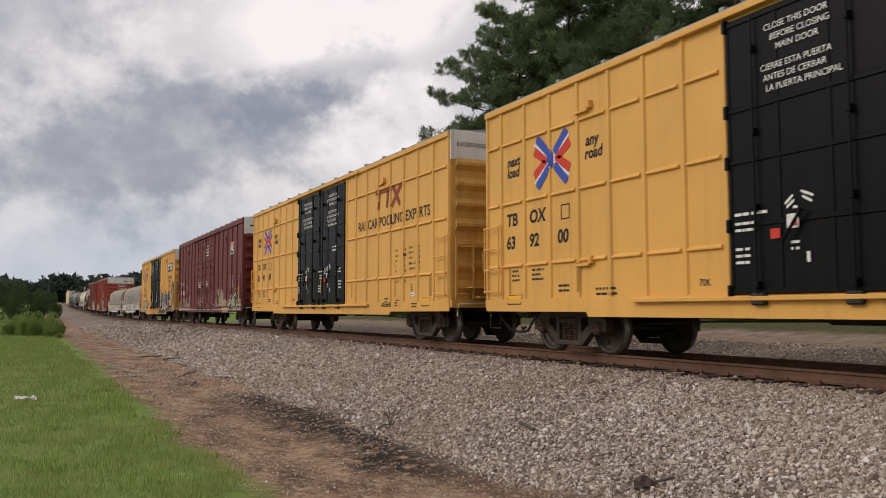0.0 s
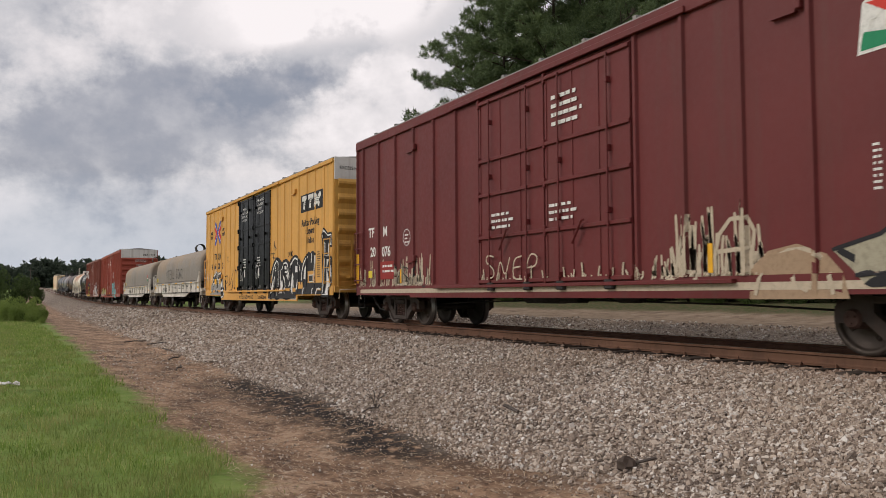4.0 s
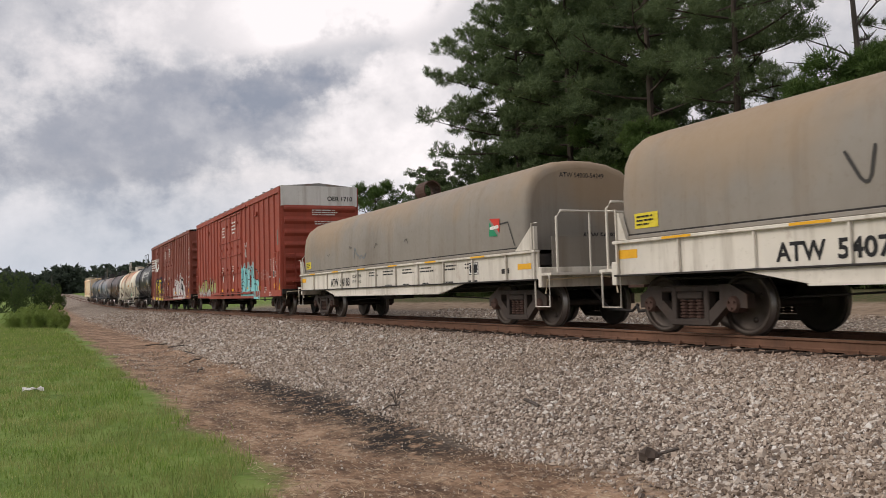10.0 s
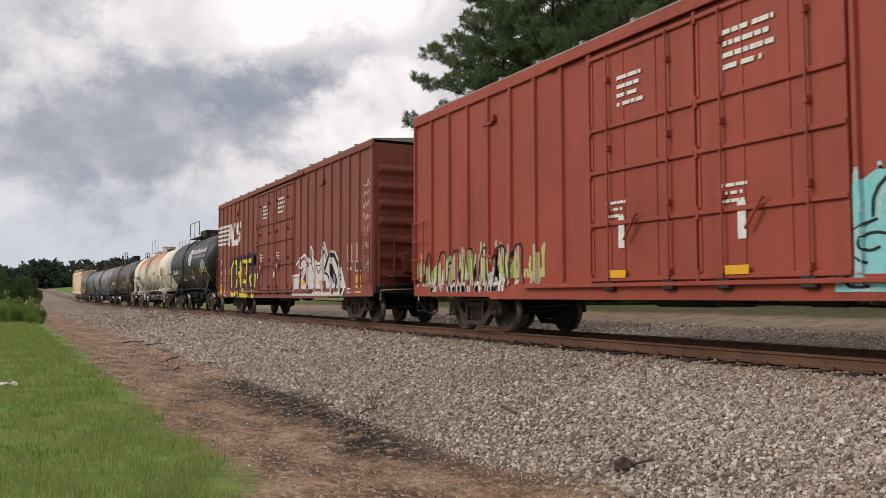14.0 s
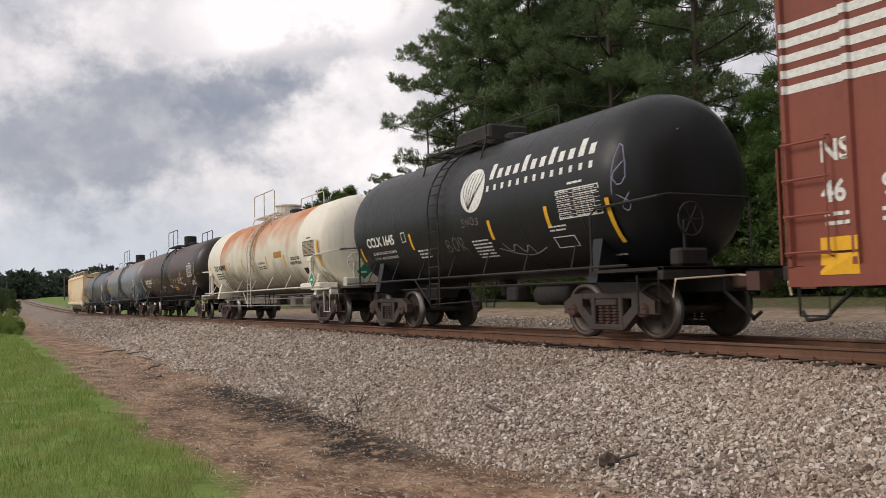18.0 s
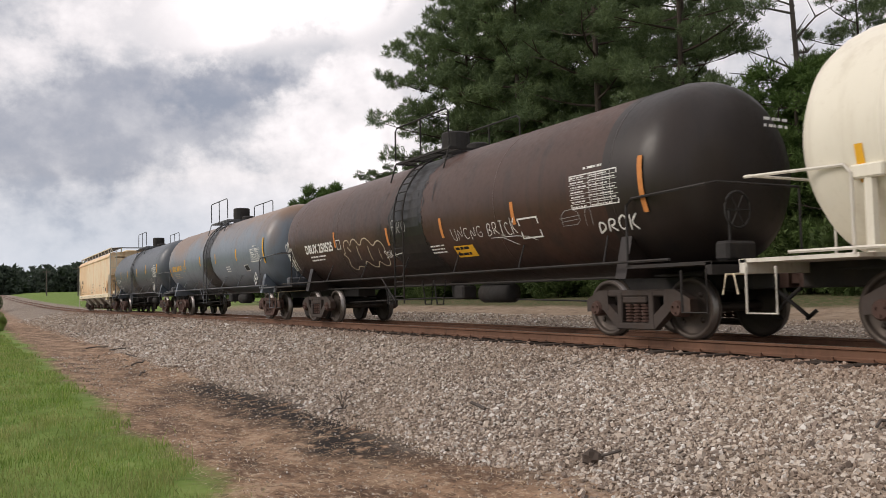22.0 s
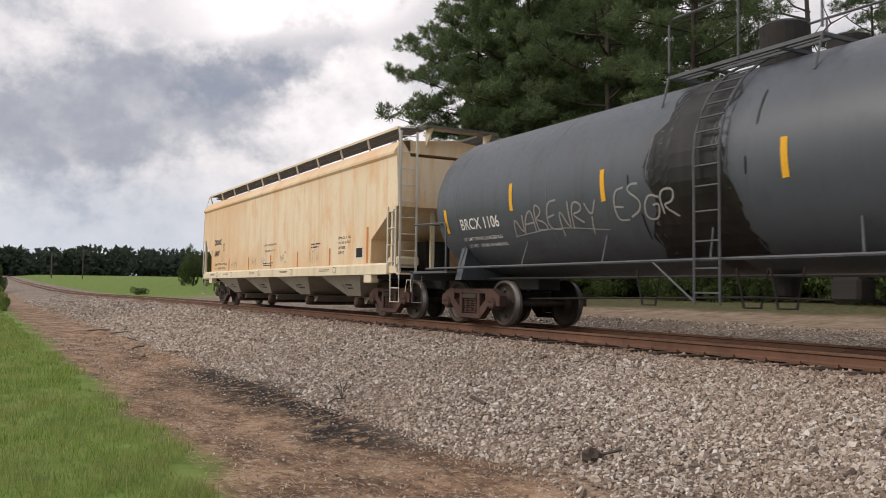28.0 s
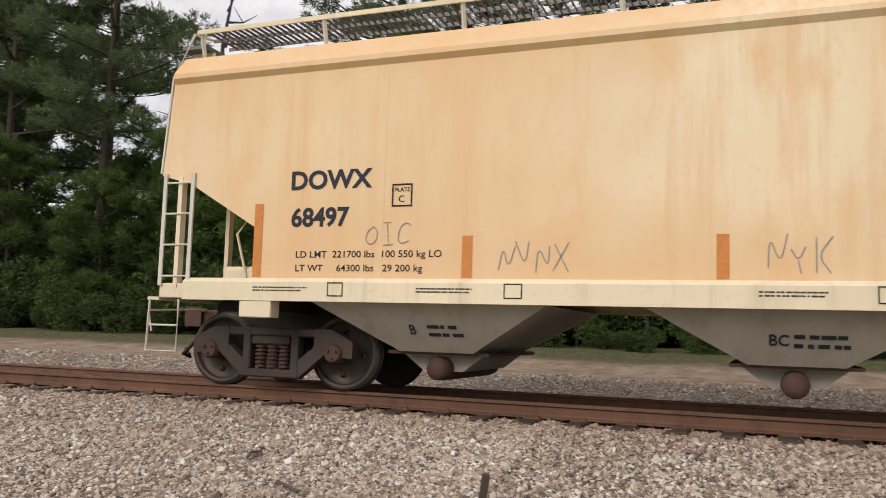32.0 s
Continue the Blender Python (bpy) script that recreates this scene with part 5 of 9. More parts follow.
    # doors: white stencils
    for leaf in (0, 1):
        uu = -d1 + 0.35 + leaf * (d1 - d0) / 2
        if leaf == 0:
            for k, w in enumerate(("CLOSE THIS DOOR", "BEFORE CLOSING", "MAIN DOOR")):
                letters(car, w, (uu + 0.35 + 0.09 * k, 4.38 - k * 0.14), 0.086, WHITE, dr, 0.95, "door_notice", fat=0.03)
            for k, w in enumerate(("CIERRE ESTA PUERTA", "ANTES DE CERRAR", "LA PUERTA PRINCIPAL")):
                letters(car, w, (uu + 0.28 + 0.04 * k, 3.86 - k * 0.14), 0.086, WHITE, dr, 0.95, "door_notice", fat=0.03)
        else:
            for k, w in enumerate(("CLOSE AND LOCK", "BOTH DOORS BEFORE", "MOVING CAR")):
                letters(car, w, (uu + 0.45 + (0.1, 0.0, 0.2)[k], 4.38 - k * 0.14), 0.086, WHITE, dr, 0.95, "door_notice", fat=0.03)
            for k, w in enumerate(("CIERRE Y PONGA", "EL SEGURO EN AMBAS", "PUERTAS ANTES DE", "MOVER EL CARRO")):
                letters(car, w, (uu + 0.45 + (0.1, 0.0, 0.05, 0.1)[k], 3.86 - k * 0.14), 0.086, WHITE, dr, 0.95, "door_notice", fat=0.03)
        q = -d1 + (0.98, 3.25)[leaf]
        patch(car, (q, 1.79), 0.18, 0.18, WHITE, dr, "door_plate", lift=0.01)
        patch(car, (q + 0.09, 1.82), 0.07, 0.07, INKRED, dr, "door_plate_mark", lift=0.013)
        patch(car, (q - 0.26, 1.68), 0.15, 0.13, INKRED, dr, "red_door_plate", lift=0.01)
        strokes(car, [[(q - 0.02, 2.10), (q + 0.10, 2.20)], [(q + 0.0, 2.05), (q + 0.12, 2.14)], [(q + 0.22, 2.24), (q + 0.40, 2.16)], [(q + 0.24, 2.17), (q + 0.38, 2.09)]], 0.035, WHITE, dr, 0.006, "door_notice")
        small_print(car, (q + 0.1, 2.03), 0.12, 1, 0.05, WHITE, dr, 32, "door_notice")
        small_print(car, (q - 0.85, 2.02), 0.62, 1, 0.055, WHITE, dr, 33, "door_notice")
        small_print(car, (q - 0.85, 1.9), 0.45, 2, 0.05, WHITE, dr, 34, "door_notice")
        small_print(car, (q - 0.85, 1.56), 0.3, 3, 0.05, WHITE, dr, 35, "door_notice")
        small_print(car, (q + 0.05, 1.6), 0.16, 2, 0.045, WHITE, dr, 36, "door_notice")
        patch(car, (q + 0.28, 1.36), 0.05, 0.13, WHITE, dr, "door_notice", lift=0.006)
        if leaf:
            outline(car, (q - 0.26, 1.95), 0.14, 0.18, 0.03, WHITE, dr, "door_notice")
            patch(car, (q - 0.62, 1.35), 0.06, 0.42, FADEDAMBER, dr, "faded_reflector", lift=0.008)
            small_print(car, (q + 0.9, 2.05), 0.55, 2, 0.055, WHITE, dr, 37, "door_notice")
            small_print(car, (q + 1.15, 1.66), 0.3, 3, 0.055, WHITE, dr, 38, "door_notice")
            small_print(car, (q + 0.55, 2.75), 0.6, 2, 0.06, WHITE, dr, 39, "door_notice")
    en = end_map(-h - 0.055)
    letters(car, "EXCESS HEIGHT CAR", (-1.4, 4.55), 0.1, BLACK, en, 0.95, "end_lettering")
    letters(car, "TBOX " + number, (0.2, 4.55), 0.13, BLACK, en, 1.0, "end_lettering")
    return car


def graffiti_boxcar():
    car, wall, dr, h, (d0, d1) = boxcar("boxcar", 57.55, 76.0, (59.85, 73.7), "faded yellow boxcar with black doors and large white graffiti", YELLOW_OLD, YELLOW_END,
                                        BLACK_DOOR, (64.35, 69.2), 0.85, False, 0.03, low=0.56)
    u0 = -h
    cross_mark(car, 1.0 * u0 + 2.56, 3.68, 1.05, wall)
    letters(car, "next", (u0 + 0.98, 3.68), 0.2, BLACK, wall, 0.95, "slogan", slant=0.14, fat=0.03)
    letters(car, "load", (u0 + 0.98, 3.47), 0.2, BLACK, wall, 0.95, "slogan", slant=0.14, fat=0.03)
    letters(car, "any", (u0 + 3.52, 3.72), 0.2, BLACK, wall, 0.95, "slogan", slant=0.14, fat=0.03)
    letters(car, "road", (u0 + 3.46, 3.50), 0.2, BLACK, wall, 0.95, "slogan", slant=0.14, fat=0.03)
    letters(car, "TB", (u0 + 1.85, 2.46), 0.275, BLACK, wall, 1.12, "reporting_mark", slant=0.1, fat=0.035)
    letters(car, "OX", (u0 + 2.6, 2.44), 0.275, BLACK, wall, 1.12, "reporting_mark", slant=0.1, fat=0.035)
    for t, u in (("6", 1.28), ("66", 1.86), ("20", 2.67), ("2", 3.52)):
        letters(car, t, (u0 + u, 2.0), 0.265, BLACK, wall, 1.1, "car_number", slant=0.1, fat=0.035)
    outline(car, (u0 + 4.6, 2.24), 0.25, 0.24, 0.02, BLACK, wall)
    patch(car, (-3.0, 1.1), 0.2, 0.43, AMBER, wall, "amber_reflector")
    letters(car, "70K", (-3.35, 1.02), 0.1, BLACK, wall, 1.0, "stencil")
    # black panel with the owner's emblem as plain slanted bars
    v0 = -d0
    patch(car, (6.04, 3.49), 2.2, 0.58, BLACK, wall, "emblem_panel", nu=40)
    for k in range(2):
        strokes(car, [[(6.18 + k * 0.62, 3.94), (6.72 + k * 0.62, 3.94)], [(6.46 + k * 0.62, 3.92), (6.36 + k * 0.62, 3.58)]], 0.17, WHITE, wall, 0.008, "emblem_stroke")
    strokes(car, [[(7.4, 3.60), (8.05, 3.97)], [(7.5, 3.97), (7.92, 3.60)]], 0.17, WHITE, wall, 0.009, "emblem_stroke")
    for k in range(3):
        strokes(car, [[(6.3, 3.70 + k * 0.06), (7.2, 3.76 + k * 0.06), (7.9, 3.74 + k * 0.06)]], 0.016, BLACK, wall, 0.011, "emblem_stroke")
    letters(car, "Railcar Pooling", (6.12, 3.03), 0.22, BLACK, wall, 0.98, "slogan", slant=0.1, fat=0.03)
    letters(car, "Experts", (6.58, 2.75), 0.22, BLACK, wall, 1.0, "slogan", slant=0.1, fat=0.03)
    for k in range(7):
        patch(car, (6.63 + k * 0.13, 2.44), 0.085, 0.14 if k in (2, 4, 5, 6) else 0.2, BLACK, wall, "web_address")
    # graffiti along the lower side and round the corner: charcoal letters cut by white lines
    low = lambda u, v, l: wall(u, v, max(l, 0.034) if v < 1.0 else l)
    mass = [(2.28, 0.64), (2.37, 1.14), (2.62, 1.80), (2.97, 2.04), (3.43, 2.12), (3.84, 1.89), (4.08, 1.96), (4.41, 2.02), (4.74, 1.88), (4.93, 1.91), (5.13, 2.04), (5.42, 2.11), (5.77, 2.03), (6.02, 1.86), (6.22, 1.76), (6.38, 1.92), (6.58, 2.03), (6.77, 2.07), (6.86, 2.15), (7.06, 2.07), (7.27, 2.16), (7.58, 2.06), (8.22, 2.00), (8.41, 2.03), (8.52, 1.96), (8.50, 0.83), (8.75, 0.80), (5.60, 0.80), (5.55, 0.66)]
    fill(car, mass, CHARCOAL, low, 0.005)
    strokes(car, [mass[1:-4]], 0.07, BLACK, low, 0.008, "spray_outline", soft=1)
    strokes(car, [[(2.51, 1.04), (2.68, 1.57), (2.97, 1.92), (3.40, 2.03), (3.40, 1.52), (3.41, 1.01), (3.44, 0.74)], [(2.97, 1.47), (2.82, 1.12), (2.86, 0.87)], [(3.83, 1.66), (4.07, 1.85), (4.35, 1.92), (4.59, 1.80), (4.62, 1.56), (4.23, 1.58)], [(4.11, 1.47), (4.22, 1.29), (4.28, 1.07), (4.35, 0.81)], [(4.70, 1.08), (4.93, 1.30), (4.85, 1.15), (4.70, 1.08)], [(4.85, 1.35), (4.92, 1.71), (5.12, 1.93), (5.41, 2.03), (5.72, 1.96), (5.89, 1.76), (5.97, 1.57)], [(5.20, 1.47), (5.23, 1.10), (5.31, 0.81)], [(6.14, 1.06), (6.14, 1.47), (6.34, 1.79), (6.58, 1.95), (6.80, 2.01)], [(3.66, 1.67), (3.75, 1.09), (3.69, 0.80)]], 0.06, WHITE, low, 0.011, "spray_line", soft=1)
    strokes(car, [[(7.22, 2.11), (7.14, 1.79)], [(7.56, 2.02), (7.49, 1.08)], [(6.36, 0.74), (6.58, 1.12)], [(7.36, 0.81), (7.46, 1.21)], [(7.71, 0.76), (7.89, 0.99), (8.17, 0.94)]], 0.06, WHITE, low, 0.011, "spray_line", soft=1)
    for shape in ([(3.69, 0.84), (3.81, 1.26), (3.93, 1.31), (4.09, 0.83)], [(4.20, 1.79), (4.42, 1.77), (4.44, 1.66), (4.20, 1.68)], [(5.44, 1.75), (5.70, 1.75), (5.71, 1.53), (5.43, 1.54)], [(5.68, 1.30), (5.80, 1.29), (5.80, 0.96), (5.68, 0.95)], [(6.36, 1.29), (6.44, 1.61), (6.60, 1.76), (6.71, 1.67), (6.64, 1.27)], [(2.58, 1.13), (2.80, 1.39), (2.83, 0.86), (2.53, 0.82)], [(5.10, 1.56), (5.23, 1.40), (5.18, 0.81), (5.08, 1.03)], [(4.40, 1.45), (4.73, 1.59), (4.65, 1.28)]):
        fill(car, shape, WHITE, low, 0.010)
    for shape, core in (([(8.15, 2.59), (8.36, 2.83), (8.72, 2.63), (9.14, 2.64), (9.16, 2.23), (8.88, 2.25), (8.88, 1.87), (8.43, 1.92), (8.41, 2.31)], [(8.27, 2.62), (8.43, 2.71), (8.76, 2.55), (9.02, 2.57), (9.01, 2.35), (8.80, 2.34), (8.76, 1.97), (8.52, 1.97), (8.52, 2.37), (8.32, 2.42)]), ([(8.37, 1.94), (9.16, 1.89), (9.17, 1.51), (9.14, 1.16), (8.93, 1.03), (8.91, 0.73), (8.31, 0.74)], [(8.48, 1.92), (8.65, 1.90), (8.60, 0.83), (8.43, 0.83)])):
        fill(car, shape, WHITE, low, 0.013)
        strokes(car, [shape + shape[:1]], 0.06, BLACK, low, 0.016, "spray_outline")
        fill(car, core, CHARCOAL, low, 0.018)
    for shape in ([(8.88, 1.87), (9.11, 1.85), (9.11, 1.71), (8.71, 1.53), (8.65, 1.58)], [(8.71, 1.51), (8.86, 1.50), (9.11, 1.18), (8.91, 1.12)]):
        fill(car, shape, CHARCOAL, low, 0.018)
    strokes(car, [[(2.98, 1.74), (3.24, 1.74)], [(2.99, 1.67), (3.24, 1.67)], [(3.07, 1.83), (3.06, 1.62)], [(3.17, 1.83), (3.16, 1.62)]], 0.025, WHITE, low, 0.012, "spray_line")
    fill(car, [(2.2, 0.62), (5.6, 0.62), (5.6, 0.74), (2.2, 0.74)], WHITE, side_map(hw=HW + 0.028), 0.004)
    strokes(car, [[(2.5, 0.64), (2.9, 0.74), (3.3, 0.64), (3.9, 0.74), (4.5, 0.65), (5.2, 0.74)]], 0.12, CHARCOAL, side_map(hw=HW + 0.028), 0.006, "spray_line")
    patch(car, (7.62, 1.15), 0.6, 1.35, YELLOW_OLD, wall, "data_panel", lift=0.020, nu=16)
    small_print(car, (7.78, 2.1), 0.32, 12, 0.04, BLACK, lambda a, b, c: wall(a, b, c + 0.019), 8)
    patch(car, (6.82, 1.14), 0.66, 0.40, YELLOW_OLD, wall, "data_panel", lift=0.016, nu=16)
    patch(car, (6.94, 1.18), 0.42, 0.24, WHITE, wall, "inspection_stencil", lift=0.020, nu=12)
    patch(car, (6.96, 1.21), 0.38, 0.18, DARKINK, wall, "inspection_panel", lift=0.025, nu=12)
    patch(car, (5.85, 0.98), 0.5, 0.22, YELLOW_OLD, wall, "data_panel", lift=0.016, nu=12)
    small_print(car, (5.9, 1.05), 0.4, 1, 0.1, BLACK, lambda a, b, c: wall(a, b, c + 0.014), 81)
    patch(car, (7.78, 0.83), 0.46, 0.15, AMBER, wall, "amber_placard", lift=0.018)
    scrawl(car, "UNO", (4.6, 2.1), 0.2, 0.2, 0.035, BLACK, wall, 0.006, 7)
    strokes(car, [[(2.35, 2.3), (2.95, 2.28)], [(2.75, 2.05), (2.9, 2.75), (3.0, 2.4)], [(2.8, 2.6), (3.2, 2.45)], [(2.65, 2.15), (3.2, 2.1)]], 0.035, DARKINK, wall, 0.006, "spray_line")
    rear = [[(-7.71, 0.87), (-7.43, 1.54), (-6.68, 1.68), (-6.48, 0.86)], [(-6.45, 1.61), (-5.77, 1.69), (-5.58, 1.01)], [(-6.95, 0.92), (-6.81, 1.57)], [(-5.81, 0.82), (-5.28, 0.84), (-5.48, 0.98), (-5.80, 0.9)], [(-7.30, 1.53), (-6.63, 1.79)]]
    fill(car, [(-8.1, 0.80), (-8.0, 1.25), (-7.5, 1.5), (-7.2, 1.75), (-6.6, 1.85), (-6.0, 1.8), (-5.6, 1.6), (-5.5, 0.9), (-5.6, 0.8)], SPRAYGREY, wall, 0.0045)
    fat_lines(car, rear, 0.20, ((0.20, BLACK), (0.14, WHITE), (0.0, DARKINK)), wall, 0.006)
    drips(car, u0 + 0.3, u0 + 3.4, 1.5, 2.05, 22, 0.05, WHITE, wall, 125)
    patch(car, (-7.25, 1.28), 0.42, 0.26, AMBER, wall, "amber_placard", lift=0.016)
    patch(car, (-6.2, 1.28), 0.36, 0.26, AMBER, wall, "amber_placard", lift=0.016)
    patch(car, (u0 + 1.06, 0.87), 0.58, 0.16, AMBER, wall, "amber_placard", lift=0.016)
    strokes(car, [[(-5.05, 1.59), (-4.56, 1.67), (-4.48, 1.40), (-4.86, 1.26), (-4.95, 1.53), (-4.94, 0.89), (-4.67, 1.20)], [(-4.39, 1.19), (-4.10, 1.69), (-4.21, 1.09), (-3.75, 1.57), (-3.49, 1.85)],
                  [(-4.04, 0.98), (-3.60, 1.07), (-3.50, 1.65), (-3.78, 0.88)]], 0.04, BLACK, wall, 0.006, "spray_line", soft=2)
    strokes(car, [[(-3.20, 1.83), (-2.91, 1.81)], [(-3.05, 1.91), (-3.06, 1.67)], [(-3.16, 1.90), (-2.95, 1.71)]], 0.035, BLACK, wall, 0.006, "spray_line")
    sk = side_map(hw=HW + 0.028)
    scrawl(car, "KEELBENTHO", (-2.3, 0.62), 0.23, 0.14, 0.03, BLACK, sk, 0.006, 47, 0.1)
    scrawl(car, "TLOHKIENK", (0.65, 0.62), 0.14, 0.14, 0.03, BLACK, sk, 0.006, 48, 0.1)
    scrawl(car, "ZO", (-d1 + 0.35, 1.35), 0.3, 0.5, 0.03, WHITE, dr, 0.008, 11)
    scrawl(car, "GO", (-d1 + 2.9, 1.4), 0.3, 0.55, 0.03, WHITE, dr, 0.008, 12)
    drips(car, -d1 + 0.1, -d0 - 0.1, 1.02, 1.2, 26, 0.035, SPRAYGREY, dr, 124)
    for k, t in enumerate(("IMPORTANT", "CLOSE THIS DOOR", "BEFORE CLOSING", "MAIN DOOR")):
        letters(car, t, (-d1 + 0.55 + (0.2, 0.0, 0.05, 0.2)[k], 4.25 - k * 0.15), 0.09, WHITE, dr, 1.0, "door_notice")
    for k, t in enumerate(("CLOSE AND LOCK", "BOTH DOORS", "BEFORE", "MOVING CAR")):
        letters(car, t, (-d1 + 2.95 + (0.0, 0.15, 0.28, 0.15)[k], 4.4 - k * 0.16), 0.1, WHITE, dr, 1.0, "door_notice")
    for a in (0.9, 3.1):
        small_print(car, (-d1 + a, 2.2), 0.5, 4, 0.06, WHITE, dr, 53, "door_notice")
        patch(car, (-d1 + a + 0.2, 1.5), 0.16, 0.3, WHITE, dr, "door_plate", lift=0.01)
    letters(car, "EXCESS HEIGHT CAR", (-1.4, 4.55), 0.1, BLACK, end_map(-h - 0.055), 0.95, "end_lettering")
    letters(car, "TBOX 666202", (0.1, 4.55), 0.13, BLACK, end_map(-h - 0.055), 1.0, "end_lettering")
    return car


def maroon_boxcar():
    car, wall, dr, h, (d0, d1) = boxcar("boxcar", 37.42, 55.6, (39.8, 53.82), "maroon boxcar with pale graffiti along its sill", MAROON, MAROON, MAROON, (44.0, 48.72), 1.07, False, 0.05, crest=0.10)
    u0, v0 = -h, -d0
    # red, white and green flag emblem as plain shapes
    fill(car, [(6.34, 3.45), (6.42, 4.06), (7.17, 4.03), (7.09, 3.47)], WHITE, wall, 0.005, "emblem_ground")
    fill(car, [(6.46, 4.03), (7.14, 4.00), (7.08, 3.62)], INKRED, wall, 0.008, "emblem_red")
    fill(car, [(6.38, 3.49), (6.42, 3.70), (7.06, 3.60), (7.05, 3.51)], INKGREEN, wall, 0.008, "emblem_green")
    for k in range(3):
        strokes(car, [[(6.48 + k * 0.2, 3.7), (6.50 + k * 0.2, 3.86)], [(6.46 + k * 0.2, 3.85), (6.60 + k * 0.2, 3.84)]], 0.06, WHITE, wall, 0.011, "emblem_stroke")
    for t, u, v in (("TF", -8.27, 2.30), ("M", -7.30, 2.28), ("20", -8.15, 1.78), ("076", -7.37, 1.76)):
        letters(car, t, (u, v), 0.25, WHITE, wall, 1.05, "reporting_mark", fat=0.03)
    strokes(car, [[(-5.84 + 0.2 * math.cos(k * 0.4488), 2.16 + 0.2 * math.sin(k * 0.4488)) for k in range(15)]], 0.02, WHITE, wall, 0.006, "plate_ring")
    small_print(car, (-5.95, 2.2), 0.24, 3, 0.05, WHITE, wall, 64)
    patch(car, (-7.45, 1.16), 0.98, 0.46, PLACARDRED, wall, "red_placard", lift=0.012, nu=12)
    small_print(car, (-7.3, 1.47), 0.75, 2, 0.075, WHITE, lambda a, b, c: wall(a, b, c + 0.01), 65)
    for u, b, t in ((-9.03, 1.08, 0.8), (-6.22, 1.05, 0.34)):
        patch(car, (u, b), 0.08, t, AMBER, wall, "amber_reflector", lift=0.012)
    patch(car, (-8.26, 1.22), 0.26, 0.18, SPRAYYEL, wall, "paper_notice", lift=0.012)
    for u, n, k in ((6.49, 8, 60), (6.93, 8, 61), (7.67, 4, 62), (8.05, 4, 63)):
        small_print(car, (u, 2.4), 0.13, n, 0.04, WHITE, wall, k)
    patch(car, (7.70, 1.50), 0.32, 0.28, BLACK, wall, "inspection_stencil", lift=0.014)
    outline(car, (7.70, 1.50), 0.32, 0.28, 0.02, WHITE, wall, lift=0.017)
    patch(car, (7.72, 1.12), 0.26, 0.18, SPRAYBONE, wall, "paper_notice", lift=0.014)
    for u, b, t in ((4.0, 1.05, 0.4), (7.1, 1.12, 0.4), (8.26, 1.09, 0.88), (8.95, 1.14, 0.4)):
        patch(car, (u, b), 0.09, t, AMBER, wall, "amber_reflector", lift=0.016)
    small_print(car, (-d1 + 2.6, 4.2), 1.0, 4, 0.09, WHITE, dr, 66, "door_notice")
    for a in (0.5, 2.5):
        small_print(car, (-d1 + a, 2.3), 0.9, 3, 0.07, WHITE, dr, 67, "door_notice")
    sharp = [(5.94, 1.27), (6.56, 1.42), (6.78, 1.57), (6.99, 1.42), (7.27, 1.50), (7.60, 1.69), (7.79, 1.55), (8.15, 1.41), (8.45, 1.44), (8.67, 1.52), (8.89, 1.48), (8.91, 1.18), (8.87, 0.83), (6.40, 0.84)]
    fill(car, sharp, SPRAYWEED, wall, 0.006)
    strokes(car, [sharp[:-1]], 0.05, CHARCOAL, wall, 0.012, "spray_outline")
    strokes(car, [[(6.02, 1.27), (6.55, 0.98), (6.92, 1.47)], [(6.25, 0.98), (6.99, 1.06), (6.40, 0.87), (7.05, 0.90)], [(7.19, 0.88), (7.29, 1.36), (7.60, 1.48), (7.50, 0.86)], [(7.78, 0.86), (7.91, 1.38), (8.21, 1.20), (8.08, 0.86)], [(8.26, 0.95), (8.56, 1.43), (8.83, 1.45), (8.44, 1.11), (8.77, 1.18), (8.84, 0.91)], [(8.32, 0.87), (8.66, 1.03)], [(7.67, 1.56), (7.78, 1.21), (8.38, 0.95)]], 0.085, CHARCOAL, wall, 0.014, "spray_line")
    strokes(car, [[(u + 0.1, v - 0.05) for u, v in sharp[1:11]]], 0.05, WHITE, wall, 0.008, "spray_highlight")
    # an old faded piece: upright brush-like runs, an arch and a broken letter
    drips(car, 3.3, 5.0, 1.0, 2.05, 60, 0.05, SPRAYBONE, wall, 121)
    drips(car, 2.3, 3.4, 0.98, 1.45, 26, 0.04, SPRAYBONE, wall, 129)
    fill(car, [(4.73, 0.69), (4.73, 1.11), (5.01, 1.30), (5.45, 1.37), (5.86, 1.23), (6.10, 0.98), (6.17, 0.70)], SPRAYTAN, wall, 0.005)
    strokes(car, [[(4.82, 0.74), (4.95, 1.15), (5.45, 1.34), (5.86, 1.18), (5.96, 0.75)], [(5.18, 1.10), (5.53, 1.19), (5.35, 0.94), (5.61, 0.79)], [(4.05, 1.01), (4.26, 1.75), (4.83, 1.77), (4.73, 1.00)], [(4.16, 1.33), (4.73, 1.36)], [(3.10, 0.91), (3.75, 1.13), (3.85, 0.85)], [(3.75, 0.91), (3.86, 1.34)]], 0.06, SPRAYBONE, wall, 0.008, "spray_line", soft=1)
    drips(car, u0 + 0.2, u0 + 2.2, 0.98, 1.7, 30, 0.035, SPRAYBONE, wall, 122)
    drips(car, u0 + 2.4, u0 + 4.7, 0.98, 1.75, 60, 0.05, SPRAYBONE, wall, 130)
    drips(car, -d1 + 0.1, -d0 - 0.1, 1.0, 1.3, 36, 0.04, SPRAYBONE, dr, 123)
    scrawl(car, "NSIU", (u0 + 2.5, 0.98), 0.5, 0.55, 0.03, DARKINK, wall, 0.008, 23, 0.15)
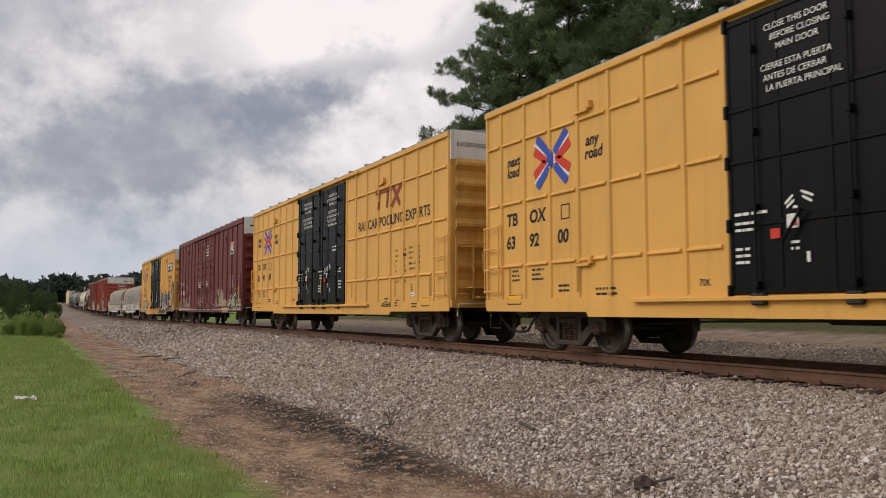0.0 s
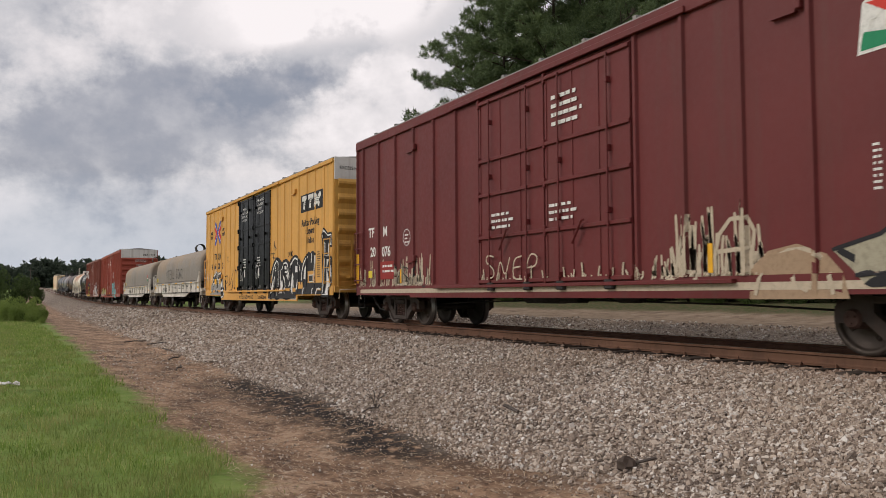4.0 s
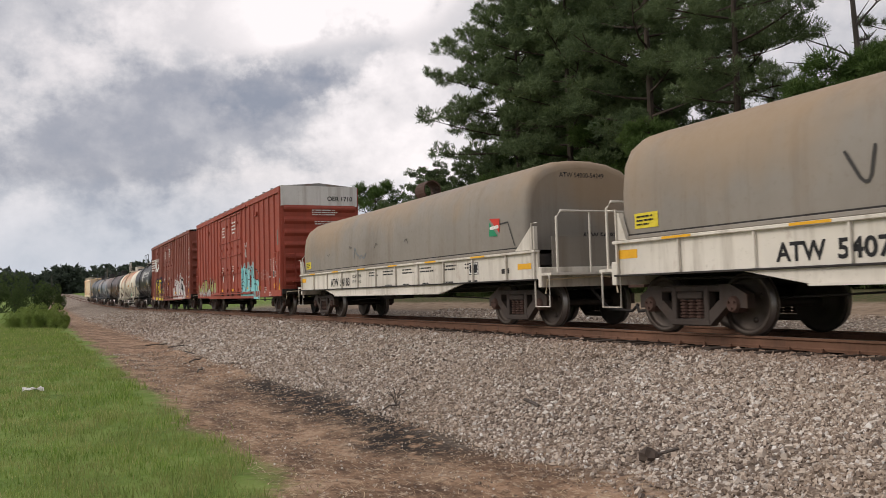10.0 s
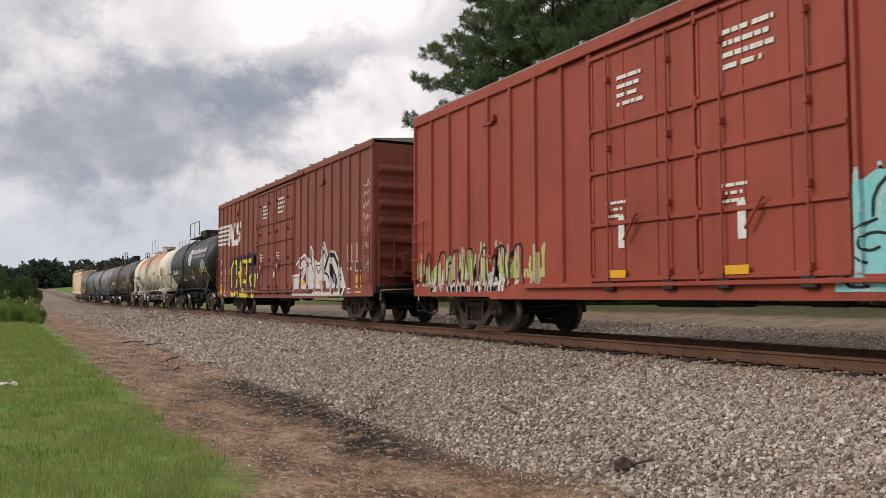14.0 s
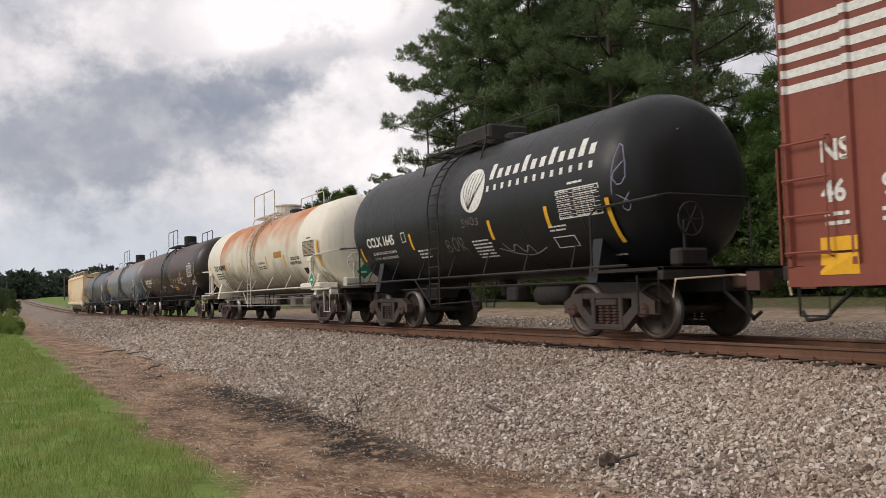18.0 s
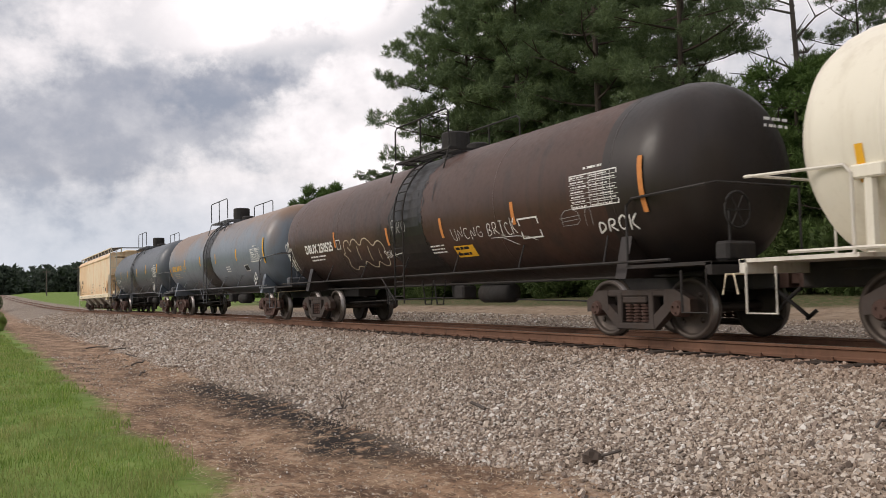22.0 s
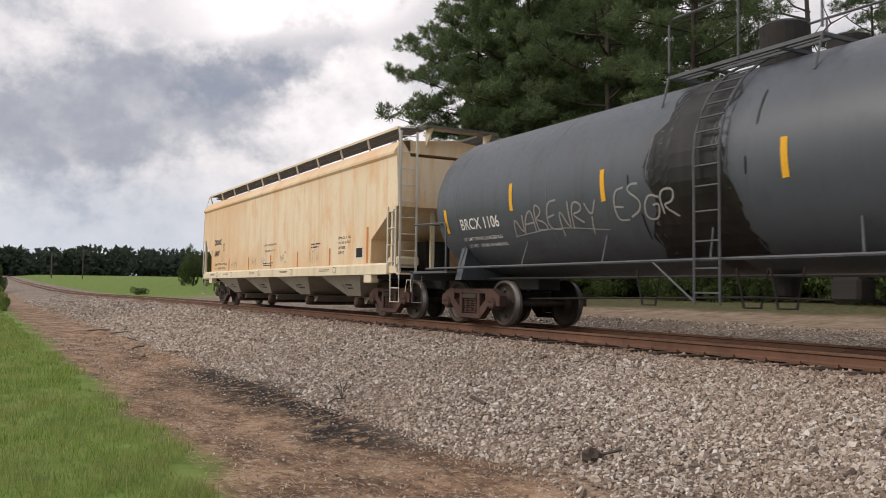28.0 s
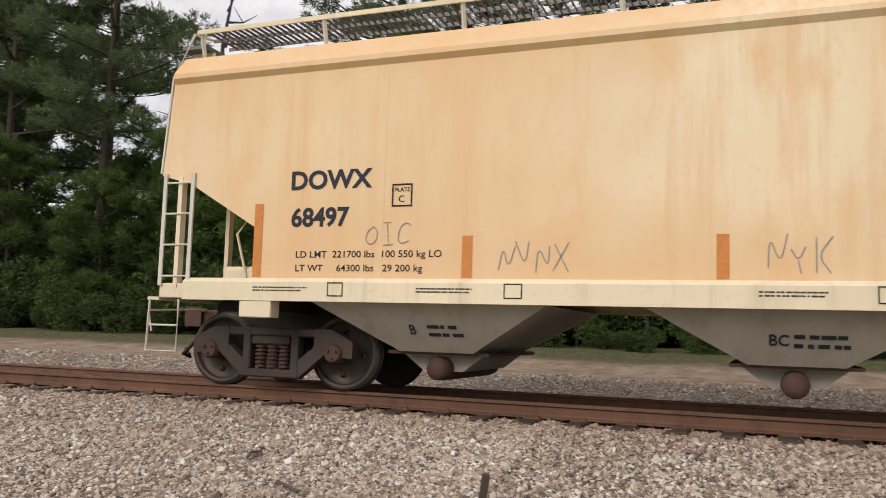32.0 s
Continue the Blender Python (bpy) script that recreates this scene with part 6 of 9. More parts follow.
    scrawl(car, "SNEP", (-d1 + 0.3, 1.05), 0.5, 0.45, 0.03, SPRAYBONE, dr, 0.05, 24)
    strokes(car, [[(u0 + 0.3, 0.86), (h - 0.3, 0.86)]], 0.1, SPRAYBONE, side_map(hw=HW + 0.028), 0.004, "faded_sill_band")
    en = end_map(-h - 0.055)
    letters(car, "TFM 20076", (-0.3, 4.5), 0.2, BLACK, en, 1.0, "end_lettering")
    small_print(car, (-1.3, 4.6), 0.8, 1, 0.08, BLACK, en, 68, "end_lettering")
    for k in range(2):
        small_print(car, (-0.6, 3.95 - k * 0.5), 1.1, 2, 0.05, WHITE, end_map(-h - 0.13), 69 + k, "end_lettering")
    return car


def red_boxcar():
    car, wall, dr, h, (d0, d1) = boxcar("boxcar", 113.45, 131.75, (115.82, 129.8), "oxide red boxcar with a turquoise graffiti piece", RED, RED, RED, (120.2, 124.95), 0.84, False, 0.055, crest=0.10)
    u0, v0 = -h, -d0
    sky = [(2.14, 0.80), (2.19, 1.65), (2.36, 1.98), (2.68, 2.16), (3.10, 2.09), (3.49, 1.96), (3.77, 2.10), (4.05, 1.87), (4.31, 2.11), (4.57, 1.99), (4.73, 1.63), (4.90, 1.51), (5.64, 1.47), (5.66, 0.67), (4.64, 0.66), (4.64, 0.80)]
    fill(car, sky, CYAN, wall, 0.005)
    drips(car, sky[1][0] - 0.1, sky[9][0], 1.7, 2.32, 110, 0.06, SPRAYICE, wall, 127, 0.0045)
    drips(car, sky[1][0] - 0.15, sky[1][0] + 0.3, 0.9, 2.2, 24, 0.05, SPRAYICE, wall, 131, 0.0045)
    tl = [[(2.62, 1.63), (2.64, 1.91), (2.89, 2.14), (3.23, 2.01), (3.31, 1.68), (2.79, 1.64), (3.19, 1.28), (3.27, 0.86)], [(3.29, 0.86), (3.49, 1.91), (3.81, 2.07), (4.06, 1.87), (3.99, 1.52), (4.09, 0.85)], [(3.54, 1.54), (3.99, 1.52)], [(4.22, 0.85), (4.22, 1.66), (4.17, 2.05), (4.40, 2.05), (4.51, 1.59), (4.73, 1.63)], [(4.59, 0.85), (4.65, 1.32), (5.21, 1.30), (5.31, 0.85), (5.61, 0.67)], [(4.74, 2.00), (4.85, 1.63), (4.88, 1.48), (5.62, 1.48), (5.66, 0.67)], [(4.92, 1.96), (5.29, 1.87), (5.48, 1.73), (5.53, 1.52)], [(2.14, 1.65), (2.41, 1.62), (2.36, 1.08), (2.25, 0.86), (2.58, 0.86)]]
    strokes(car, [[(a + 0.07, b - 0.03) for a, b in g] for g in tl], 0.05, SPRAYICE, wall, 0.0065, "spray_highlight", soft=1)
    strokes(car, tl, 0.045, BLACK, wall, 0.009, "spray_outline", soft=1)
    strokes(car, [[(2.70, 1.30), (2.58, 1.25), (2.45, 1.30), (2.49, 1.44), (2.70, 1.47), (2.89, 1.38), (2.87, 1.18), (2.58, 1.08), (2.32, 1.25), (2.36, 1.51), (2.68, 1.61)]], 0.035, BLACK, wall, 0.009, "spray_outline", soft=2)
    for u, v in ((0.75, 1.02), (3.05, 1.04)):
        patch(car, (v0 + u, v), 0.4, 0.16, AMBER, wall, "amber_placard", lift=0.012)
    scrawl(car, "ABER", (5.85, 1.46), 0.32, 0.36, 0.04, ink("faint_pink_spray", (0.42, 0.22, 0.19)), wall, 0.006, 32)
    drips(car, u0 + 0.15, u0 + 5.2, 0.98, 1.9, 60, 0.08, SPRAYBONE, wall, 126)
    drips(car, u0 + 0.2, u0 + 5.4, 1.1, 1.75, 60, 0.07, SPRAYLIME, wall, 132, 0.007)
    drips(car, u0 + 0.9, u0 + 4.0, 0.85, 1.35, 50, 0.09, SPRAYPALE, wall, 133, 0.008)
    strokes(car, [[(u0 + 0.5 + 0.62 * k, 0.95), (u0 + 0.62 + 0.62 * k, 1.72), (u0 + 0.95 + 0.62 * k, 1.75), (u0 + 0.9 + 0.62 * k, 1.3), (u0 + 1.02 + 0.62 * k, 0.9)] for k in range(7)], 0.045, CHARCOAL, wall, 0.010, "spray_outline", soft=1)
    scrawl(car, "TIBY", (v0 + 0.55, 2.55), 0.1, 0.6, 0.03, WHITE, wall, 0.006, 34)
    small_print(car, (7.21, 2.22), 0.12, 7, 0.04, WHITE, wall, 70)
    small_print(car, (7.52, 2.22), 0.12, 7, 0.04, WHITE, wall, 71)
    small_print(car, (7.87, 2.22), 0.2, 6, 0.045, WHITE, wall, 72)
    small_print(car, (8.25, 2.24), 0.16, 6, 0.045, WHITE, wall, 73)
    patch(car, (7.87, 1.49), 0.47, 0.3, BLACK, wall, "inspection_stencil")
    outline(car, (7.87, 1.49), 0.47, 0.3, 0.03, WHITE, wall)
    strokes(car, [[(7.39, 1.68), (7.39, 1.27)], [(7.28, 1.54), (7.52, 1.54)]], 0.035, WHITE, wall, 0.006, "sprayed_cross")
    patch(car, (7.95, 1.08), 0.4, 0.2, AMBER, wall, "amber_placard")
    patch(car, (8.68, 1.0), 0.36, 0.24, AMBER, wall, "amber_placard")
    patch(car, (8.68, 1.26), 0.36, 0.18, SPRAYGREY, wall, "bare_steel_patch")
    patch(car, (7.3, 1.02), 0.2, 0.1, WHITE, wall, "small_placard")
    small_print(car, (6.5, 1.1), 0.3, 3, 0.05, WHITE, wall, 74)
    small_print(car, (7.3, 0.88), 0.35, 2, 0.05, WHITE, wall, 75)
    patch(car, (8.58, 2.75), 0.08, 0.6, INKTEAL, wall, "teal_streak")
    small_print(car, (-d1 + 0.7, 4.15), 0.7, 4, 0.08, WHITE, dr, 76, "door_notice")
    small_print(car, (-d1 + 2.9, 4.25), 0.9, 4, 0.09, WHITE, dr, 77, "door_notice")
    for a in (0.4, 2.8):
        small_print(car, (-d1 + a, 2.2), 0.5, 3, 0.06, WHITE, dr, 78, "door_notice")
        patch(car, (-d1 + a + 0.3, 1.5), 0.14, 0.5, WHITE, dr, "door_plate", lift=0.01)
        patch(car, (-d1 + a + 0.1, 1.04), 0.4, 0.12, AMBER, dr, "amber_placard", lift=0.045)
    en = end_map(-h - 0.055)
    letters(car, "OER 1710", (0.3, 4.45), 0.18, BLACK, en, 1.0, "end_lettering")
    for k in range(5):
        small_print(car, (-0.35 + 0.1 * (k % 2), 4.05 - k * 0.45), 1.2, 3 if k in (0, 4) else 2, 0.05, WHITE, end_map(-h - 0.13), 80 + k, "end_lettering")
    return car


def brown_boxcar():
    car, wall, dr, h, (d0, d1) = boxcar("boxcar", 134.3, 152.85, (136.85, 150.8), "brown boxcar with yellow and white graffiti pieces", BROWN, BROWN, BROWN, (141.3, 145.95), 0.75, False, 0.05, cap=False, crest=0.06)
    u0, v0 = -h, -d0
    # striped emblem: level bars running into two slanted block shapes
    for k in range(5):
        z = 3.84 - k * 0.19
        fill(car, [(-9.22, z), (-9.22, z + 0.10), (-7.12 - k * 0.07, z + 0.08), (-7.18 - k * 0.07, z - 0.03)], WHITE, wall, 0.006, "emblem_stroke")
    fill(car, [(-7.42, 2.98), (-7.12, 3.92), (-6.72, 3.92), (-6.52, 3.42), (-6.38, 3.92), (-6.02, 3.92), (-6.32, 2.94), (-6.72, 2.94), (-6.90, 3.46), (-7.06, 2.97)], WHITE, wall, 0.007, "emblem_stroke")
    strokes(car, [[(-5.10, 3.78), (-5.78, 3.78), (-5.82, 3.52), (-5.30, 3.42), (-5.38, 3.06), (-6.15, 3.06)]], 0.25, WHITE, wall, 0.007, "emblem_stroke", soft=1)
    for t, u, v in (("NS", -8.78, 2.2), ("46", -8.78, 1.73), ("92", -8.04, 1.73), ("17", -7.21, 1.73)):
        letters(car, t, (u, v), 0.245, WHITE, wall, 0.92, "car_number", fat=0.03)
    small_print(car, (-8.75, 1.56), 0.4, 2, 0.06, WHITE, wall, 90)
    small_print(car, (-8.05, 1.56), 0.45, 2, 0.06, WHITE, wall, 93)
    patch(car, (-8.83, 0.89), 0.5, 0.24, AMBER, wall, "amber_placard")
    patch(car, (-8.83, 1.16), 0.5, 0.16, AMBER, wall, "amber_placard")
    small_print(car, (-8.0, 1.2), 0.35, 5, 0.06, WHITE, wall, 91)
    word = [[(-5.83, 1.66), (-5.80, 2.24), (-6.38, 2.21), (-6.70, 1.98), (-6.64, 0.82), (-5.94, 0.86), (-5.73, 1.51)], [(-5.56, 0.81), (-5.12, 2.20), (-5.01, 1.09)], [(-5.43, 1.41), (-5.04, 1.41)], [(-4.16, 1.65), (-4.10, 2.21), (-4.69, 2.18), (-4.89, 1.94), (-4.73, 1.41), (-4.17, 1.35)], [(-4.76, 1.36), (-4.81, 1.03), (-3.89, 1.01), (-3.90, 0.80), (-5.18, 0.82)], [(-3.92, 0.96), (-3.83, 2.18), (-3.25, 2.21), (-3.25, 1.67), (-3.62, 1.48), (-3.08, 0.86)], [(-2.87, 1.60), (-2.75, 1.59), (-2.80, 1.10), (-2.94, 0.98)], [(-3.27, 0.79), (-2.85, 0.79)]]
    fill(car, [(-6.95, 0.80), (-6.9, 2.3), (-6.2, 2.45), (-5.6, 2.35), (-5.2, 2.5), (-4.6, 2.35), (-3.9, 2.5), (-3.0, 2.5), (-2.6, 2.2), (-2.3, 1.7), (-2.35, 0.8)], NAVYSPRAY, wall, 0.005)
    drips(car, -6.9, -2.4, 2.0, 2.55, 110, 0.12, NAVYSPRAY, wall, 128)
    fat_lines(car, word, 0.17, ((0.07, BLACK), (0.0, SPRAYYEL)), wall, 0.008, 0)
    strokes(car, [[(-6.3, 1.0), (-6.3, 1.7)], [(-4.5, 1.6), (-4.4, 1.95)], [(-3.5, 1.75), (-3.4, 2.0)], [(-4.5, 1.0), (-4.3, 1.25)]], 0.12, INKRED, wall, 0.0065, "spray_highlight")
    shape = [(2.25, 0.78), (2.27, 1.43), (2.84, 1.44), (3.06, 1.70), (2.59, 1.82), (3.41, 2.10), (4.16, 1.82), (4.06, 2.35), (4.64, 1.78), (5.00, 1.75), (5.35, 2.39), (5.70, 1.93), (5.94, 2.10), (6.29, 2.03),
             (6.69, 1.73), (7.16, 1.02), (6.91, 0.78)]
    strokes(car, [shape], 0.12, WHITE, wall, 0.005, "spray_halo")
    fill(car, shape, SPRAYPALE, wall, 0.006)
    strokes(car, [[(u, v - 0.04) for u, v in shape[1:12]]], 0.03, SPRAYWINE, wall, 0.008, "spray_outline")
    strokes(car, [[(5.38, 1.55), (5.79, 2.0), (6.23, 1.99), (6.56, 1.70), (7.03, 1.02), (6.80, 0.83)]], 0.14, BLACK, wall, 0.009, "spray_outline")
    fill(car, [(5.92, 1.78), (6.08, 1.73), (6.60, 1.19), (6.44, 0.96), (6.19, 1.13), (5.91, 1.62)], BLACK, wall, 0.009)
    fill(car, [(6.18, 1.42), (6.28, 1.40), (6.50, 1.17), (6.42, 1.06), (6.25, 1.16)], SPRAYGREY, wall, 0.011)
    strokes(car, [[(5.38, 1.49), (5.73, 1.41), (5.86, 1.19), (5.88, 0.98), (6.24, 0.84)]], 0.08, BLACK, wall, 0.009, "spray_outline", soft=1)
    strokes(car, [[(2.64, 1.78), (3.38, 2.0), (3.90, 1.80), (3.56, 1.55), (3.35, 1.30), (3.88, 1.03), (3.95, 0.84)], [(3.01, 1.58), (3.32, 1.69), (3.16, 1.44), (2.89, 1.26), (2.34, 1.07)],
                  [(4.10, 2.25), (4.21, 1.69), (4.42, 1.49), (4.22, 0.82)], [(4.60, 1.72), (4.83, 1.47), (5.08, 1.64), (5.36, 2.16), (5.61, 1.82)], [(2.3, 0.95), (3.1, 1.0), (3.0, 1.2)]], 0.055, SPRAYWINE, wall, 0.008, "spray_line")
    fill(car, [(5.25, 1.22), (5.51, 1.24), (5.60, 0.99), (5.42, 0.91)], SPRAYWINE, wall, 0.008)
    fill(car, [(3.3, 1.3), (3.55, 1.5), (3.75, 1.45), (3.6, 1.2)], SPRAYWINE, wall, 0.008)
    patch(car, (v0 + 0.8, 1.12), 0.45, 0.13, AMBER, wall, "amber_placard", lift=0.014)
    patch(car, (v0 + 2.6, 1.12), 0.45, 0.13, AMBER, wall, "amber_placard", lift=0.014)
    for u, w, n in ((7.33, 0.1, 92), (7.62, 0.14, 93), (8.0, 0.2, 94), (8.38, 0.12, 95)):
        small_print(car, (u, 2.2), w, 7 if n < 94 else 6, 0.045, WHITE, wall, n)
    small_print(car, (7.35, 1.5), 0.38, 1, 0.12, WHITE, wall, 96)
    patch(car, (7.98, 1.45), 0.48, 0.3, BLACK, wall, "inspection_stencil")
    outline(car, (7.98, 1.45), 0.48, 0.3, 0.03, WHITE, wall)
    for z, t in ((0.86, 0.2), (1.14, 0.2)):
        patch(car, (7.98, z), 0.46, t, AMBER, wall, "amber_placard")
    small_print(car, (7.38, 0.95), 0.35, 2, 0.06, WHITE, wall, 97)
    rg = random.Random(5)
    for k in range(4):
        strokes(car, [[(8.52 + 0.06 * q, 3.95 - k * 0.3 - rg.uniform(0, 0.22)) for q in range(9)]], 0.022, WHITE, wall, 0.006, "spray_line")
    for k in range(3):
        strokes(car, [[(8.6 + 0.05 * q, 2.75 - k * 0.5 - rg.uniform(0, 0.35)) for q in range(8)]], 0.016, SPRAYPINK, wall, 0.006, "spray_line")
    small_print(car, (-d1 + 0.9, 4.1), 0.7, 4, 0.08, WHITE, dr, 98, "door_notice")
    small_print(car, (-d1 + 2.9, 4.2), 0.9, 4, 0.09, WHITE, dr, 99, "door_notice")
    for a in (0.5, 2.7):
        small_print(car, (-d1 + a, 2.3), 0.5, 3, 0.06, WHITE, dr, 100, "door_notice")
        patch(car, (-d1 + a + 0.1, 1.8), 0.16, 0.12, AMBER, dr, "amber_placard", lift=0.045)
        patch(car, (-d1 + a - 0.2, 1.45), 0.16, 0.2, WHITE, dr, "door_plate", lift=0.045)
    return car


yellow_boxcar(-3.65, 15.03, (-1.2, 12.85), (3.3, 8.3), "639200")
yellow_boxcar(16.77, 35.45, (19.15, 33.1), (23.72, 28.62), "639189")
maroon_boxcar()
graffiti_boxcar()
red_boxcar()
brown_boxcar()


# ---- covered coil cars ----
def coil_car(y0, y1, trucks, number, word, emblem):
    car = start_car("coil_car", y0, y1, "covered coil car, grey hood over a dirty white sill", "freight car")
    h, mid = (y1 - y0) / 2, (y0 + y1) / 2
    hw = 1.52
    ta, tb = trucks[0] - mid, trucks[1] - mid
    # deck girder with deep belly between the trucks
    for s in (-1, 1):
        poly = [(-h, 1.44), (-h, 0.92), (ta + 1.5, 0.92), (ta + 2.6, 0.72), (tb - 2.6, 0.72), (tb - 1.5, 0.92), (h, 0.92), (h, 1.44)]
        girder = part("side_girder", prism(bmesh.new(), poly, "x", s * (hw - 0.05), s * hw), SILLWHITE, car, "dirty white girder with upright stakes")
        part("girder_flange", box(bmesh.new(), *sorted((s * (hw - 0.06), s * (hw + 0.07))), -h, h, 1.44, 1.49, 0.008), SILLWHITE, girder)
        part("lower_flange", box(bmesh.new(), *sorted((s * (hw - 0.06), s * (hw + 0.06))), ta + 2.6, tb - 2.6, 0.70, 0.735), SILLWHITE, girder)
        for k in range(12):
            y = h - 0.08 - 1.43 * k if k < 11 else -h + 0.08
            part("stake", box(bmesh.new(), *sorted((s * hw, s * (hw + 0.05))), y - 0.02, y + 0.02, 0.945, 1.44, 0.006), SILLWHITE, girder)
        part("middle_flange", box(bmesh.new(), *sorted((s * hw, s * (hw + 0.055))), -h, h, 0.915, 0.945, 0.006), UNDER, girder)
    part("deck", box(bmesh.new(), -hw + 0.06, hw - 0.06, -h + 0.05, h - 0.05, 1.2, 1.42), UNDER, car)
    # hood: upright sides that bend over into a round top, dished ends
    prof = [(1.45, 1.52), (1.46, 1.70), (1.455, 2.30), (1.40, 2.72), (1.26, 2.99), (1.0, 3.19), (0.62, 3.31), (0.2, 3.36)]
    prof = prof + [(-a, b) for a, b in prof[::-1]]
    c0, c1 = -h + 0.5, h - 0.06
    bm = bmesh.new()
    secs = [(c0, 0.90), (c0 + 0.03, 0.95), (c0 + 0.10, 0.985), (c0 + 0.28, 1.0)] + [(c0 + 0.28 + (c1 - c0 - 0.56) * k / 14, 1.0) for k in range(1, 14)] + \
           [(c1 - 0.28, 1.0), (c1 - 0.10, 0.985), (c1 - 0.03, 0.95), (c1, 0.90)]
    rings = [[bm.verts.new((x * f, y, 1.52 + (z - 1.52) * f)) for x, z in prof] for y, f in secs]
    for A, C in zip(rings, rings[1:]):
        for i in range(len(prof) - 1):
            bm.faces.new((A[i], A[i + 1], C[i + 1], C[i]))
    bm.faces.new(rings[0])
    bm.faces.new(rings[-1])
    bmesh.ops.recalc_face_normals(bm, faces=bm.faces[:])
    for f in bm.faces:
        f.smooth = len(f.verts) == 4
    hood = part("hood", bm, COVER, car, "grey-brown weathered steel hood")
    for s in (-1, 1):
        part("hood_rail", box(bmesh.new(), *sorted((s * 1.43, s * 1.50)), c0, c1, 1.50, 1.56, 0.01), COVER, hood)
        part("hood_seal", box(bmesh.new(), *sorted((s * 1.44, s * 1.475)), c0, c1, 1.56, 1.585), UNDER, hood)
    # lifting loops on the crown
    bm = bmesh.new()
    rim = [(q, r) for q, r in ((-0.08, 0.27), (0.52, 0.27), (0.52, 0.243), (-0.08, 0.243))]
    ring = [[bm.verts.new((r * math.cos(math.pi * k / 9), q, 3.62 + r * math.sin(math.pi * k / 9))) for q, r in rim] for k in range(18)]
    for k in range(18):
        for q in range(4):
            bm.faces.new((ring[k][q], ring[k][(q + 1) % 4], ring[(k + 1) % 18][(q + 1) % 4], ring[(k + 1) % 18][q]))
    bmesh.ops.recalc_face_normals(bm, faces=bm.faces[:])
    part("lifting_loop", bm, TRUCKRUST if emblem else UNDER, hood, "rusty lifting loop")
    wall = side_map(hw=hw)
    hd = side_map(hw=1.462)
    u0 = -h
    letters(car, "ATW", (u0 + 3.28, 1.02), 0.24, BLACK, wall, 0.95, "reporting_mark", fat=0.028)
    letters(car, number, (u0 + 4.17, 1.02), 0.24, BLACK, wall, 1.07, "car_number", fat=0.028)
    rng = random.Random(int(number))
    letters(car, "LD LMT 219700", (u0 + 5.3, 1.24), 0.09, BLACK, wall, 0.9, "stencil")
    letters(car, "LT WT   66300", (u0 + 5.3, 1.08), 0.09, BLACK, wall, 0.9, "stencil")
    for k in range(1, 7):
        small_print(car, (u0 + 5.35 + k * 1.2 + (0.12 if k % 2 else 0), 1.32), 0.8, rng.choice((2, 3)), 0.045, BLACK, wall, 200 + k)
        if k > 1:
            small_print(car, (u0 + 5.5 + k * 1.2, 0.95), 0.5, 1, 0.04, BLACK, wall, 220 + k)
    patch(car, (h - 2.75, 1.1), 0.42, 0.26, BLACK, wall, "inspection_stencil")
    outline(car, (h - 2.73, 1.12), 0.38, 0.22, 0.02, WHITE, wall, lift=0.01)
    patch(car, (h - 1.35, 1.08), 0.3, 0.1, UNDER, wall, "step_slot")
    for k in range(6):
        patch(car, (u0 + 1.2 + k * 2.35, 1.448), 0.62, 0.038, AMBER, side_map(hw=hw + 0.07), "amber_reflector")
    patch(car, (u0 + 0.45, 1.66), 0.55, 0.24, SPRAYYEL, hd, "yellow_plate")
    patch(car, (h - 0.72, 1.14), 0.5, 0.11, AMBER, wall, "amber_reflector")
    patch(car, (u0 + 0.1, 1.2), 0.45, 0.14, AMBER, wall, "amber_reflector")
    small_print(car, (u0 + 0.5, 1.83), 0.42, 3, 0.035, BLACK, side_map(hw=1.468), 231)
    if word == 1:
        scrawl(car, "VTELL", (u0 + 4.3, 1.75), 0.6, 0.55, 0.045, DARKINK, hd, 0.006, 51)
        scrawl(car, "GONZ", (u0 + 7.8, 1.74), 0.58, 0.65, 0.045, DARKINK, hd, 0.006, 52)
    else:
        for k in range(4):
            strokes(car, [[(u0 + 2.8 + k * 2.1 + q * 0.08, 2.0 + rng.random() * 0.2) for q in range(4)]], 0.022, DARKINK, hd, 0.006)
        strokes(car, [[(u0 + 5.3 + q * 0.09, 1.75 + rng.random() * 0.45) for q in range(12)]], 0.03, ink("faint_blue_spray", (0.17, 0.21, 0.25)), hd, 0.006, soft=1)
        fill(car, [(5.86, 2.25), (6.29, 2.22), (6.27, 1.92)], INKRED, hd, 0.006, "emblem_red")
        fill(car, [(5.85, 2.18), (5.83, 1.88), (6.20, 1.86)], INKGREEN, hd, 0.006, "emblem_green")
        strokes(car, [[(5.88, 2.04), (6.24, 2.06)]], 0.07, WHITE, hd, 0.009, "emblem_stroke")
        strokes(car, [[(6.26, 2.1), (6.61, 2.12), (6.86, 1.62)]], 0.03, DARKINK, hd, 0.006)
    en = end_map(-h + 0.5)
    letters(car, "ATW 54000-54249", (-0.62, 2.98), 0.1, BLACK, en, 1.0, "end_lettering")
    letters(car, "ATW " + number, (-0.1, 1.75), 0.12, BLACK, en, 1.0, "end_lettering")
    if word == 1:
        scrawl(car, "YALLE", (-0.55, 2.5), 0.33, 0.4, 0.05, BLACK, en, 0.006, 67)
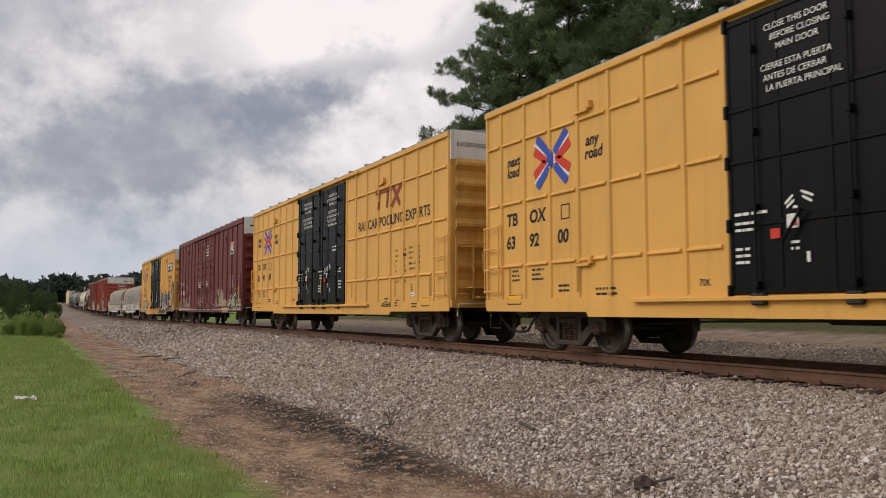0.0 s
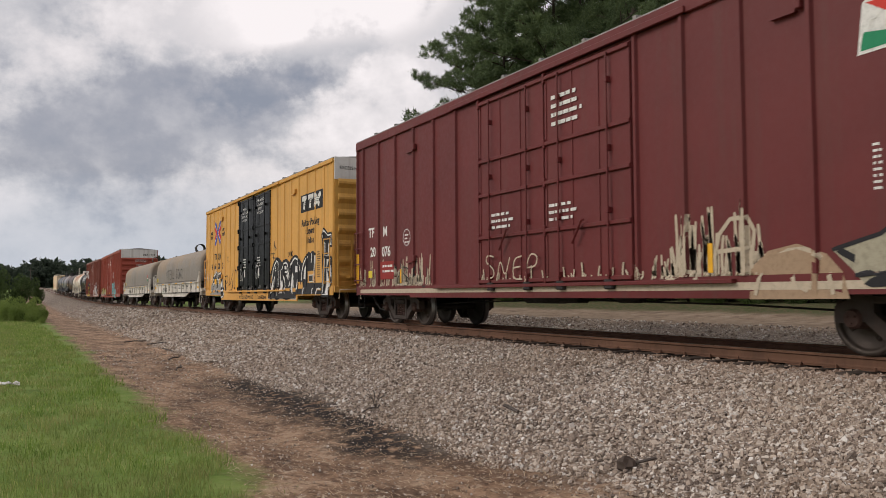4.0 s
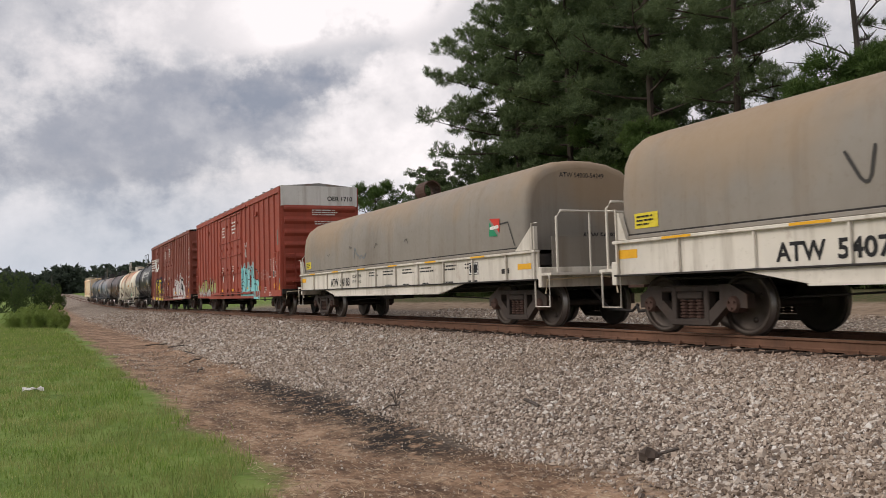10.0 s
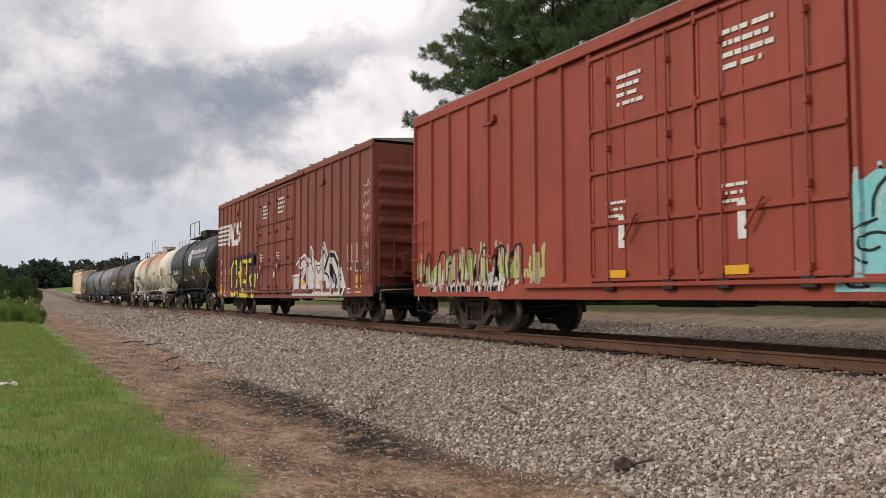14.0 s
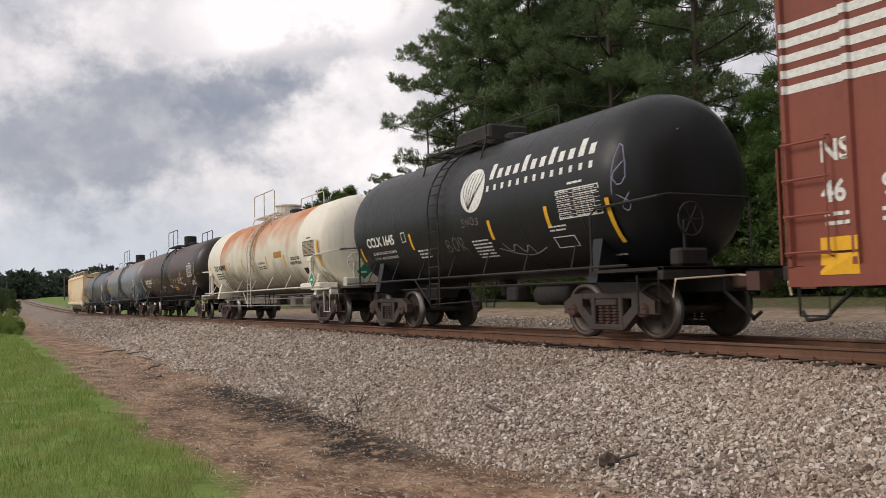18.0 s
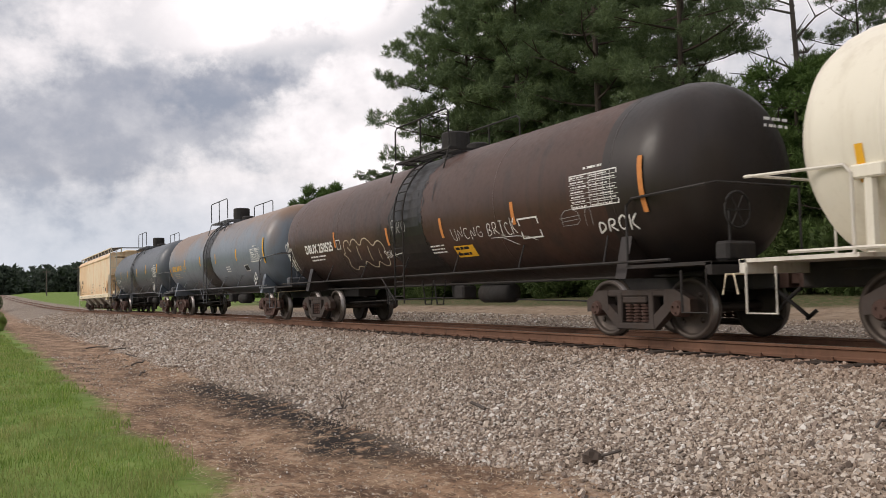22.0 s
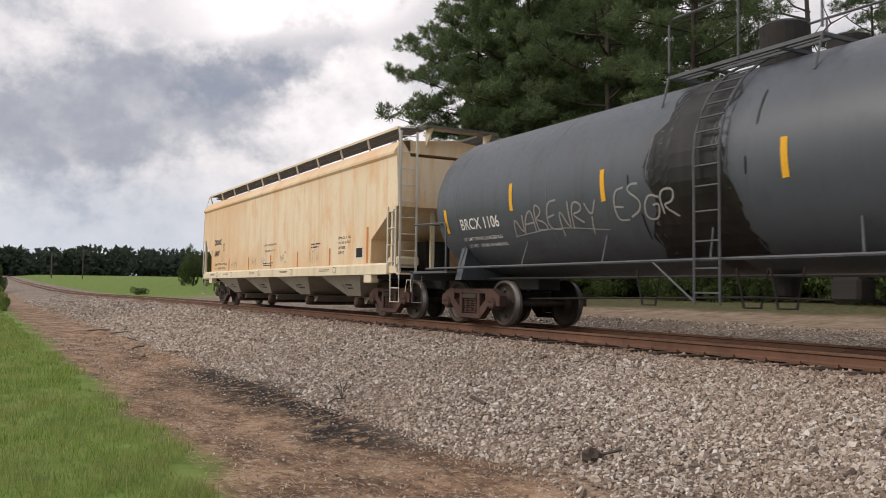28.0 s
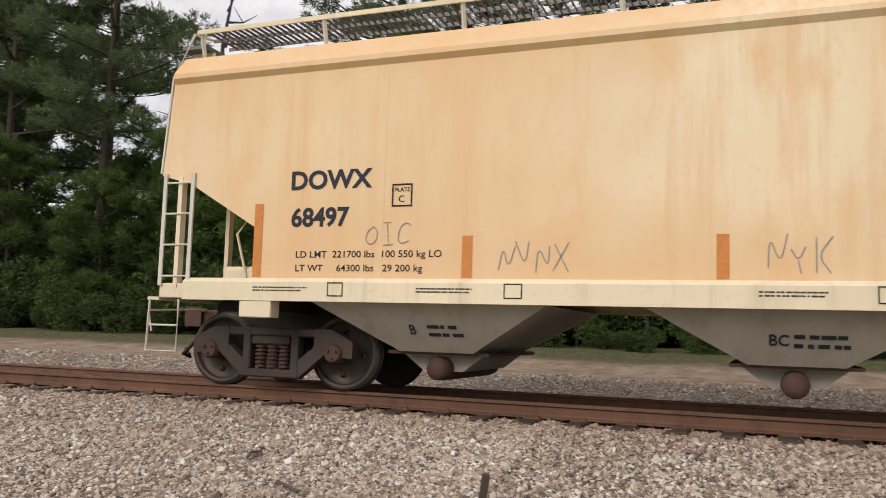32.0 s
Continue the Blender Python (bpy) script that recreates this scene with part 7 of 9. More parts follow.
    for s in (-1, 1):
        ye = s * h
        part("end_platform", box(bmesh.new(), -hw, hw, *sorted((ye - s * 0.15, ye + s * 0.45)), 1.0, 1.05), SILLWHITE, car)
        part("end_sill", box(bmesh.new(), -hw, hw, *sorted((ye, ye + s * 0.12)), 0.78, 1.16, 0.01), SILLWHITE, car)
        part("end_sheet", box(bmesh.new(), -1.2, 1.2, *sorted((ye + s * 0.0, ye + s * 0.04)), 1.1, 1.75), COVER, car)
        part("end_railing", tube(bmesh.new(), [(-1.35, ye + s * 0.42, 1.05), (-1.35, ye + s * 0.42, 2.08), (-1.25, ye + s * 0.42, 2.2), (0.2, ye + s * 0.42, 2.2), (0.2, ye + s * 0.42, 1.05)], 0.024), SILLWHITE, car)
        part("end_railing_post", tube(bmesh.new(), [(-0.6, ye + s * 0.42, 1.05), (-0.6, ye + s * 0.42, 2.2)], 0.02), SILLWHITE, car)
        part("hood_stop", prism(bmesh.new(), [(ye - s * (0.75 if s < 0 else 0.32), 1.5), (ye - s * 0.05, 1.5), (ye - s * 0.05, 1.95), (ye - s * 0.15, 1.95)], "x", -1.55, -1.47), SILLWHITE, car)
        part("sill_step", tube(bmesh.new(), [(-hw, ye - s * 0.1, 1.0), (-hw, ye - s * 0.1, 0.42), (-hw, ye + s * 0.38, 0.42), (-hw, ye + s * 0.38, 1.0)], 0.018), SILLWHITE, car)
        grab(car, [(-hw - 0.05, ye - s * 0.1, 1.2), (-hw - 0.05, ye - s * 0.1, 2.0), (-hw - 0.05, ye + s * 0.1, 2.0)], SILLWHITE)
        coupler(car, ye, s, 1.2)
    underframe(car, 2 * h, [ta, tb])
    truck(car, ta)
    truck(car, tb)
    return car


coil_car(77.75, 93.10, (79.3, 91.92), "54077", 1, False)
coil_car(95.45, 110.95, (97.0, 109.85), "54183", 2, True)


# ---- tank cars ----
def tank_map(R, cz):
    def where(u, v, lift):
        a = (v - 0.33 - cz) / R
        return (-(R + lift) * math.cos(a), -u, cz + (R + lift) * math.sin(a))
    return where


def tank_car(y0, y1, trucks, label, bands, trim, tone="steel", R=1.48, cz=2.48, dome="box", shift=0.0):
    """bands: (from, to, material) along the tank, measured from its middle, towards the trailing end."""
    car = start_car("tank_car", y0, y1, label, "tank car")
    h, mid = (y1 - y0) / 2, (y0 + y1) / 2
    ta, tb = trucks[0] - mid, trucks[1] - mid
    mats = []
    for b in bands:
        if b[2] not in mats:
            mats.append(b[2])
    prof = [(-h, 0.05), (-h + 0.02, 0.45), (-h + 0.085, 0.85), (-h + 0.2, 1.15), (-h + 0.38, 1.355), (-h + 0.58, 1.45), (-h + 0.8, R)]
    cuts = sorted({round(b[0], 3) for b in bands} | {round(b[1], 3) for b in bands} | {round(-h + 0.9 + (2 * h - 1.8) * k / 20, 3) for k in range(21)})
    prof += [(c, R) for c in cuts if -h + 0.92 < c < h - 0.92]
    prof += [(-a, r) for a, r in prof[:7][::-1]]
    bm = lathe(bmesh.new(), prof, "y", 48, (0, 0, cz))
    for f in bm.faces:
        c = f.calc_center_median().y
        for b in bands:
            if b[0] <= c < b[1]:
                f.material_index = mats.index(b[2])
        f.smooth = len(f.verts) == 4
    shell = part("tank_shell", bm, mats, car, "long welded tank with dished ends")
    for y in [(-h + 1.4), -h * 0.45, h * 0.45, h - 1.4]:
        part("weld_band", lathe(bmesh.new(), [(y - 0.02, R), (y - 0.008, R + 0.0025), (y + 0.008, R + 0.0025), (y + 0.02, R)], "y", 48, (0, 0, cz)), [b[2] for b in bands if b[0] <= y < b[1]][0], shell, smooth=True)
    # saddles and stub sills over the trucks
    for t, s in ((ta, -1), (tb, 1)):
        bm = bmesh.new()
        prism(bm, [(-1.35, 0.92), (1.35, 0.92), (1.15, cz - 0.75), (0.8, cz - R * 0.88), (0, cz - R + 0.02), (-0.8, cz - R * 0.88), (-1.15, cz - 0.75)], "y", t - 0.12, t + 0.12)
        part("saddle", bm, trim if trim is TANKWHITE else mats[0], car)
        part("draft_sill", box(bmesh.new(), -0.28, 0.28, *sorted((t - s * 1.3, s * (h + 0.55))), 0.72, 1.08, 0.02), UNDER, car)
        ye = s * (h + 0.55)
        part("end_platform", box(bmesh.new(), -1.5, 1.5, *sorted((s * (h - 1.1), ye)), 1.06, 1.11), trim, car)
        part("end_sill", box(bmesh.new(), -1.5, 1.5, *sorted((ye - s * 0.12, ye)), 0.92, 1.11, 0.01), trim, car)
        part("end_railing", tube(bmesh.new(), [(-1.5, s * (h - 1.05), 1.1), (-1.5, s * (h - 1.05), 2.0), (-1.48, s * (h - 0.95), 2.1), (-1.45, ye - s * 0.1, 2.15), (-1.3, ye - s * 0.05, 2.18),
                                                 (0.4, ye - s * 0.05, 2.18), (0.4, ye - s * 0.05, 1.1)], 0.022), trim, car)
        part("sill_step", tube(bmesh.new(), [(-1.5, ye - s * 0.1, 1.0), (-1.5, ye - s * 0.1, 0.42), (-1.5, ye - s * 0.55, 0.42), (-1.5, ye - s * 0.55, 1.0)], 0.018), trim, car)
        coupler(car, ye, s, 0.55)
        truck(car, t, tone)
    bw = bmesh.new()
    tube(bw, [(-0.55 + 0.26 * math.cos(k * 0.2856), -h - 0.2, 1.85 + 0.26 * math.sin(k * 0.2856)) for k in range(22)], 0.02, 6, True)
    for k in range(3):
        t = k * 1.047
        tube(bw, [(-0.55 - 0.26 * math.cos(t), -h - 0.2, 1.85 - 0.26 * math.sin(t)), (-0.55 + 0.26 * math.cos(t), -h - 0.2, 1.85 + 0.26 * math.sin(t))], 0.012)
    tube(bw, [(-0.55, -h - 0.2, 1.85), (-0.55, -h - 0.05, 1.85), (-0.55, -h - 0.05, 1.1)], 0.03)
    part("brake_wheel", bw, trim, car)
    part("brake_gear", box(bmesh.new(), -0.95, -0.35, -h - 0.35, -h - 0.1, 1.12, 1.4, 0.04), trim, car)
    # long safety rails beside the tank with their brackets
    for s in (-1, 1):
        part("side_rail", tube(bmesh.new(), [(s * 1.5, -h + 0.2, 1.16), (s * 1.5, h - 0.2, 1.16)], 0.024), trim, car)
        for k in range(7):
            y = -h + 1.6 + (2 * h - 3.2) * k / 6
            part("rail_bracket", tube(bmesh.new(), [(s * 1.5, y, 1.16), (s * 1.2, y + 0.22, 1.62)], 0.016), trim, car)
    # top platform and railing, gathered round the dome
    before = set(car.children)
    pz = cz + R + 0.06
    bm = bmesh.new()
    for s in (-1, 1):
        box(bm, *sorted((s * 0.95, s * 0.89)), -1.3, 1.3, pz - 0.1, pz - 0.05)
        for x in (0.62, 0.76):
            box(bm, *sorted((s * x, s * (x + 0.035))), -1.28, 1.28, pz - 0.09, pz - 0.055)
    for y in (-1.3, -0.65, 0.6, 1.25):
        box(bm, -0.89, 0.89, y, y + 0.05, pz - 0.1, pz - 0.05)
    top = part("top_platform", bm, trim, car, "open steel walkway round the dome")
    for s in (-1, 1):
        part("top_railing", tube(bmesh.new(), [(s * 0.95, -1.3, pz), (s * 0.95, -1.3, pz + 0.72), (s * 0.95, -1.2, pz + 0.8), (s * 0.95, 1.2, pz + 0.8), (s * 0.95, 1.3, pz + 0.72), (s * 0.95, 1.3, pz)], 0.02), trim, top)
        part("top_rail_post", tube(bmesh.new(), [(s * 0.95, 0.0, pz - 0.1), (s * 0.95, 0.0, pz + 0.8)], 0.018), trim, top)
        for y in (-1.3, 1.3):
            part("platform_strut", tube(bmesh.new(), [(s * 0.95, y, pz - 0.08), (s * 1.1, y, cz + 1.0)], 0.018), trim, top)
    bm = bmesh.new()
    if dome == "box":
        box(bm, -0.5, 0.5, -0.75, 0.75, pz - 0.12, pz + 0.38, 0.05)
    elif dome == "drum":
        lathe(bm, [(pz - 0.15, 0.45), (pz + 0.28, 0.45), (pz + 0.32, 0.5), (pz + 0.36, 0.5), (pz + 0.40, 0.2)], "z", 20)
    else:
        lathe(bm, [(pz - 0.15, 0.34), (pz + 0.5, 0.34), (pz + 0.54, 0.3)], "z", 18)
    part("valve_housing", bm, trim if dome == "drum" else UNDER, car, "protective valve housing on the crown")
    part("manway", lathe(bmesh.new(), [(pz - 0.15, 0.27), (pz + 0.08, 0.27), (pz + 0.12, 0.2)], "z", 16, (0, -1.0, 0)), UNDER, car)
    # ladder that follows the tank's curve at its middle
    arc = [(-(R + 0.09) * math.cos(a), cz + (R + 0.09) * math.sin(a)) for a in [radians(d) for d in range(-5, 76, 8)]]
    path = [(-1.57, 0.55), (-1.57, 1.2), (-1.57, 2.0)] + arc[1:]
    lad = part("side_ladder", tube(bmesh.new(), [(xa, -0.22, za) for xa, za in path], 0.02, 5), trim, car, "curved ladder up to the top platform")
    part("ladder_rail", tube(bmesh.new(), [(xa, 0.22, za) for xa, za in path], 0.02, 5), trim, lad)
    for (xa, za), (xb, zb) in zip(path, path[1:]):
        n = max(1, round(math.hypot(xb - xa, zb - za) / 0.36))
        for k in range(n):
            f = (k + 0.5) / n
            x, z = xa + (xb - xa) * f, za + (zb - za) * f
            part("rung", tube(bmesh.new(), [(x, -0.22, z), (x, 0.22, z)], 0.014, 5), trim, lad)
    part("ladder_brace", tube(bmesh.new(), [(-1.55, 0.25, 0.6), (-1.5, 1.1, 1.16)], 0.016), trim, car)
    for ob in set(car.children) - before:
        ob.location.y += shift
    bm = bmesh.new()
    lathe(bm, [(cz - R - 0.35, 0.09), (cz - R - 0.3, 0.16), (cz - R + 0.05, 0.2)], "z", 12)
    part("bottom_outlet", bm, UNDER, car)
    part("brake_rod", tube(bmesh.new(), [(-0.5, ta + 0.8, 0.55), (-0.55, 0, 0.66), (-0.5, tb - 0.8, 0.55)], 0.018), UNDER, car)
    part("air_reservoir", lathe(bmesh.new(), [(-0.52, 0.08), (-0.5, 0.2), (0.5, 0.2), (0.52, 0.08)], "y", 14, (-0.6, -2.6, 0.74)), UNDER, car, smooth=True)
    part("brake_valve", box(bmesh.new(), -0.95, -0.6, -1.75, -1.35, 0.62, 0.92, 0.04), UNDER, car)
    for y in (-0.9, -0.35, 1.6):
        part("hanger", tube(bmesh.new(), [(-0.95, y - 0.12, 1.05), (-0.95, y, 0.52), (-0.95, y + 0.28, 0.52), (-0.95, y + 0.4, 1.05)], 0.02), UNDER, car)
    part("pipe_run", tube(bmesh.new(), [(-0.75, -h + 0.3, 0.95), (-0.75, h - 0.3, 0.95)], 0.024), UNDER, car)
    return car, tank_map(R, cz), h


def tar_coat(car, a, b, w, seed, low=1.35, high=4.85):
    """Spilled tar that has spread down the side from the filling dome, wider and more ragged lower down."""
    rng = random.Random(seed)
    n = 16
    left, right = [], []
    for k in range(n + 1):
        f = k / n
        v = low + (high - low) * f
        spread = 0.55 * (1 - f) ** 1.5
        left.append((a - spread + rng.uniform(-0.16, 0.16), v))
        right.append((b + spread * 0.6 + rng.uniform(-0.16, 0.16), v))
    fill(car, left + right[::-1], TAR, w, 0.004, "tar_run", 0.03, 0.2)
    lines = []
    for _ in range(9):
        u = rng.uniform(a - 0.9, b + 0.7)
        v = rng.uniform(2.0, 4.0)
        lines.append([(u, v), (u + rng.uniform(-0.03, 0.03), v - rng.uniform(0.15, 0.6))])
    strokes(car, lines, 0.03, TAR, w, 0.005, "tar_drip")


def strip_reflectors(car, us, where, tall=0.5, mt=None):
    for u, v in us:
        patch(car, (u - 0.05, v), 0.1, tall, mt or AMBER, where, "amber_reflector" if mt is None else "orange_reflector", lift=0.005, nv=5)


def placard(car, u, v, s, where, ground=INKGREEN):
    strokes(car, [[(u - s * 0.5, v), (u, v + s * 0.5), (u + s * 0.5, v), (u, v - s * 0.5), (u - s * 0.5, v)]], 0.03, WHITE, where, 0.012, "placard_rim")
    co = [where(u + a * s * 0.5, v + b * s * 0.5, 0.009) for a, b in ((-1, 0), (0, -1), (1, 0), (0, 1))]
    part("placard", arr_mesh("placard", co, [(0, 1, 2, 3)], ground), ground, car, "diamond hazard placard")
    small_print(car, (u - s * 0.2, v - 0.04), s * 0.4, 1, 0.08, WHITE, lambda a, b, l: where(a, b, l + 0.008), 5)


def test_panel(car, u, v, w, hgt, where, mt=WHITE, seed=5):
    """A stencilled table of test dates: frame, ruled rows and columns, and print too small to read."""
    outline(car, (u, v), w, hgt, 0.02, mt, where)
    n = max(4, int(hgt / 0.07))
    for k in range(1, n):
        patch(car, (u, v + hgt * k / n - 0.004), w, 0.008, mt, where, "table_rule", lift=0.006, nu=2)
    for f in (0.42, 0.58, 0.72, 0.86):
        patch(car, (u + w * f, v), 0.009, hgt, mt, where, "table_rule", lift=0.006, nv=4)
    for k in range(n):
        small_print(car, (u + 0.03, v + hgt * (k + 0.3) / n), w * 0.37, 1, 0.03, mt, where, seed + k)
        small_print(car, (u + w * 0.44, v + hgt * (k + 0.3) / n), w * 0.53, 1, 0.026, mt, where, seed + 40 + k)
    small_print(car, (u + w * 0.3, v + hgt + 0.07), w * 0.45, 1, 0.05, mt, where, seed + 90)


def black_tank():
    h = (166.75 - 155.65) / 2
    car, w, h = tank_car(155.6, 167.25, (156.85, 165.45), "black corn syrup tank car with white emblem and lettering", [(-9, 9, TANKBLACK)], UNDER, R=1.5, cz=2.56, shift=0.5)
    # emblem: white disc with dark leaf lines; the owner's name as plain bars
    cu, cv = 1.03, 3.22
    fill(car, [(cu + 0.46 * math.cos(k * 0.2618), cv + 0.46 * math.sin(k * 0.2618)) for k in range(24)], WHITE, w, 0.006, "emblem_disc", 0.03, 0.1)
    for k in range(6):
        strokes(car, [[(cu - 0.12, cv - 0.40), (cu - 0.38 + k * 0.13, cv + 0.02), (cu - 0.25 + k * 0.12, cv + 0.36)]], 0.018, BLACK, w, 0.010, "emblem_line", soft=1)
    strokes(car, [[(cu + 0.36, cv + 0.2), (cu + 0.1, cv - 0.1), (cu - 0.12, cv - 0.40)]], 0.018, BLACK, w, 0.010, "emblem_line", soft=1)
    for k in range(12):
        tall = 0.34 if k in (0, 4, 7, 10) else 0.2
        patch(car, (cu + 0.6 + k * 0.28, 3.35), 0.15, tall, WHITE, w, "brand_bar", nv=4)
    for k in range(13):
        patch(car, (cu + 0.55 + k * 0.265, 3.11), 0.09, 0.12, WHITE, w, "brand_bar", nv=2)
    letters(car, "CCLX 1645", (-4.38, 2.38), 0.24, WHITE, w, 1.0, "reporting_mark", fat=0.03)
    outline(car, (-2.35, 2.38), 0.22, 0.24, 0.02, WHITE, w)
    letters(car, "LD LMT 221700 LB 100550 KG", (-4.2, 2.16), 0.07, WHITE, w, 1.1, "stencil")
    letters(car, "LT WT   64300 LB  29150 KG", (-4.2, 2.02), 0.07, WHITE, w, 1.1, "stencil")
    strip_reflectors(car, [(-h + 0.97, 2.0), (-1.9, 2.16), (1.58, 2.15), (3.5, 2.22)], w, 0.4)
    strip_reflectors(car, [(5.15, 1.78)], w, 0.8)
    small_print(car, (-1.75, 2.1), 0.7, 3, 0.05, WHITE, w, 241)
    small_print(car, (0.75, 2.15), 0.75, 6, 0.045, WHITE, w, 242)
    small_print(car, (3.45, 2.22), 0.5, 2, 0.04, WHITE, w, 243)
    test_panel(car, 3.85, 2.34, 1.15, 0.5, w, WHITE, 7)
    outline(car, (3.45, 1.8), 0.6, 0.24, 0.02, WHITE, w)
    small_print(car, (4.1, 1.5), 0.9, 1, 0.06, WHITE, w, 244)
    strokes(car, [[(1.6, 1.95), (2.2, 1.75), (2.6, 1.7), (3.1, 1.85)], [(1.8, 2.05), (2.0, 1.8), (2.2, 2.05), (2.4, 1.75), (2.6, 2.0), (2.7, 1.75)]], 0.025, SPRAYGREY, w, 0.006, "spray_line", soft=1)
    scrawl(car, "SNOS", (0.55, 2.5), 0.18, 0.16, 0.013, SPRAYGREY, w, 0.006, 72)
    scrawl(car, "BOR", (-0.35, 2.0), 0.28, 0.3, 0.014, SPRAYGREY, w, 0.006, 73)
    vio = ink("violet_spray", (0.22, 0.2, 0.30))
    strokes(car, [[(5.3, 2.6), (5.35, 3.1), (5.5, 3.5), (5.7, 2.9), (5.5, 2.7), (5.3, 2.9), (5.6, 3.1)], [(5.4, 2.6), (5.7, 2.45), (5.6, 2.3), (5.45, 2.4), (5.7, 2.6)]], 0.022, vio, w, 0.006, "spray_line", soft=1)
    letters(car, "CCLX 1645", (-0.5, 3.2), 0.13, WHITE, end_map(-h + 0.1), 1.0, "end_lettering")
    small_print(car, (-0.45, 3.05), 0.8, 2, 0.07, WHITE, end_map(-h + 0.1), 245)
    return car


def white_tank():
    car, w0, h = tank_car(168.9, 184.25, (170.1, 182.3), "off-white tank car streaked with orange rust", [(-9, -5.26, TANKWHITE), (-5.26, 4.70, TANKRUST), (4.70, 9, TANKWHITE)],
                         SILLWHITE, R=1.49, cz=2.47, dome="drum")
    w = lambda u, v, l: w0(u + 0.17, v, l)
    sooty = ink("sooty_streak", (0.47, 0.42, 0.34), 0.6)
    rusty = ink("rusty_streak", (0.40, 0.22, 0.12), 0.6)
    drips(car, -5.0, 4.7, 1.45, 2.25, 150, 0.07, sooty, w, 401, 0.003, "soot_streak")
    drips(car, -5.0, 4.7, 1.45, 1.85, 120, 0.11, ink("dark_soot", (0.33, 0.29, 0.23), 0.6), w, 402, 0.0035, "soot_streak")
    drips(car, 4.9, 7.0, 1.45, 2.0, 30, 0.06, sooty, w, 403, 0.003, "soot_streak")
    drips(car, -0.65, 0.35, 2.1, 4.5, 34, 0.05, rusty, w, 404, 0.003, "rust_streak", True)
    letters(car, "TILX 400969", (-5.95, 2.42), 0.22, BLACK, w, 1.15, "reporting_mark", fat=0.028)
    letters(car, "TILX 400969", (-0.5, 2.95), 0.12, BLACK, end_map(-h + 0.02), 1.0, "end_lettering")
    small_print(car, (-0.35, 2.8), 0.75, 3, 0.05, BLACK, end_map(-h + 0.02), 254)
    outline(car, (-3.55, 2.42), 0.22, 0.24, 0.02, BLACK, w)
    small_print(car, (-5.8, 2.25), 1.3, 3, 0.06, BLACK, w, 251)
    letters(car, "CARBON DIOXIDE", (4.34, 2.39), 0.105, BLACK, w, 0.72, "contents_notice")
    letters(car, "REFRIGERATED LIQUID", (4.22, 2.24), 0.105, BLACK, w, 0.72, "contents_notice")
    letters(car, "REGULATING VALVES", (0.65, 2.42), 0.07, BLACK, w, 0.9, "contents_notice")
    small_print(car, (0.65, 2.3), 1.0, 2, 0.04, BLACK, w, 253)
    patch(car, (5.65, 2.44), 1.05, 0.46, SPRAYBONE, w, "data_panel", lift=0.003, nv=4)
    test_panel(car, 5.65, 2.44, 1.05, 0.46, w, BLACK, 9)
    patch(car, (5.28, 1.86), 0.4, 0.22, BLACK, w, "dark_plate", nv=3)
    strip_reflectors(car, [(-h + 0.97, 2.2), (-3.9, 2.3), (-1.5, 2.28), (1.68, 2.24), (3.68, 2.18)], w, 0.44)
    strip_reflectors(car, [(6.9, 2.05)], w, 0.84)
    patch(car, (2.62, 2.55), 0.85, 0.2, FADEDAMBER, w, "faded_placard", nv=3)
    for s in (-1, 1):
        part("valve_cabinet", box(bmesh.new(), -1.5, -1.3, s * (h - 1.22) - 0.2, s * (h - 1.22) + 0.2, 1.92, 2.08, 0.02), TANKWHITE, car)
        part("relief_pipe", tube(bmesh.new(), [(-1.42, s * (h - 1.22), 1.1), (-1.42, s * (h - 1.22), 2.0)], 0.07), TANKWHITE, car)
    part("centre_sill", box(bmesh.new(), -0.55, 0.55, -h + 1.6, h - 1.6, 0.66, 1.0, 0.02), COVER, car, "stained grey sill under the tank")
    for z in (0.60, 0.84):
        part("side_pipe", tube(bmesh.new(), [(-1.1, -h + 2.2, z), (-1.1, h - 2.2, z)], 0.022), COVER, car)
    for k in range(7):
        y = -h + 2.6 + (2 * h - 5.2) * k / 6
        part("pipe_hanger", tube(bmesh.new(), [(-1.1, y, 0.60), (-1.1, y, 0.84), (-0.6, y, 0.98)], 0.016), COVER, car)
    part("valve_box", box(bmesh.new(), -0.95, -0.6, -3.4, -2.9, 0.55, 0.9, 0.03), COVER, car)
    part("brake_cylinder", lathe(bmesh.new(), [(-0.4, 0.06), (-0.38, 0.16), (0.2, 0.16), (0.3, 0.05)], "y", 12, (-0.85, -4.6, 0.72)), COVER, car, smooth=True)
    placard(car, 6.77, 1.38, 0.46, lambda u, v, l: (-1.53 - l, -u, v))
    placard(car, -0.3, 1.55, 0.5, lambda u, v, l: (u - 0.1, -h - 0.42 - l, v))
    part("platform_box", box(bmesh.new(), -1.5, -0.9, -h + 0.4, -h + 2.1, 1.1, 1.28, 0.03), TANKWHITE, car)
    return car


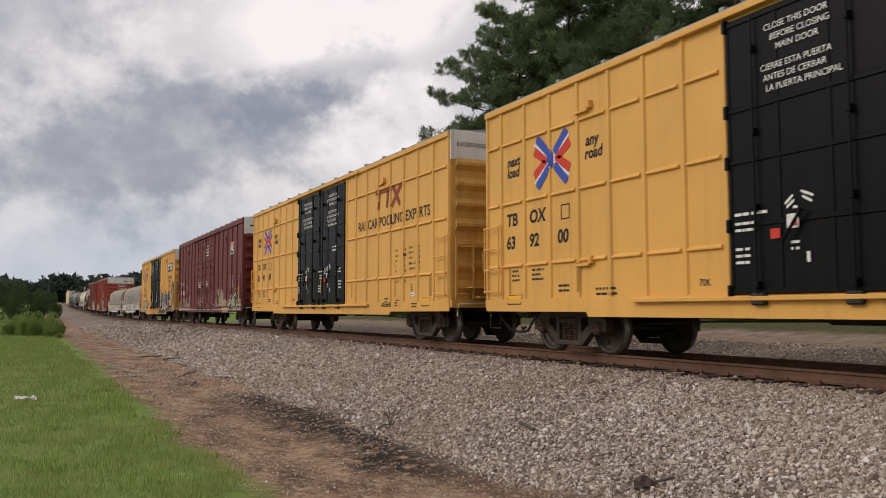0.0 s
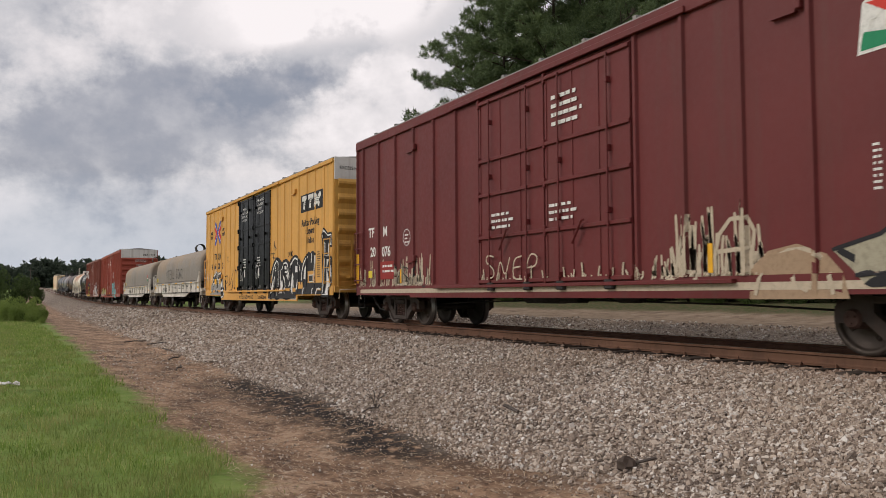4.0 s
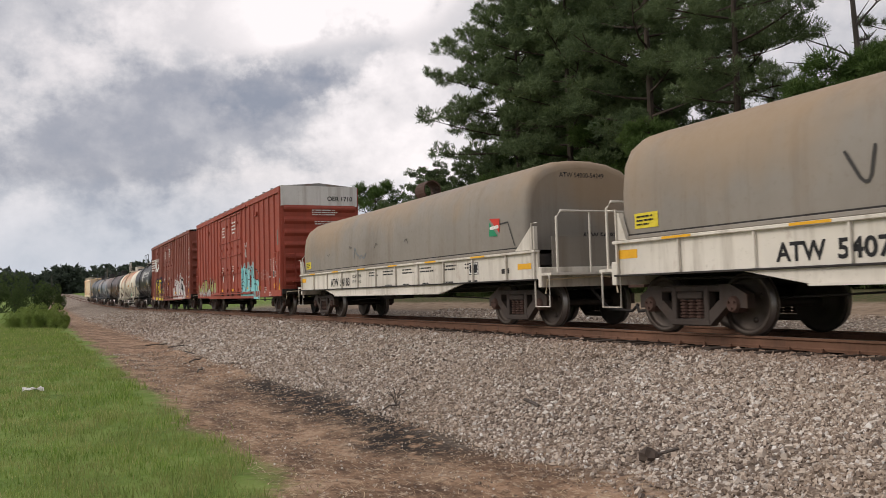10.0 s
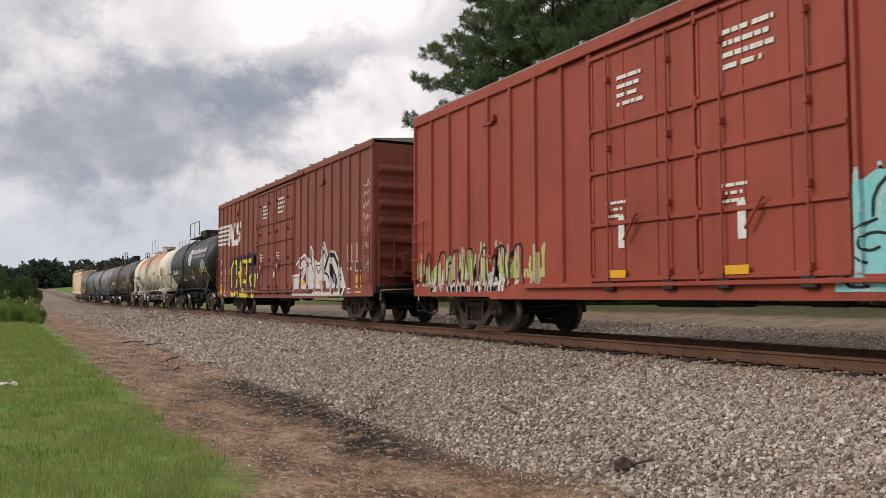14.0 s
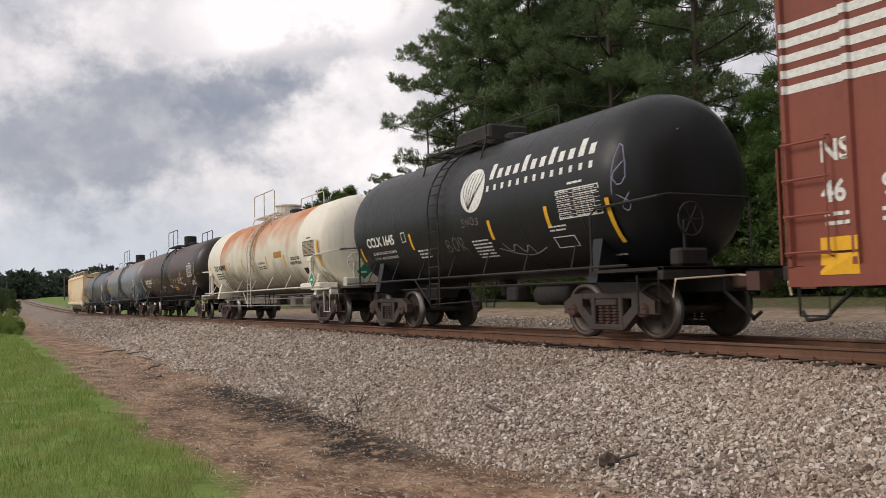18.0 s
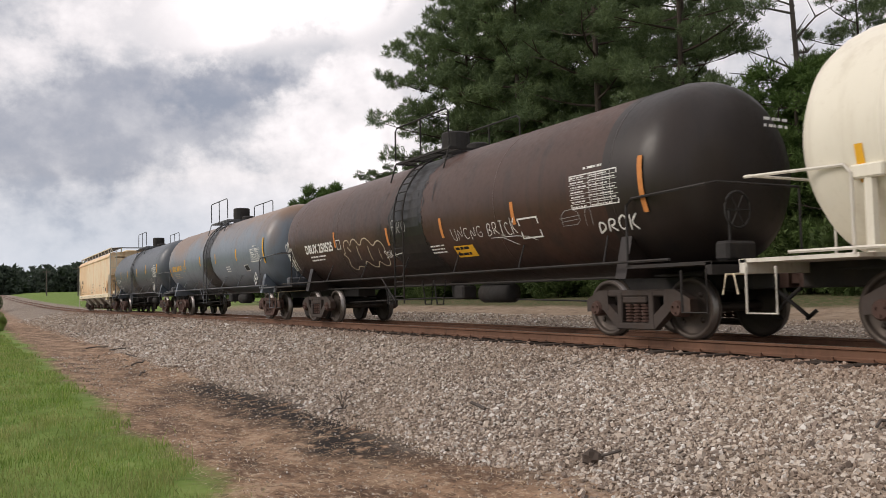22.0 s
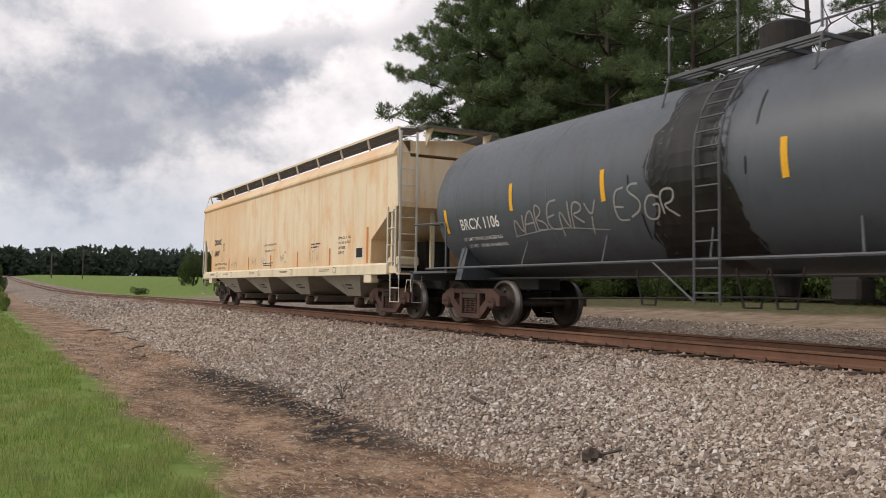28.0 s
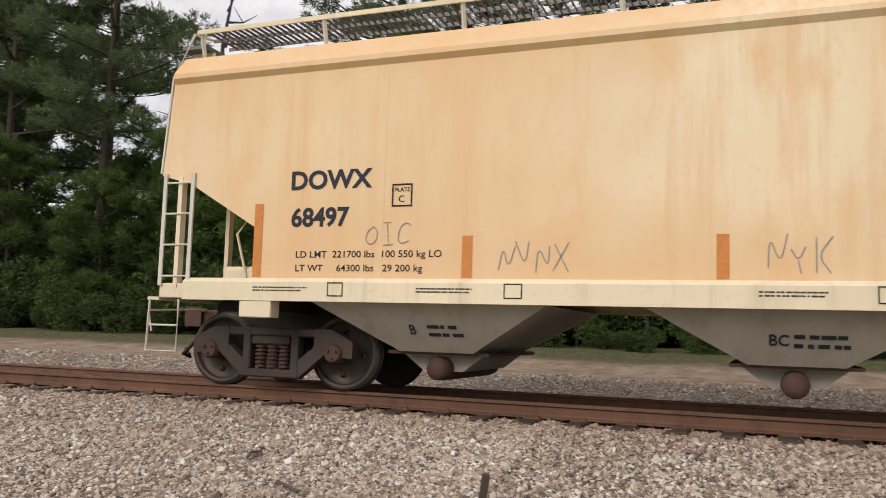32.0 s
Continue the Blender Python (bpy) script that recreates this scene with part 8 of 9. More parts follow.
def brown_tank():
    car, w, h = tank_car(185.8, 202.8, (187.2, 200.85), "rust-brown tank car with a black band at its middle", [(-9.5, -6.9, TANKENDDARK), (-6.9, -0.4, TANKBROWN), (-0.4, 0.5, TAR), (0.5, 9.5, TANKBROWN)], UNDER, R=1.49, cz=2.47, dome="can")
    tar_coat(car, -0.35, 0.85, w, 134)
    letters(car, "DBUX 250525", (-6.38, 2.32), 0.25, WHITE, w, 1.02, "reporting_mark", fat=0.035)
    outline(car, (-3.98, 2.32), 0.26, 0.26, 0.02, WHITE, w)
    small_print(car, (-6.1, 2.18), 1.4, 2, 0.06, WHITE, w, 261)
    strip_reflectors(car, [(-4.08, 2.38), (-0.85, 2.24), (1.74, 2.24), (4.4, 2.3)], w, 0.42, ORANGE)
    # a thin bubble outline of three swelling letters
    bub = [(-3.55, 2.2), (-3.5, 2.5), (-3.2, 2.55), (-3.1, 2.35), (-3.0, 2.5), (-2.75, 2.55), (-2.5, 2.3), (-2.3, 2.52), (-2.0, 2.5), (-1.75, 2.25), (-1.5, 2.42), (-1.2, 2.35), (-1.15, 2.0), (-1.3, 1.72), (-1.6, 1.7), (-1.8, 1.9),
           (-2.0, 1.68), (-2.3, 1.72), (-2.5, 1.95), (-2.8, 1.7), (-3.1, 1.8), (-3.4, 1.62), (-3.65, 1.8), (-3.45, 2.05), (-3.7, 2.15), (-3.55, 2.2)]
    strokes(car, [bub, [(-3.3, 2.35), (-3.15, 2.2)], [(-2.7, 2.35), (-2.75, 1.95)], [(-2.05, 2.3), (-2.1, 1.9)], [(-1.5, 2.2), (-1.55, 1.9)]], 0.03, SPRAYBONE, w, 0.006, "spray_line", soft=2)
    scrawl(car, "SGK", (-1.28, 1.92), 0.15, 0.18, 0.022, WHITE, w, 0.006, 83)
    strokes(car, [[(-0.8, 1.98), (-0.3, 2.02)], [(-0.7, 2.04), (-0.82, 1.98), (-0.7, 1.92)]], 0.02, WHITE, w, 0.006, "spray_line")
    scrawl(car, "PRO", (-0.55, 2.5), 0.25, 0.28, 0.03, SPRAYGREY, w, 0.008, 84)
    scrawl(car, "UNCNG", (2.1, 2.14), 0.24, 0.26, 0.014, WHITE, w, 0.006, 85)
    scrawl(car, "BRICK", (3.45, 2.14), 0.2, 0.28, 0.018, WHITE, w, 0.006, 86, 0.1)
    strokes(car, [[(3.5, 2.1), (4.6, 2.08), (4.9, 1.95)], [(3.9, 2.08), (4.3, 1.9)]], 0.014, WHITE, w, 0.006, "spray_line", soft=1)
    strokes(car, [[(5.75, 2.15), (5.8, 2.4), (6.2, 2.42), (6.25, 2.15), (5.75, 2.15)], [(5.75, 2.22), (6.22, 2.24)], [(5.72, 2.28), (6.25, 2.3)], [(6.35, 2.1), (6.4, 2.4), (6.55, 2.4), (6.5, 2.1)]], 0.012, SPRAYGREY, w, 0.006, "spray_line", soft=1)
    patch(car, (1.98, 1.74), 0.75, 0.28, AMBER, w, "emergency_notice", nv=3)
    small_print(car, (2.02, 1.93), 0.66, 2, 0.08, BLACK, w, 262)
    small_print(car, (1.05, 2.06), 0.65, 3, 0.045, WHITE, w, 263)
    test_panel(car, h - 2.4, 2.4, 1.15, 0.55, w, WHITE, 11)
    outline(car, (h - 4.0, 2.0), 0.6, 0.4, 0.03, WHITE, w)
    strip_reflectors(car, [(7.75, 2.2)], w, 0.85, ORANGE)
    scrawl(car, "DROK", (h - 1.9, 1.95), 0.24, 0.22, 0.035, WHITE, w, 0.006, 87)
    piece(car, "SBA", (-h + 0.45, 1.9), 0.25, 0.9, WHITE, WHITE, 0.03, w, 88)
    small_print(car, (0.3, 3.25), 0.6, 2, 0.06, WHITE, end_map(-h - 0.02), 264)
    return car


def grey_tank():
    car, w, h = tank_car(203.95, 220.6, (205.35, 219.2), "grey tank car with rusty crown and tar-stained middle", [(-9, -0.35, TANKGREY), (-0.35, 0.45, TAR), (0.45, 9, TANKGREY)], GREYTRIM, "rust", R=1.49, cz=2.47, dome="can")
    tar_coat(car, -0.45, 0.55, w, 131)
    letters(car, "UTLX 664167", (-6.88, 2.42), 0.24, AMBER, w, 1.05, "reporting_mark", fat=0.03)
    outline(car, (-4.5, 2.36), 0.25, 0.26, 0.02, AMBER, w)
    small_print(car, (-6.6, 2.24), 1.3, 3, 0.05, SPRAYBONE, w, 271)
    strip_reflectors(car, [(-h + 0.97, 2.2), (-4.1, 2.45), (-1.22, 2.48), (1.35, 2.46), (4.33, 2.47)], w, 0.42)
    strip_reflectors(car, [(7.6, 2.24)], w, 0.87)
    test_panel(car, 6.12, 2.33, 1.1, 0.46, w, WHITE, 12)
    patch(car, (5.12, 2.02), 0.5, 0.25, BLACK, w, "dark_plate", nv=3)
    outline(car, (5.12, 2.02), 0.5, 0.25, 0.025, WHITE, w, lift=0.009)
    small_print(car, (2.7, 2.26), 0.55, 3, 0.05, WHITE, w, 272)
    placard(car, 6.88, 1.42, 0.42, lambda u, v, l: (-1.5 - l, -u, v), GREYTRIM)
    letters(car, "UTLX 664167", (0.1, 3.1), 0.12, AMBER, end_map(-h + 0.02), 1.0, "end_lettering")
    small_print(car, (0.4, 2.95), 0.6, 3, 0.06, SPRAYBONE, end_map(-h + 0.02), 274)
    return car


def dark_tank():
    car, w, h = tank_car(222.1, 238.4, (223.25, 237.1), "dark blue-grey tank car with tar runs at its middle", [(-9, 0.1, TANKDARK), (0.1, 0.5, TAR), (0.5, 9, TANKDARK)], GREYTRIM, "rust", R=1.49, cz=2.47, dome="can")
    tar_coat(car, -0.9, 0.1, w, 133)
    letters(car, "BRCX 1106", (-h + 1.5, 2.24), 0.23, WHITE, w, 0.92, "reporting_mark", fat=0.012)
    letters(car, "LD LMT 210100 LB 95300 KG", (-h + 1.45, 2.0), 0.075, WHITE, w, 1.1, "stencil")
    letters(car, "LT WT   75900 LB 34400 KG", (-h + 1.55, 1.84), 0.075, WHITE, w, 1.1, "stencil")
    strip_reflectors(car, [(-h + 0.97, 2.2), (-h + 3.4, 2.5), (-2.2, 2.45), (1.15, 2.45), (4.0, 2.55), (h - 0.95, 2.5)], w)
    scrawl(car, "NABENRY", (-h + 3.35, 2.02), 0.34, 0.5, 0.034, SPRAYGREY, w, 0.006, 91, 0.2, -0.15)
    strokes(car, [[(-h + 3.3, 2.0), (-h + 4.6, 2.12), (-h + 5.9, 1.98)]], 0.02, SPRAYGREY, w, 0.006, "spray_line", soft=2)
    scrawl(car, "ESGR", (-h + 6.1, 2.1), 0.34, 0.5, 0.034, SPRAYGREY, w, 0.006, 92, 0.2, -0.1)
    test_panel(car, h - 2.3, 2.33, 1.1, 0.5, w, WHITE, 13)
    outline(car, (h - 3.2, 2.0), 0.42, 0.25, 0.025, WHITE, w)
    placard(car, h - 1.5, 1.42, 0.46, lambda u, v, l: (-1.5 - l, -u, v), SPRAYGREY)
    small_print(car, (0.0, 3.2), 0.7, 3, 0.07, WHITE, end_map(-h - 0.02), 281)
    return car


black_tank()
white_tank()
brown_tank()
grey_tank()
dark_tank()


# ---- the covered hopper at the tail ----
def hopper():
    y0, y1 = 239.5, 258.15
    trucks = (240.95, 256.75)
    car = start_car("covered_hopper", y0, y1, "cream covered hopper streaked with orange rust, last car of the train", "hopper car")
    h, mid = (y1 - y0) / 2, (y0 + y1) / 2
    ta, tb = trucks[0] - mid, trucks[1] - mid
    hw = 1.56
    # body: straight sides, ends cut back below to a sloping sheet
    prof = [(-h, 2.62), (-h + 0.10, 3.82), (h - 0.10, 3.82), (h, 2.62), (h - 0.45, 2.5), (h - 1.45, 1.92), (h - 1.5, 1.28), (-h + 1.5, 1.28), (-h + 1.45, 1.92), (-h + 0.45, 2.5)]
    body = part("body", prism(bmesh.new(), prof, "x", -hw, hw), CREAM, car, "cream hopper body with sloping ends")
    for s in (-1, 1):
        bm = bmesh.new()
        prism(bm, [(s * hw, 3.80), (s * (hw + 0.06), 3.86), (s * (hw + 0.06), 3.92), (s * 1.42, 4.18), (s * 1.2, 4.22), (s * 1.2, 3.80)], "y", -h + 0.12, h - 0.12)
        part("top_chord", bm, CREAM, body)
        bm = bmesh.new()
        prism(bm, [(s * (hw - 0.1), 1.06), (s * (hw + 0.06), 1.06), (s * (hw + 0.06), 1.28), (s * hw, 1.33), (s * (hw - 0.1), 1.33)], "y", -h + 0.45, h - 0.45)
        part("side_sill", bm, CREAM_PALE, body)
        for k in range(1, 6):
            y = -h + 2 * h * k / 6
            part("side_seam", box(bmesh.new(), *sorted((s * hw, s * (hw + 0.0025))), y - 0.012, y + 0.012, 1.33, 3.8), CREAM, body)
    part("roof", prism(bmesh.new(), [(-1.4, 4.16), (0, 4.30), (1.4, 4.16), (1.2, 3.9), (-1.2, 3.9)], "y", -h + 0.12, h - 0.12), CREAM, car)
    # running boards of grating on brackets
    for s in (-1, 1):
        bm = bmesh.new()
        a, b = (s * 0.75, s * 1.42)
        for k in range(int((2 * h - 0.6) / 0.09)):
            y = -h + 0.3 + k * 0.09
            box(bm, *sorted((a, b)), y, y + 0.008, 4.50, 4.535)
        for x in (a, (a + b) / 2, b):
            box(bm, x - 0.008, x + 0.008, -h + 0.3, h - 0.3, 4.495, 4.54)
        board = part("running_board", bm, GALV, car, "galvanised grating walkway along the roof")
        part("running_board_edge", box(bmesh.new(), s * 1.43 - 0.012, s * 1.43 + 0.012, -h + 0.3, h - 0.3, 4.49, 4.545), CREAM_PALE, board)
        for k in range(11):
            y = -h + 0.35 + (2 * h - 0.7) * k / 10
            part("walkway_bracket", tube(bmesh.new(), [(s * 1.30, y, 4.15), (s * 1.41, y, 4.54)], 0.03, 5), SILLWHITE, board)
    for k in range(9):
        y = -h + 1.6 + (2 * h - 3.2) * k / 8
        part("roof_hatch", box(bmesh.new(), -0.35, 0.35, y - 0.8, y + 0.8, 4.26, 4.40, 0.03), CREAM_PALE, car)
    # four discharge hoppers and their gates
    for k in range(4):
        y = ta + 2.2 + (tb - ta - 4.4) * k / 3
        bm = bmesh.new()
        top = [bm.verts.new((x, yy, 1.06)) for x, yy in ((-1.5, y - 1.4), (1.5, y - 1.4), (1.5, y + 1.4), (-1.5, y + 1.4))]
        low = [bm.verts.new((x, yy, 0.52)) for x, yy in ((-1.05, y - 0.45), (1.05, y - 0.45), (1.05, y + 0.45), (-1.05, y + 0.45))]
        for i in range(4):
            bm.faces.new((top[i], top[(i + 1) % 4], low[(i + 1) % 4], low[i]))
        bm.faces.new(top)
        bm.faces.new(low[::-1])
        bmesh.ops.recalc_face_normals(bm, faces=bm.faces[:])
        chute = part("discharge_hopper", bm, painted("dusty_chute_paint", (0.36, 0.33, 0.28), 0.7, dirt=(0.20, 0.15, 0.11)) if k == 0 else bpy.data.materials["dusty_chute_paint"], car, "dusty tapering discharge hopper")
        part("chute_flange", box(bmesh.new(), -1.0, 1.0, y - 0.62, y + 0.62, 0.49, 0.53), TRUCKRUST, chute)
        part("outlet_gate", prism(bmesh.new(), [(y - 0.5, 0.49), (y + 0.5, 0.49), (y + 0.25, 0.3), (y - 0.25, 0.3)], "x", -0.8, 0.8), bpy.data.materials["dusty_chute_paint"], chute)
        bm = bmesh.new()
        lathe(bm, [(-1.02, 0.05), (-1.0, 0.13), (-0.85, 0.14), (0.85, 0.14), (1.0, 0.13)], "x", 14, (0, y, 0.33))
        part("outlet_tube", bm, TRUCKRUST, chute, "rusty outlet tube with cap", True)
    # end frames: slope sheets, posts, ladders, platforms
    for s, t in ((-1, ta), (1, tb)):
        ye = s * h
        part("draft_sill", box(bmesh.new(), -0.3, 0.3, *sorted((t - s * 1.4, ye)), 0.72, 1.1, 0.02), UNDER, car)
        for q in (-1, 1):
            part("end_side_sill", box(bmesh.new(), *sorted((q * (hw - 0.12), q * hw)), *sorted((ye - s * 1.5, ye - s * 0.05)), 1.08, 1.26, 0.01), CREAM_PALE, car)
        part("end_bolster", box(bmesh.new(), -hw + 0.12, hw - 0.12, *sorted((t - s * 0.2, t + s * 0.2)), 0.95, 1.2, 0.01), UNDER, car)
        part("end_crossover", box(bmesh.new(), -hw + 0.12, hw - 0.12, *sorted((ye - s * 0.3, ye - s * 0.05)), 1.1, 1.14), GALV, car)
        part("end_brace", box(bmesh.new(), -0.35, 0.35, *sorted((ye - s * 1.45, ye - s * 0.9)), 1.1, 1.9, 0.02), UNDER, car)
        part("end_step_board", box(bmesh.new(), -hw, hw, *sorted((ye - s * 0.05, ye + s * 0.12)), 1.05, 1.09), CREAM_PALE, car)
        for x in (-hw + 0.04, -0.5, 0.5, hw - 0.04):
            part("end_post", box(bmesh.new(), x - 0.05, x + 0.05, *sorted((ye - s * 0.32, ye - s * 0.26)), 1.2, 2.6), CREAM_PALE, car)
        lad = part("end_ladder", ladder_mesh(9, 0.42, 0.38), SILLWHITE, car)
        lad.matrix_basis = pose(s * (hw - 0.24), ye + s * 0.06, 1.22, 0, 0, 90)
        sl = part("corner_ladder", ladder_mesh(4, 0.42, 0.39), SILLWHITE, car)
        sl.matrix_basis = pose(-hw - 0.02, ye - s * 0.28, 1.35)
        part("sill_step", tube(bmesh.new(), [(-hw, ye + s * 0.08, 1.06), (-hw, ye + s * 0.1, 0.42), (-hw, ye - s * 0.36, 0.42), (-hw, ye - s * 0.36, 1.06)], 0.018), SILLWHITE, car)
        part("step_rung", tube(bmesh.new(), [(-hw, ye + s * 0.1, 0.74), (-hw, ye - s * 0.36, 0.74)], 0.014), SILLWHITE, car)
        part("roof_grab", tube(bmesh.new(), [(-hw, ye + s * 0.02, 2.65), (-hw + 0.02, ye - s * 0.06, 3.9), (-1.42, ye - s * 0.25, 4.50), (-1.0, ye - s * 0.28, 4.55)], 0.02), SILLWHITE, car)
        part("roof_end_step", box(bmesh.new(), -1.0, 1.0, *sorted((ye - s * 0.1, ye + s * 0.28)), 4.48, 4.53), GALV, car)
        for x in (-0.8, 0.8):
            part("step_gusset", prism(bmesh.new(), [(ye - s * 0.1, 4.48), (ye + s * 0.26, 4.48), (ye - s * 0.08, 4.05)], "x", x - 0.02, x + 0.02), CREAM_PALE, car)
        part("jacking_pad", box(bmesh.new(), -hw - 0.05, -hw + 0.15, t - s * 0.1 - 0.22, t - s * 0.1 + 0.22, 0.86, 1.06, 0.01), CREAM_PALE, car)
        part("brake_gear", box(bmesh.new(), -1.2, -0.6, *sorted((ye - s * 1.3, ye - s * 0.7)), 1.26, 1.5, 0.05), CREAM_PALE, car)
        part("air_pipe_loop", tube(bmesh.new(), [(-1.2, ye - s * 1.1, 1.3), (-1.25, ye - s * 0.95, 1.9), (-1.2, ye - s * 1.15, 2.2), (-1.0, ye - s * 1.2, 2.0)], 0.018), CREAM_PALE, car)
        coupler(car, ye + s * 0.05, s, 0.55)
        truck(car, t, "steel" if s > 0 else "rust")
    lay, lay2 = side_map(hw=hw), side_map(hw=hw + 0.06)
    wall = lambda u, v, l: lay(u - 0.13, v, l)
    sl = lambda u, v, l: lay2(u - 0.13, v, l)
    NAVY = ink("navy_stencil", (0.028, 0.03, 0.045), 0.3)
    letters(car, "DOWX", (-7.31, 2.38), 0.22, NAVY, wall, 1.05, "reporting_mark", fat=0.03)
    letters(car, "68497", (-7.28, 1.94), 0.22, NAVY, wall, 1.0, "car_number", fat=0.03)
    outline(car, (-5.98, 2.14), 0.25, 0.26, 0.018, BLACK, wall)
    letters(car, "PLATE", (-5.95, 2.31), 0.05, BLACK, wall, 1.0, "stencil")
    letters(car, "C", (-5.9, 2.19), 0.08, BLACK, wall, 1.0, "stencil")
    letters(car, "LD LMT  221700 lbs  100 550 kg LO", (-7.2, 1.57), 0.08, BLACK, wall, 1.12, "stencil")
    letters(car, "LT WT     64300 lbs   29 200 kg", (-7.2, 1.41), 0.08, BLACK, wall, 1.12, "stencil")
    for k, (u, t) in enumerate(((1.6, 0.88), (4.26, 0.46), (6.88, 0.44), (9.4, 0.44), (12.0, 0.46), (14.6, 0.46), (h * 2 - 1.55, 0.9))):
        patch(car, (-h + u - 0.06, 1.34), 0.12, t, ORANGE, wall, "orange_reflector")
    letters(car, "DO NOT CLEAN WITH STEAM OR BOILING WATER", (-0.71, 2.09), 0.058, NAVY, wall, 0.73, "stencil")
    letters(car, "EXTERIOR AMERCOAT 399 EPOXY  11-05 NSC", (-0.56, 1.89), 0.058, NAVY, wall, 0.73, "stencil")
    letters(car, "EX W 10-3   H   8-10", (h - 3.45, 2.02), 0.07, BLACK, wall, 1.0, "stencil")
    letters(car, "E  W  9-6    H  13-10", (h - 3.45, 1.89), 0.07, BLACK, wall, 1.0, "stencil")
    letters(car, "CU FT 6245", (h - 3.45, 1.76), 0.07, BLACK, wall, 1.0, "stencil")
    letters(car, "CU M 177", (h - 3.45, 1.63), 0.07, BLACK, wall, 1.0, "stencil")
    patch(car, (h - 2.25, 1.48), 0.42, 0.28, BLACK, wall, "inspection_stencil")
    outline(car, (h - 2.25, 1.48), 0.42, 0.28, 0.02, WHITE, wall)
    small_print(car, (-h + 8.6, 1.5), 1.2, 2, 0.04, BLACK, wall, 291)
    small_print(car, (h - 5.5, 1.95), 0.8, 2, 0.05, NAVY, wall, 292)
    for u in (2.6, 4.7, 8.2, 11.5, 15.0):
        small_print(car, (-h + u - 1.0, 1.21), 0.8, 2, 0.02, DARKINK, sl, int(u * 10))
        outline(car, (-h + u, 1.12), 0.2, 0.16, 0.012, BLACK, sl)
    for u, wd, n in ((4.62, "NVNX", 101), (7.28, "NYK", 103), (8.38, "NPZ", 106), (13.0, "KITN", 104)):
        scrawl(car, wd, (-h + u, 1.42), 0.2, 0.3, 0.013, SPRAYGREY, wall, 0.006, n, 0.15)
    scrawl(car, "OIC", (-6.3, 1.7), 0.2, 0.22, 0.013, SPRAYGREY, wall, 0.006, 105)
    scrawl(car, "NC", (1.05, 1.48), 0.32, 0.32, 0.016, DARKINK, wall, 0.006, 107)
    for k in range(4):
        y = ta + 2.2 + (tb - ta - 4.4) * k / 3
        u = -y
        m2 = lambda a, b, l, u=u: (-1.5 + (1.06 - b) * (0.45 / 0.54) - l - 0.004, -(u + a), b)
        letters(car, ("A", "AC", "BC", "B")[k], (-0.25, 0.72), 0.11, NAVY, m2, 1.0, "chute_letter")
        small_print(car, (-0.02, 0.79), 0.5, 2, 0.05, NAVY, m2, 300 + k)
    letters(car, "DOWX", (0.15, 3.55), 0.14, BLACK, end_map(-h + 0.02), 1.0, "end_lettering")
    letters(car, "68497", (0.15, 3.33), 0.14, BLACK, end_map(-h + 0.02), 1.0, "end_lettering")
    return car


hopper()


# ---- trees, brush and the far land ----
def needle_material(name, dark, mid, light):
    m, nt, N, L, b = tree_of(name)
    co = N("ShaderNodeTexCoord").outputs["Object"]
    geo = N("ShaderNodeNewGeometry")
    info = N("ShaderNodeObjectInfo")
    col = ramp_of(N, L, tex(N, L, co, 0.55, 4, 0.6), [(0.3, dark), (0.5, mid), (0.72, light)])
    col = blend(N, L, 0.45, col, ramp_of(N, L, geo.outputs["Random Per Island"], [(0.0, shade(dark, 0.8)), (0.6, mid), (1.0, shade(light, 1.25))]))
    col = blend(N, L, ramp_of(N, L, info.outputs["Random"], [(0.0, (0, 0, 0)), (1.0, (0.35, 0.35, 0.35))]), col, light)
    L(col, b.inputs["Base Color"])
    b.inputs["Roughness"].default_value = 0.7
    b.inputs["Specular IOR Level"].default_value = 0.2
    # thin leaves let part of the light through
    tr, mx = N("ShaderNodeBsdfTranslucent"), N("ShaderNodeMixShader")
    L(col, tr.inputs["Color"])
    mx.inputs[0].default_value = 0.3
    L(b.outputs[0], mx.inputs[1])
    L(tr.outputs[0], mx.inputs[2])
    L(mx.outputs[0], nt.nodes["Material Output"].inputs["Surface"])
    return m


NEEDLES = needle_material("pine_needles", (0.050, 0.080, 0.044), (0.110, 0.155, 0.074), (0.205, 0.26, 0.118))
YOUNG = needle_material("young_pine_needles", (0.042, 0.078, 0.024), (0.08, 0.135, 0.036), (0.13, 0.19, 0.055))
LEAVES = needle_material("brush_leaves", (0.036, 0.058, 0.022), (0.068, 0.105, 0.034), (0.12, 0.16, 0.05))
BRIGHT = needle_material("bright_shrub_leaves", (0.11, 0.165, 0.045), (0.20, 0.28, 0.07), (0.29, 0.36, 0.10))
# distance haze is put into these leaf colours as a bluish cast
FARLEAF = needle_material("hazed_far_woods_leaves", (0.036, 0.052, 0.042), (0.055, 0.074, 0.056), (0.08, 0.10, 0.07))
BARK = painted("pine_bark", (0.06, 0.046, 0.037), 0.95, var=0.35, dirt=(0.16, 0.11, 0.08), dirt_amount=0.5, bump=0.6)
DEADWOOD = painted("grey_dead_wood", (0.10, 0.085, 0.075), 0.9, var=0.3, bump=0.3)


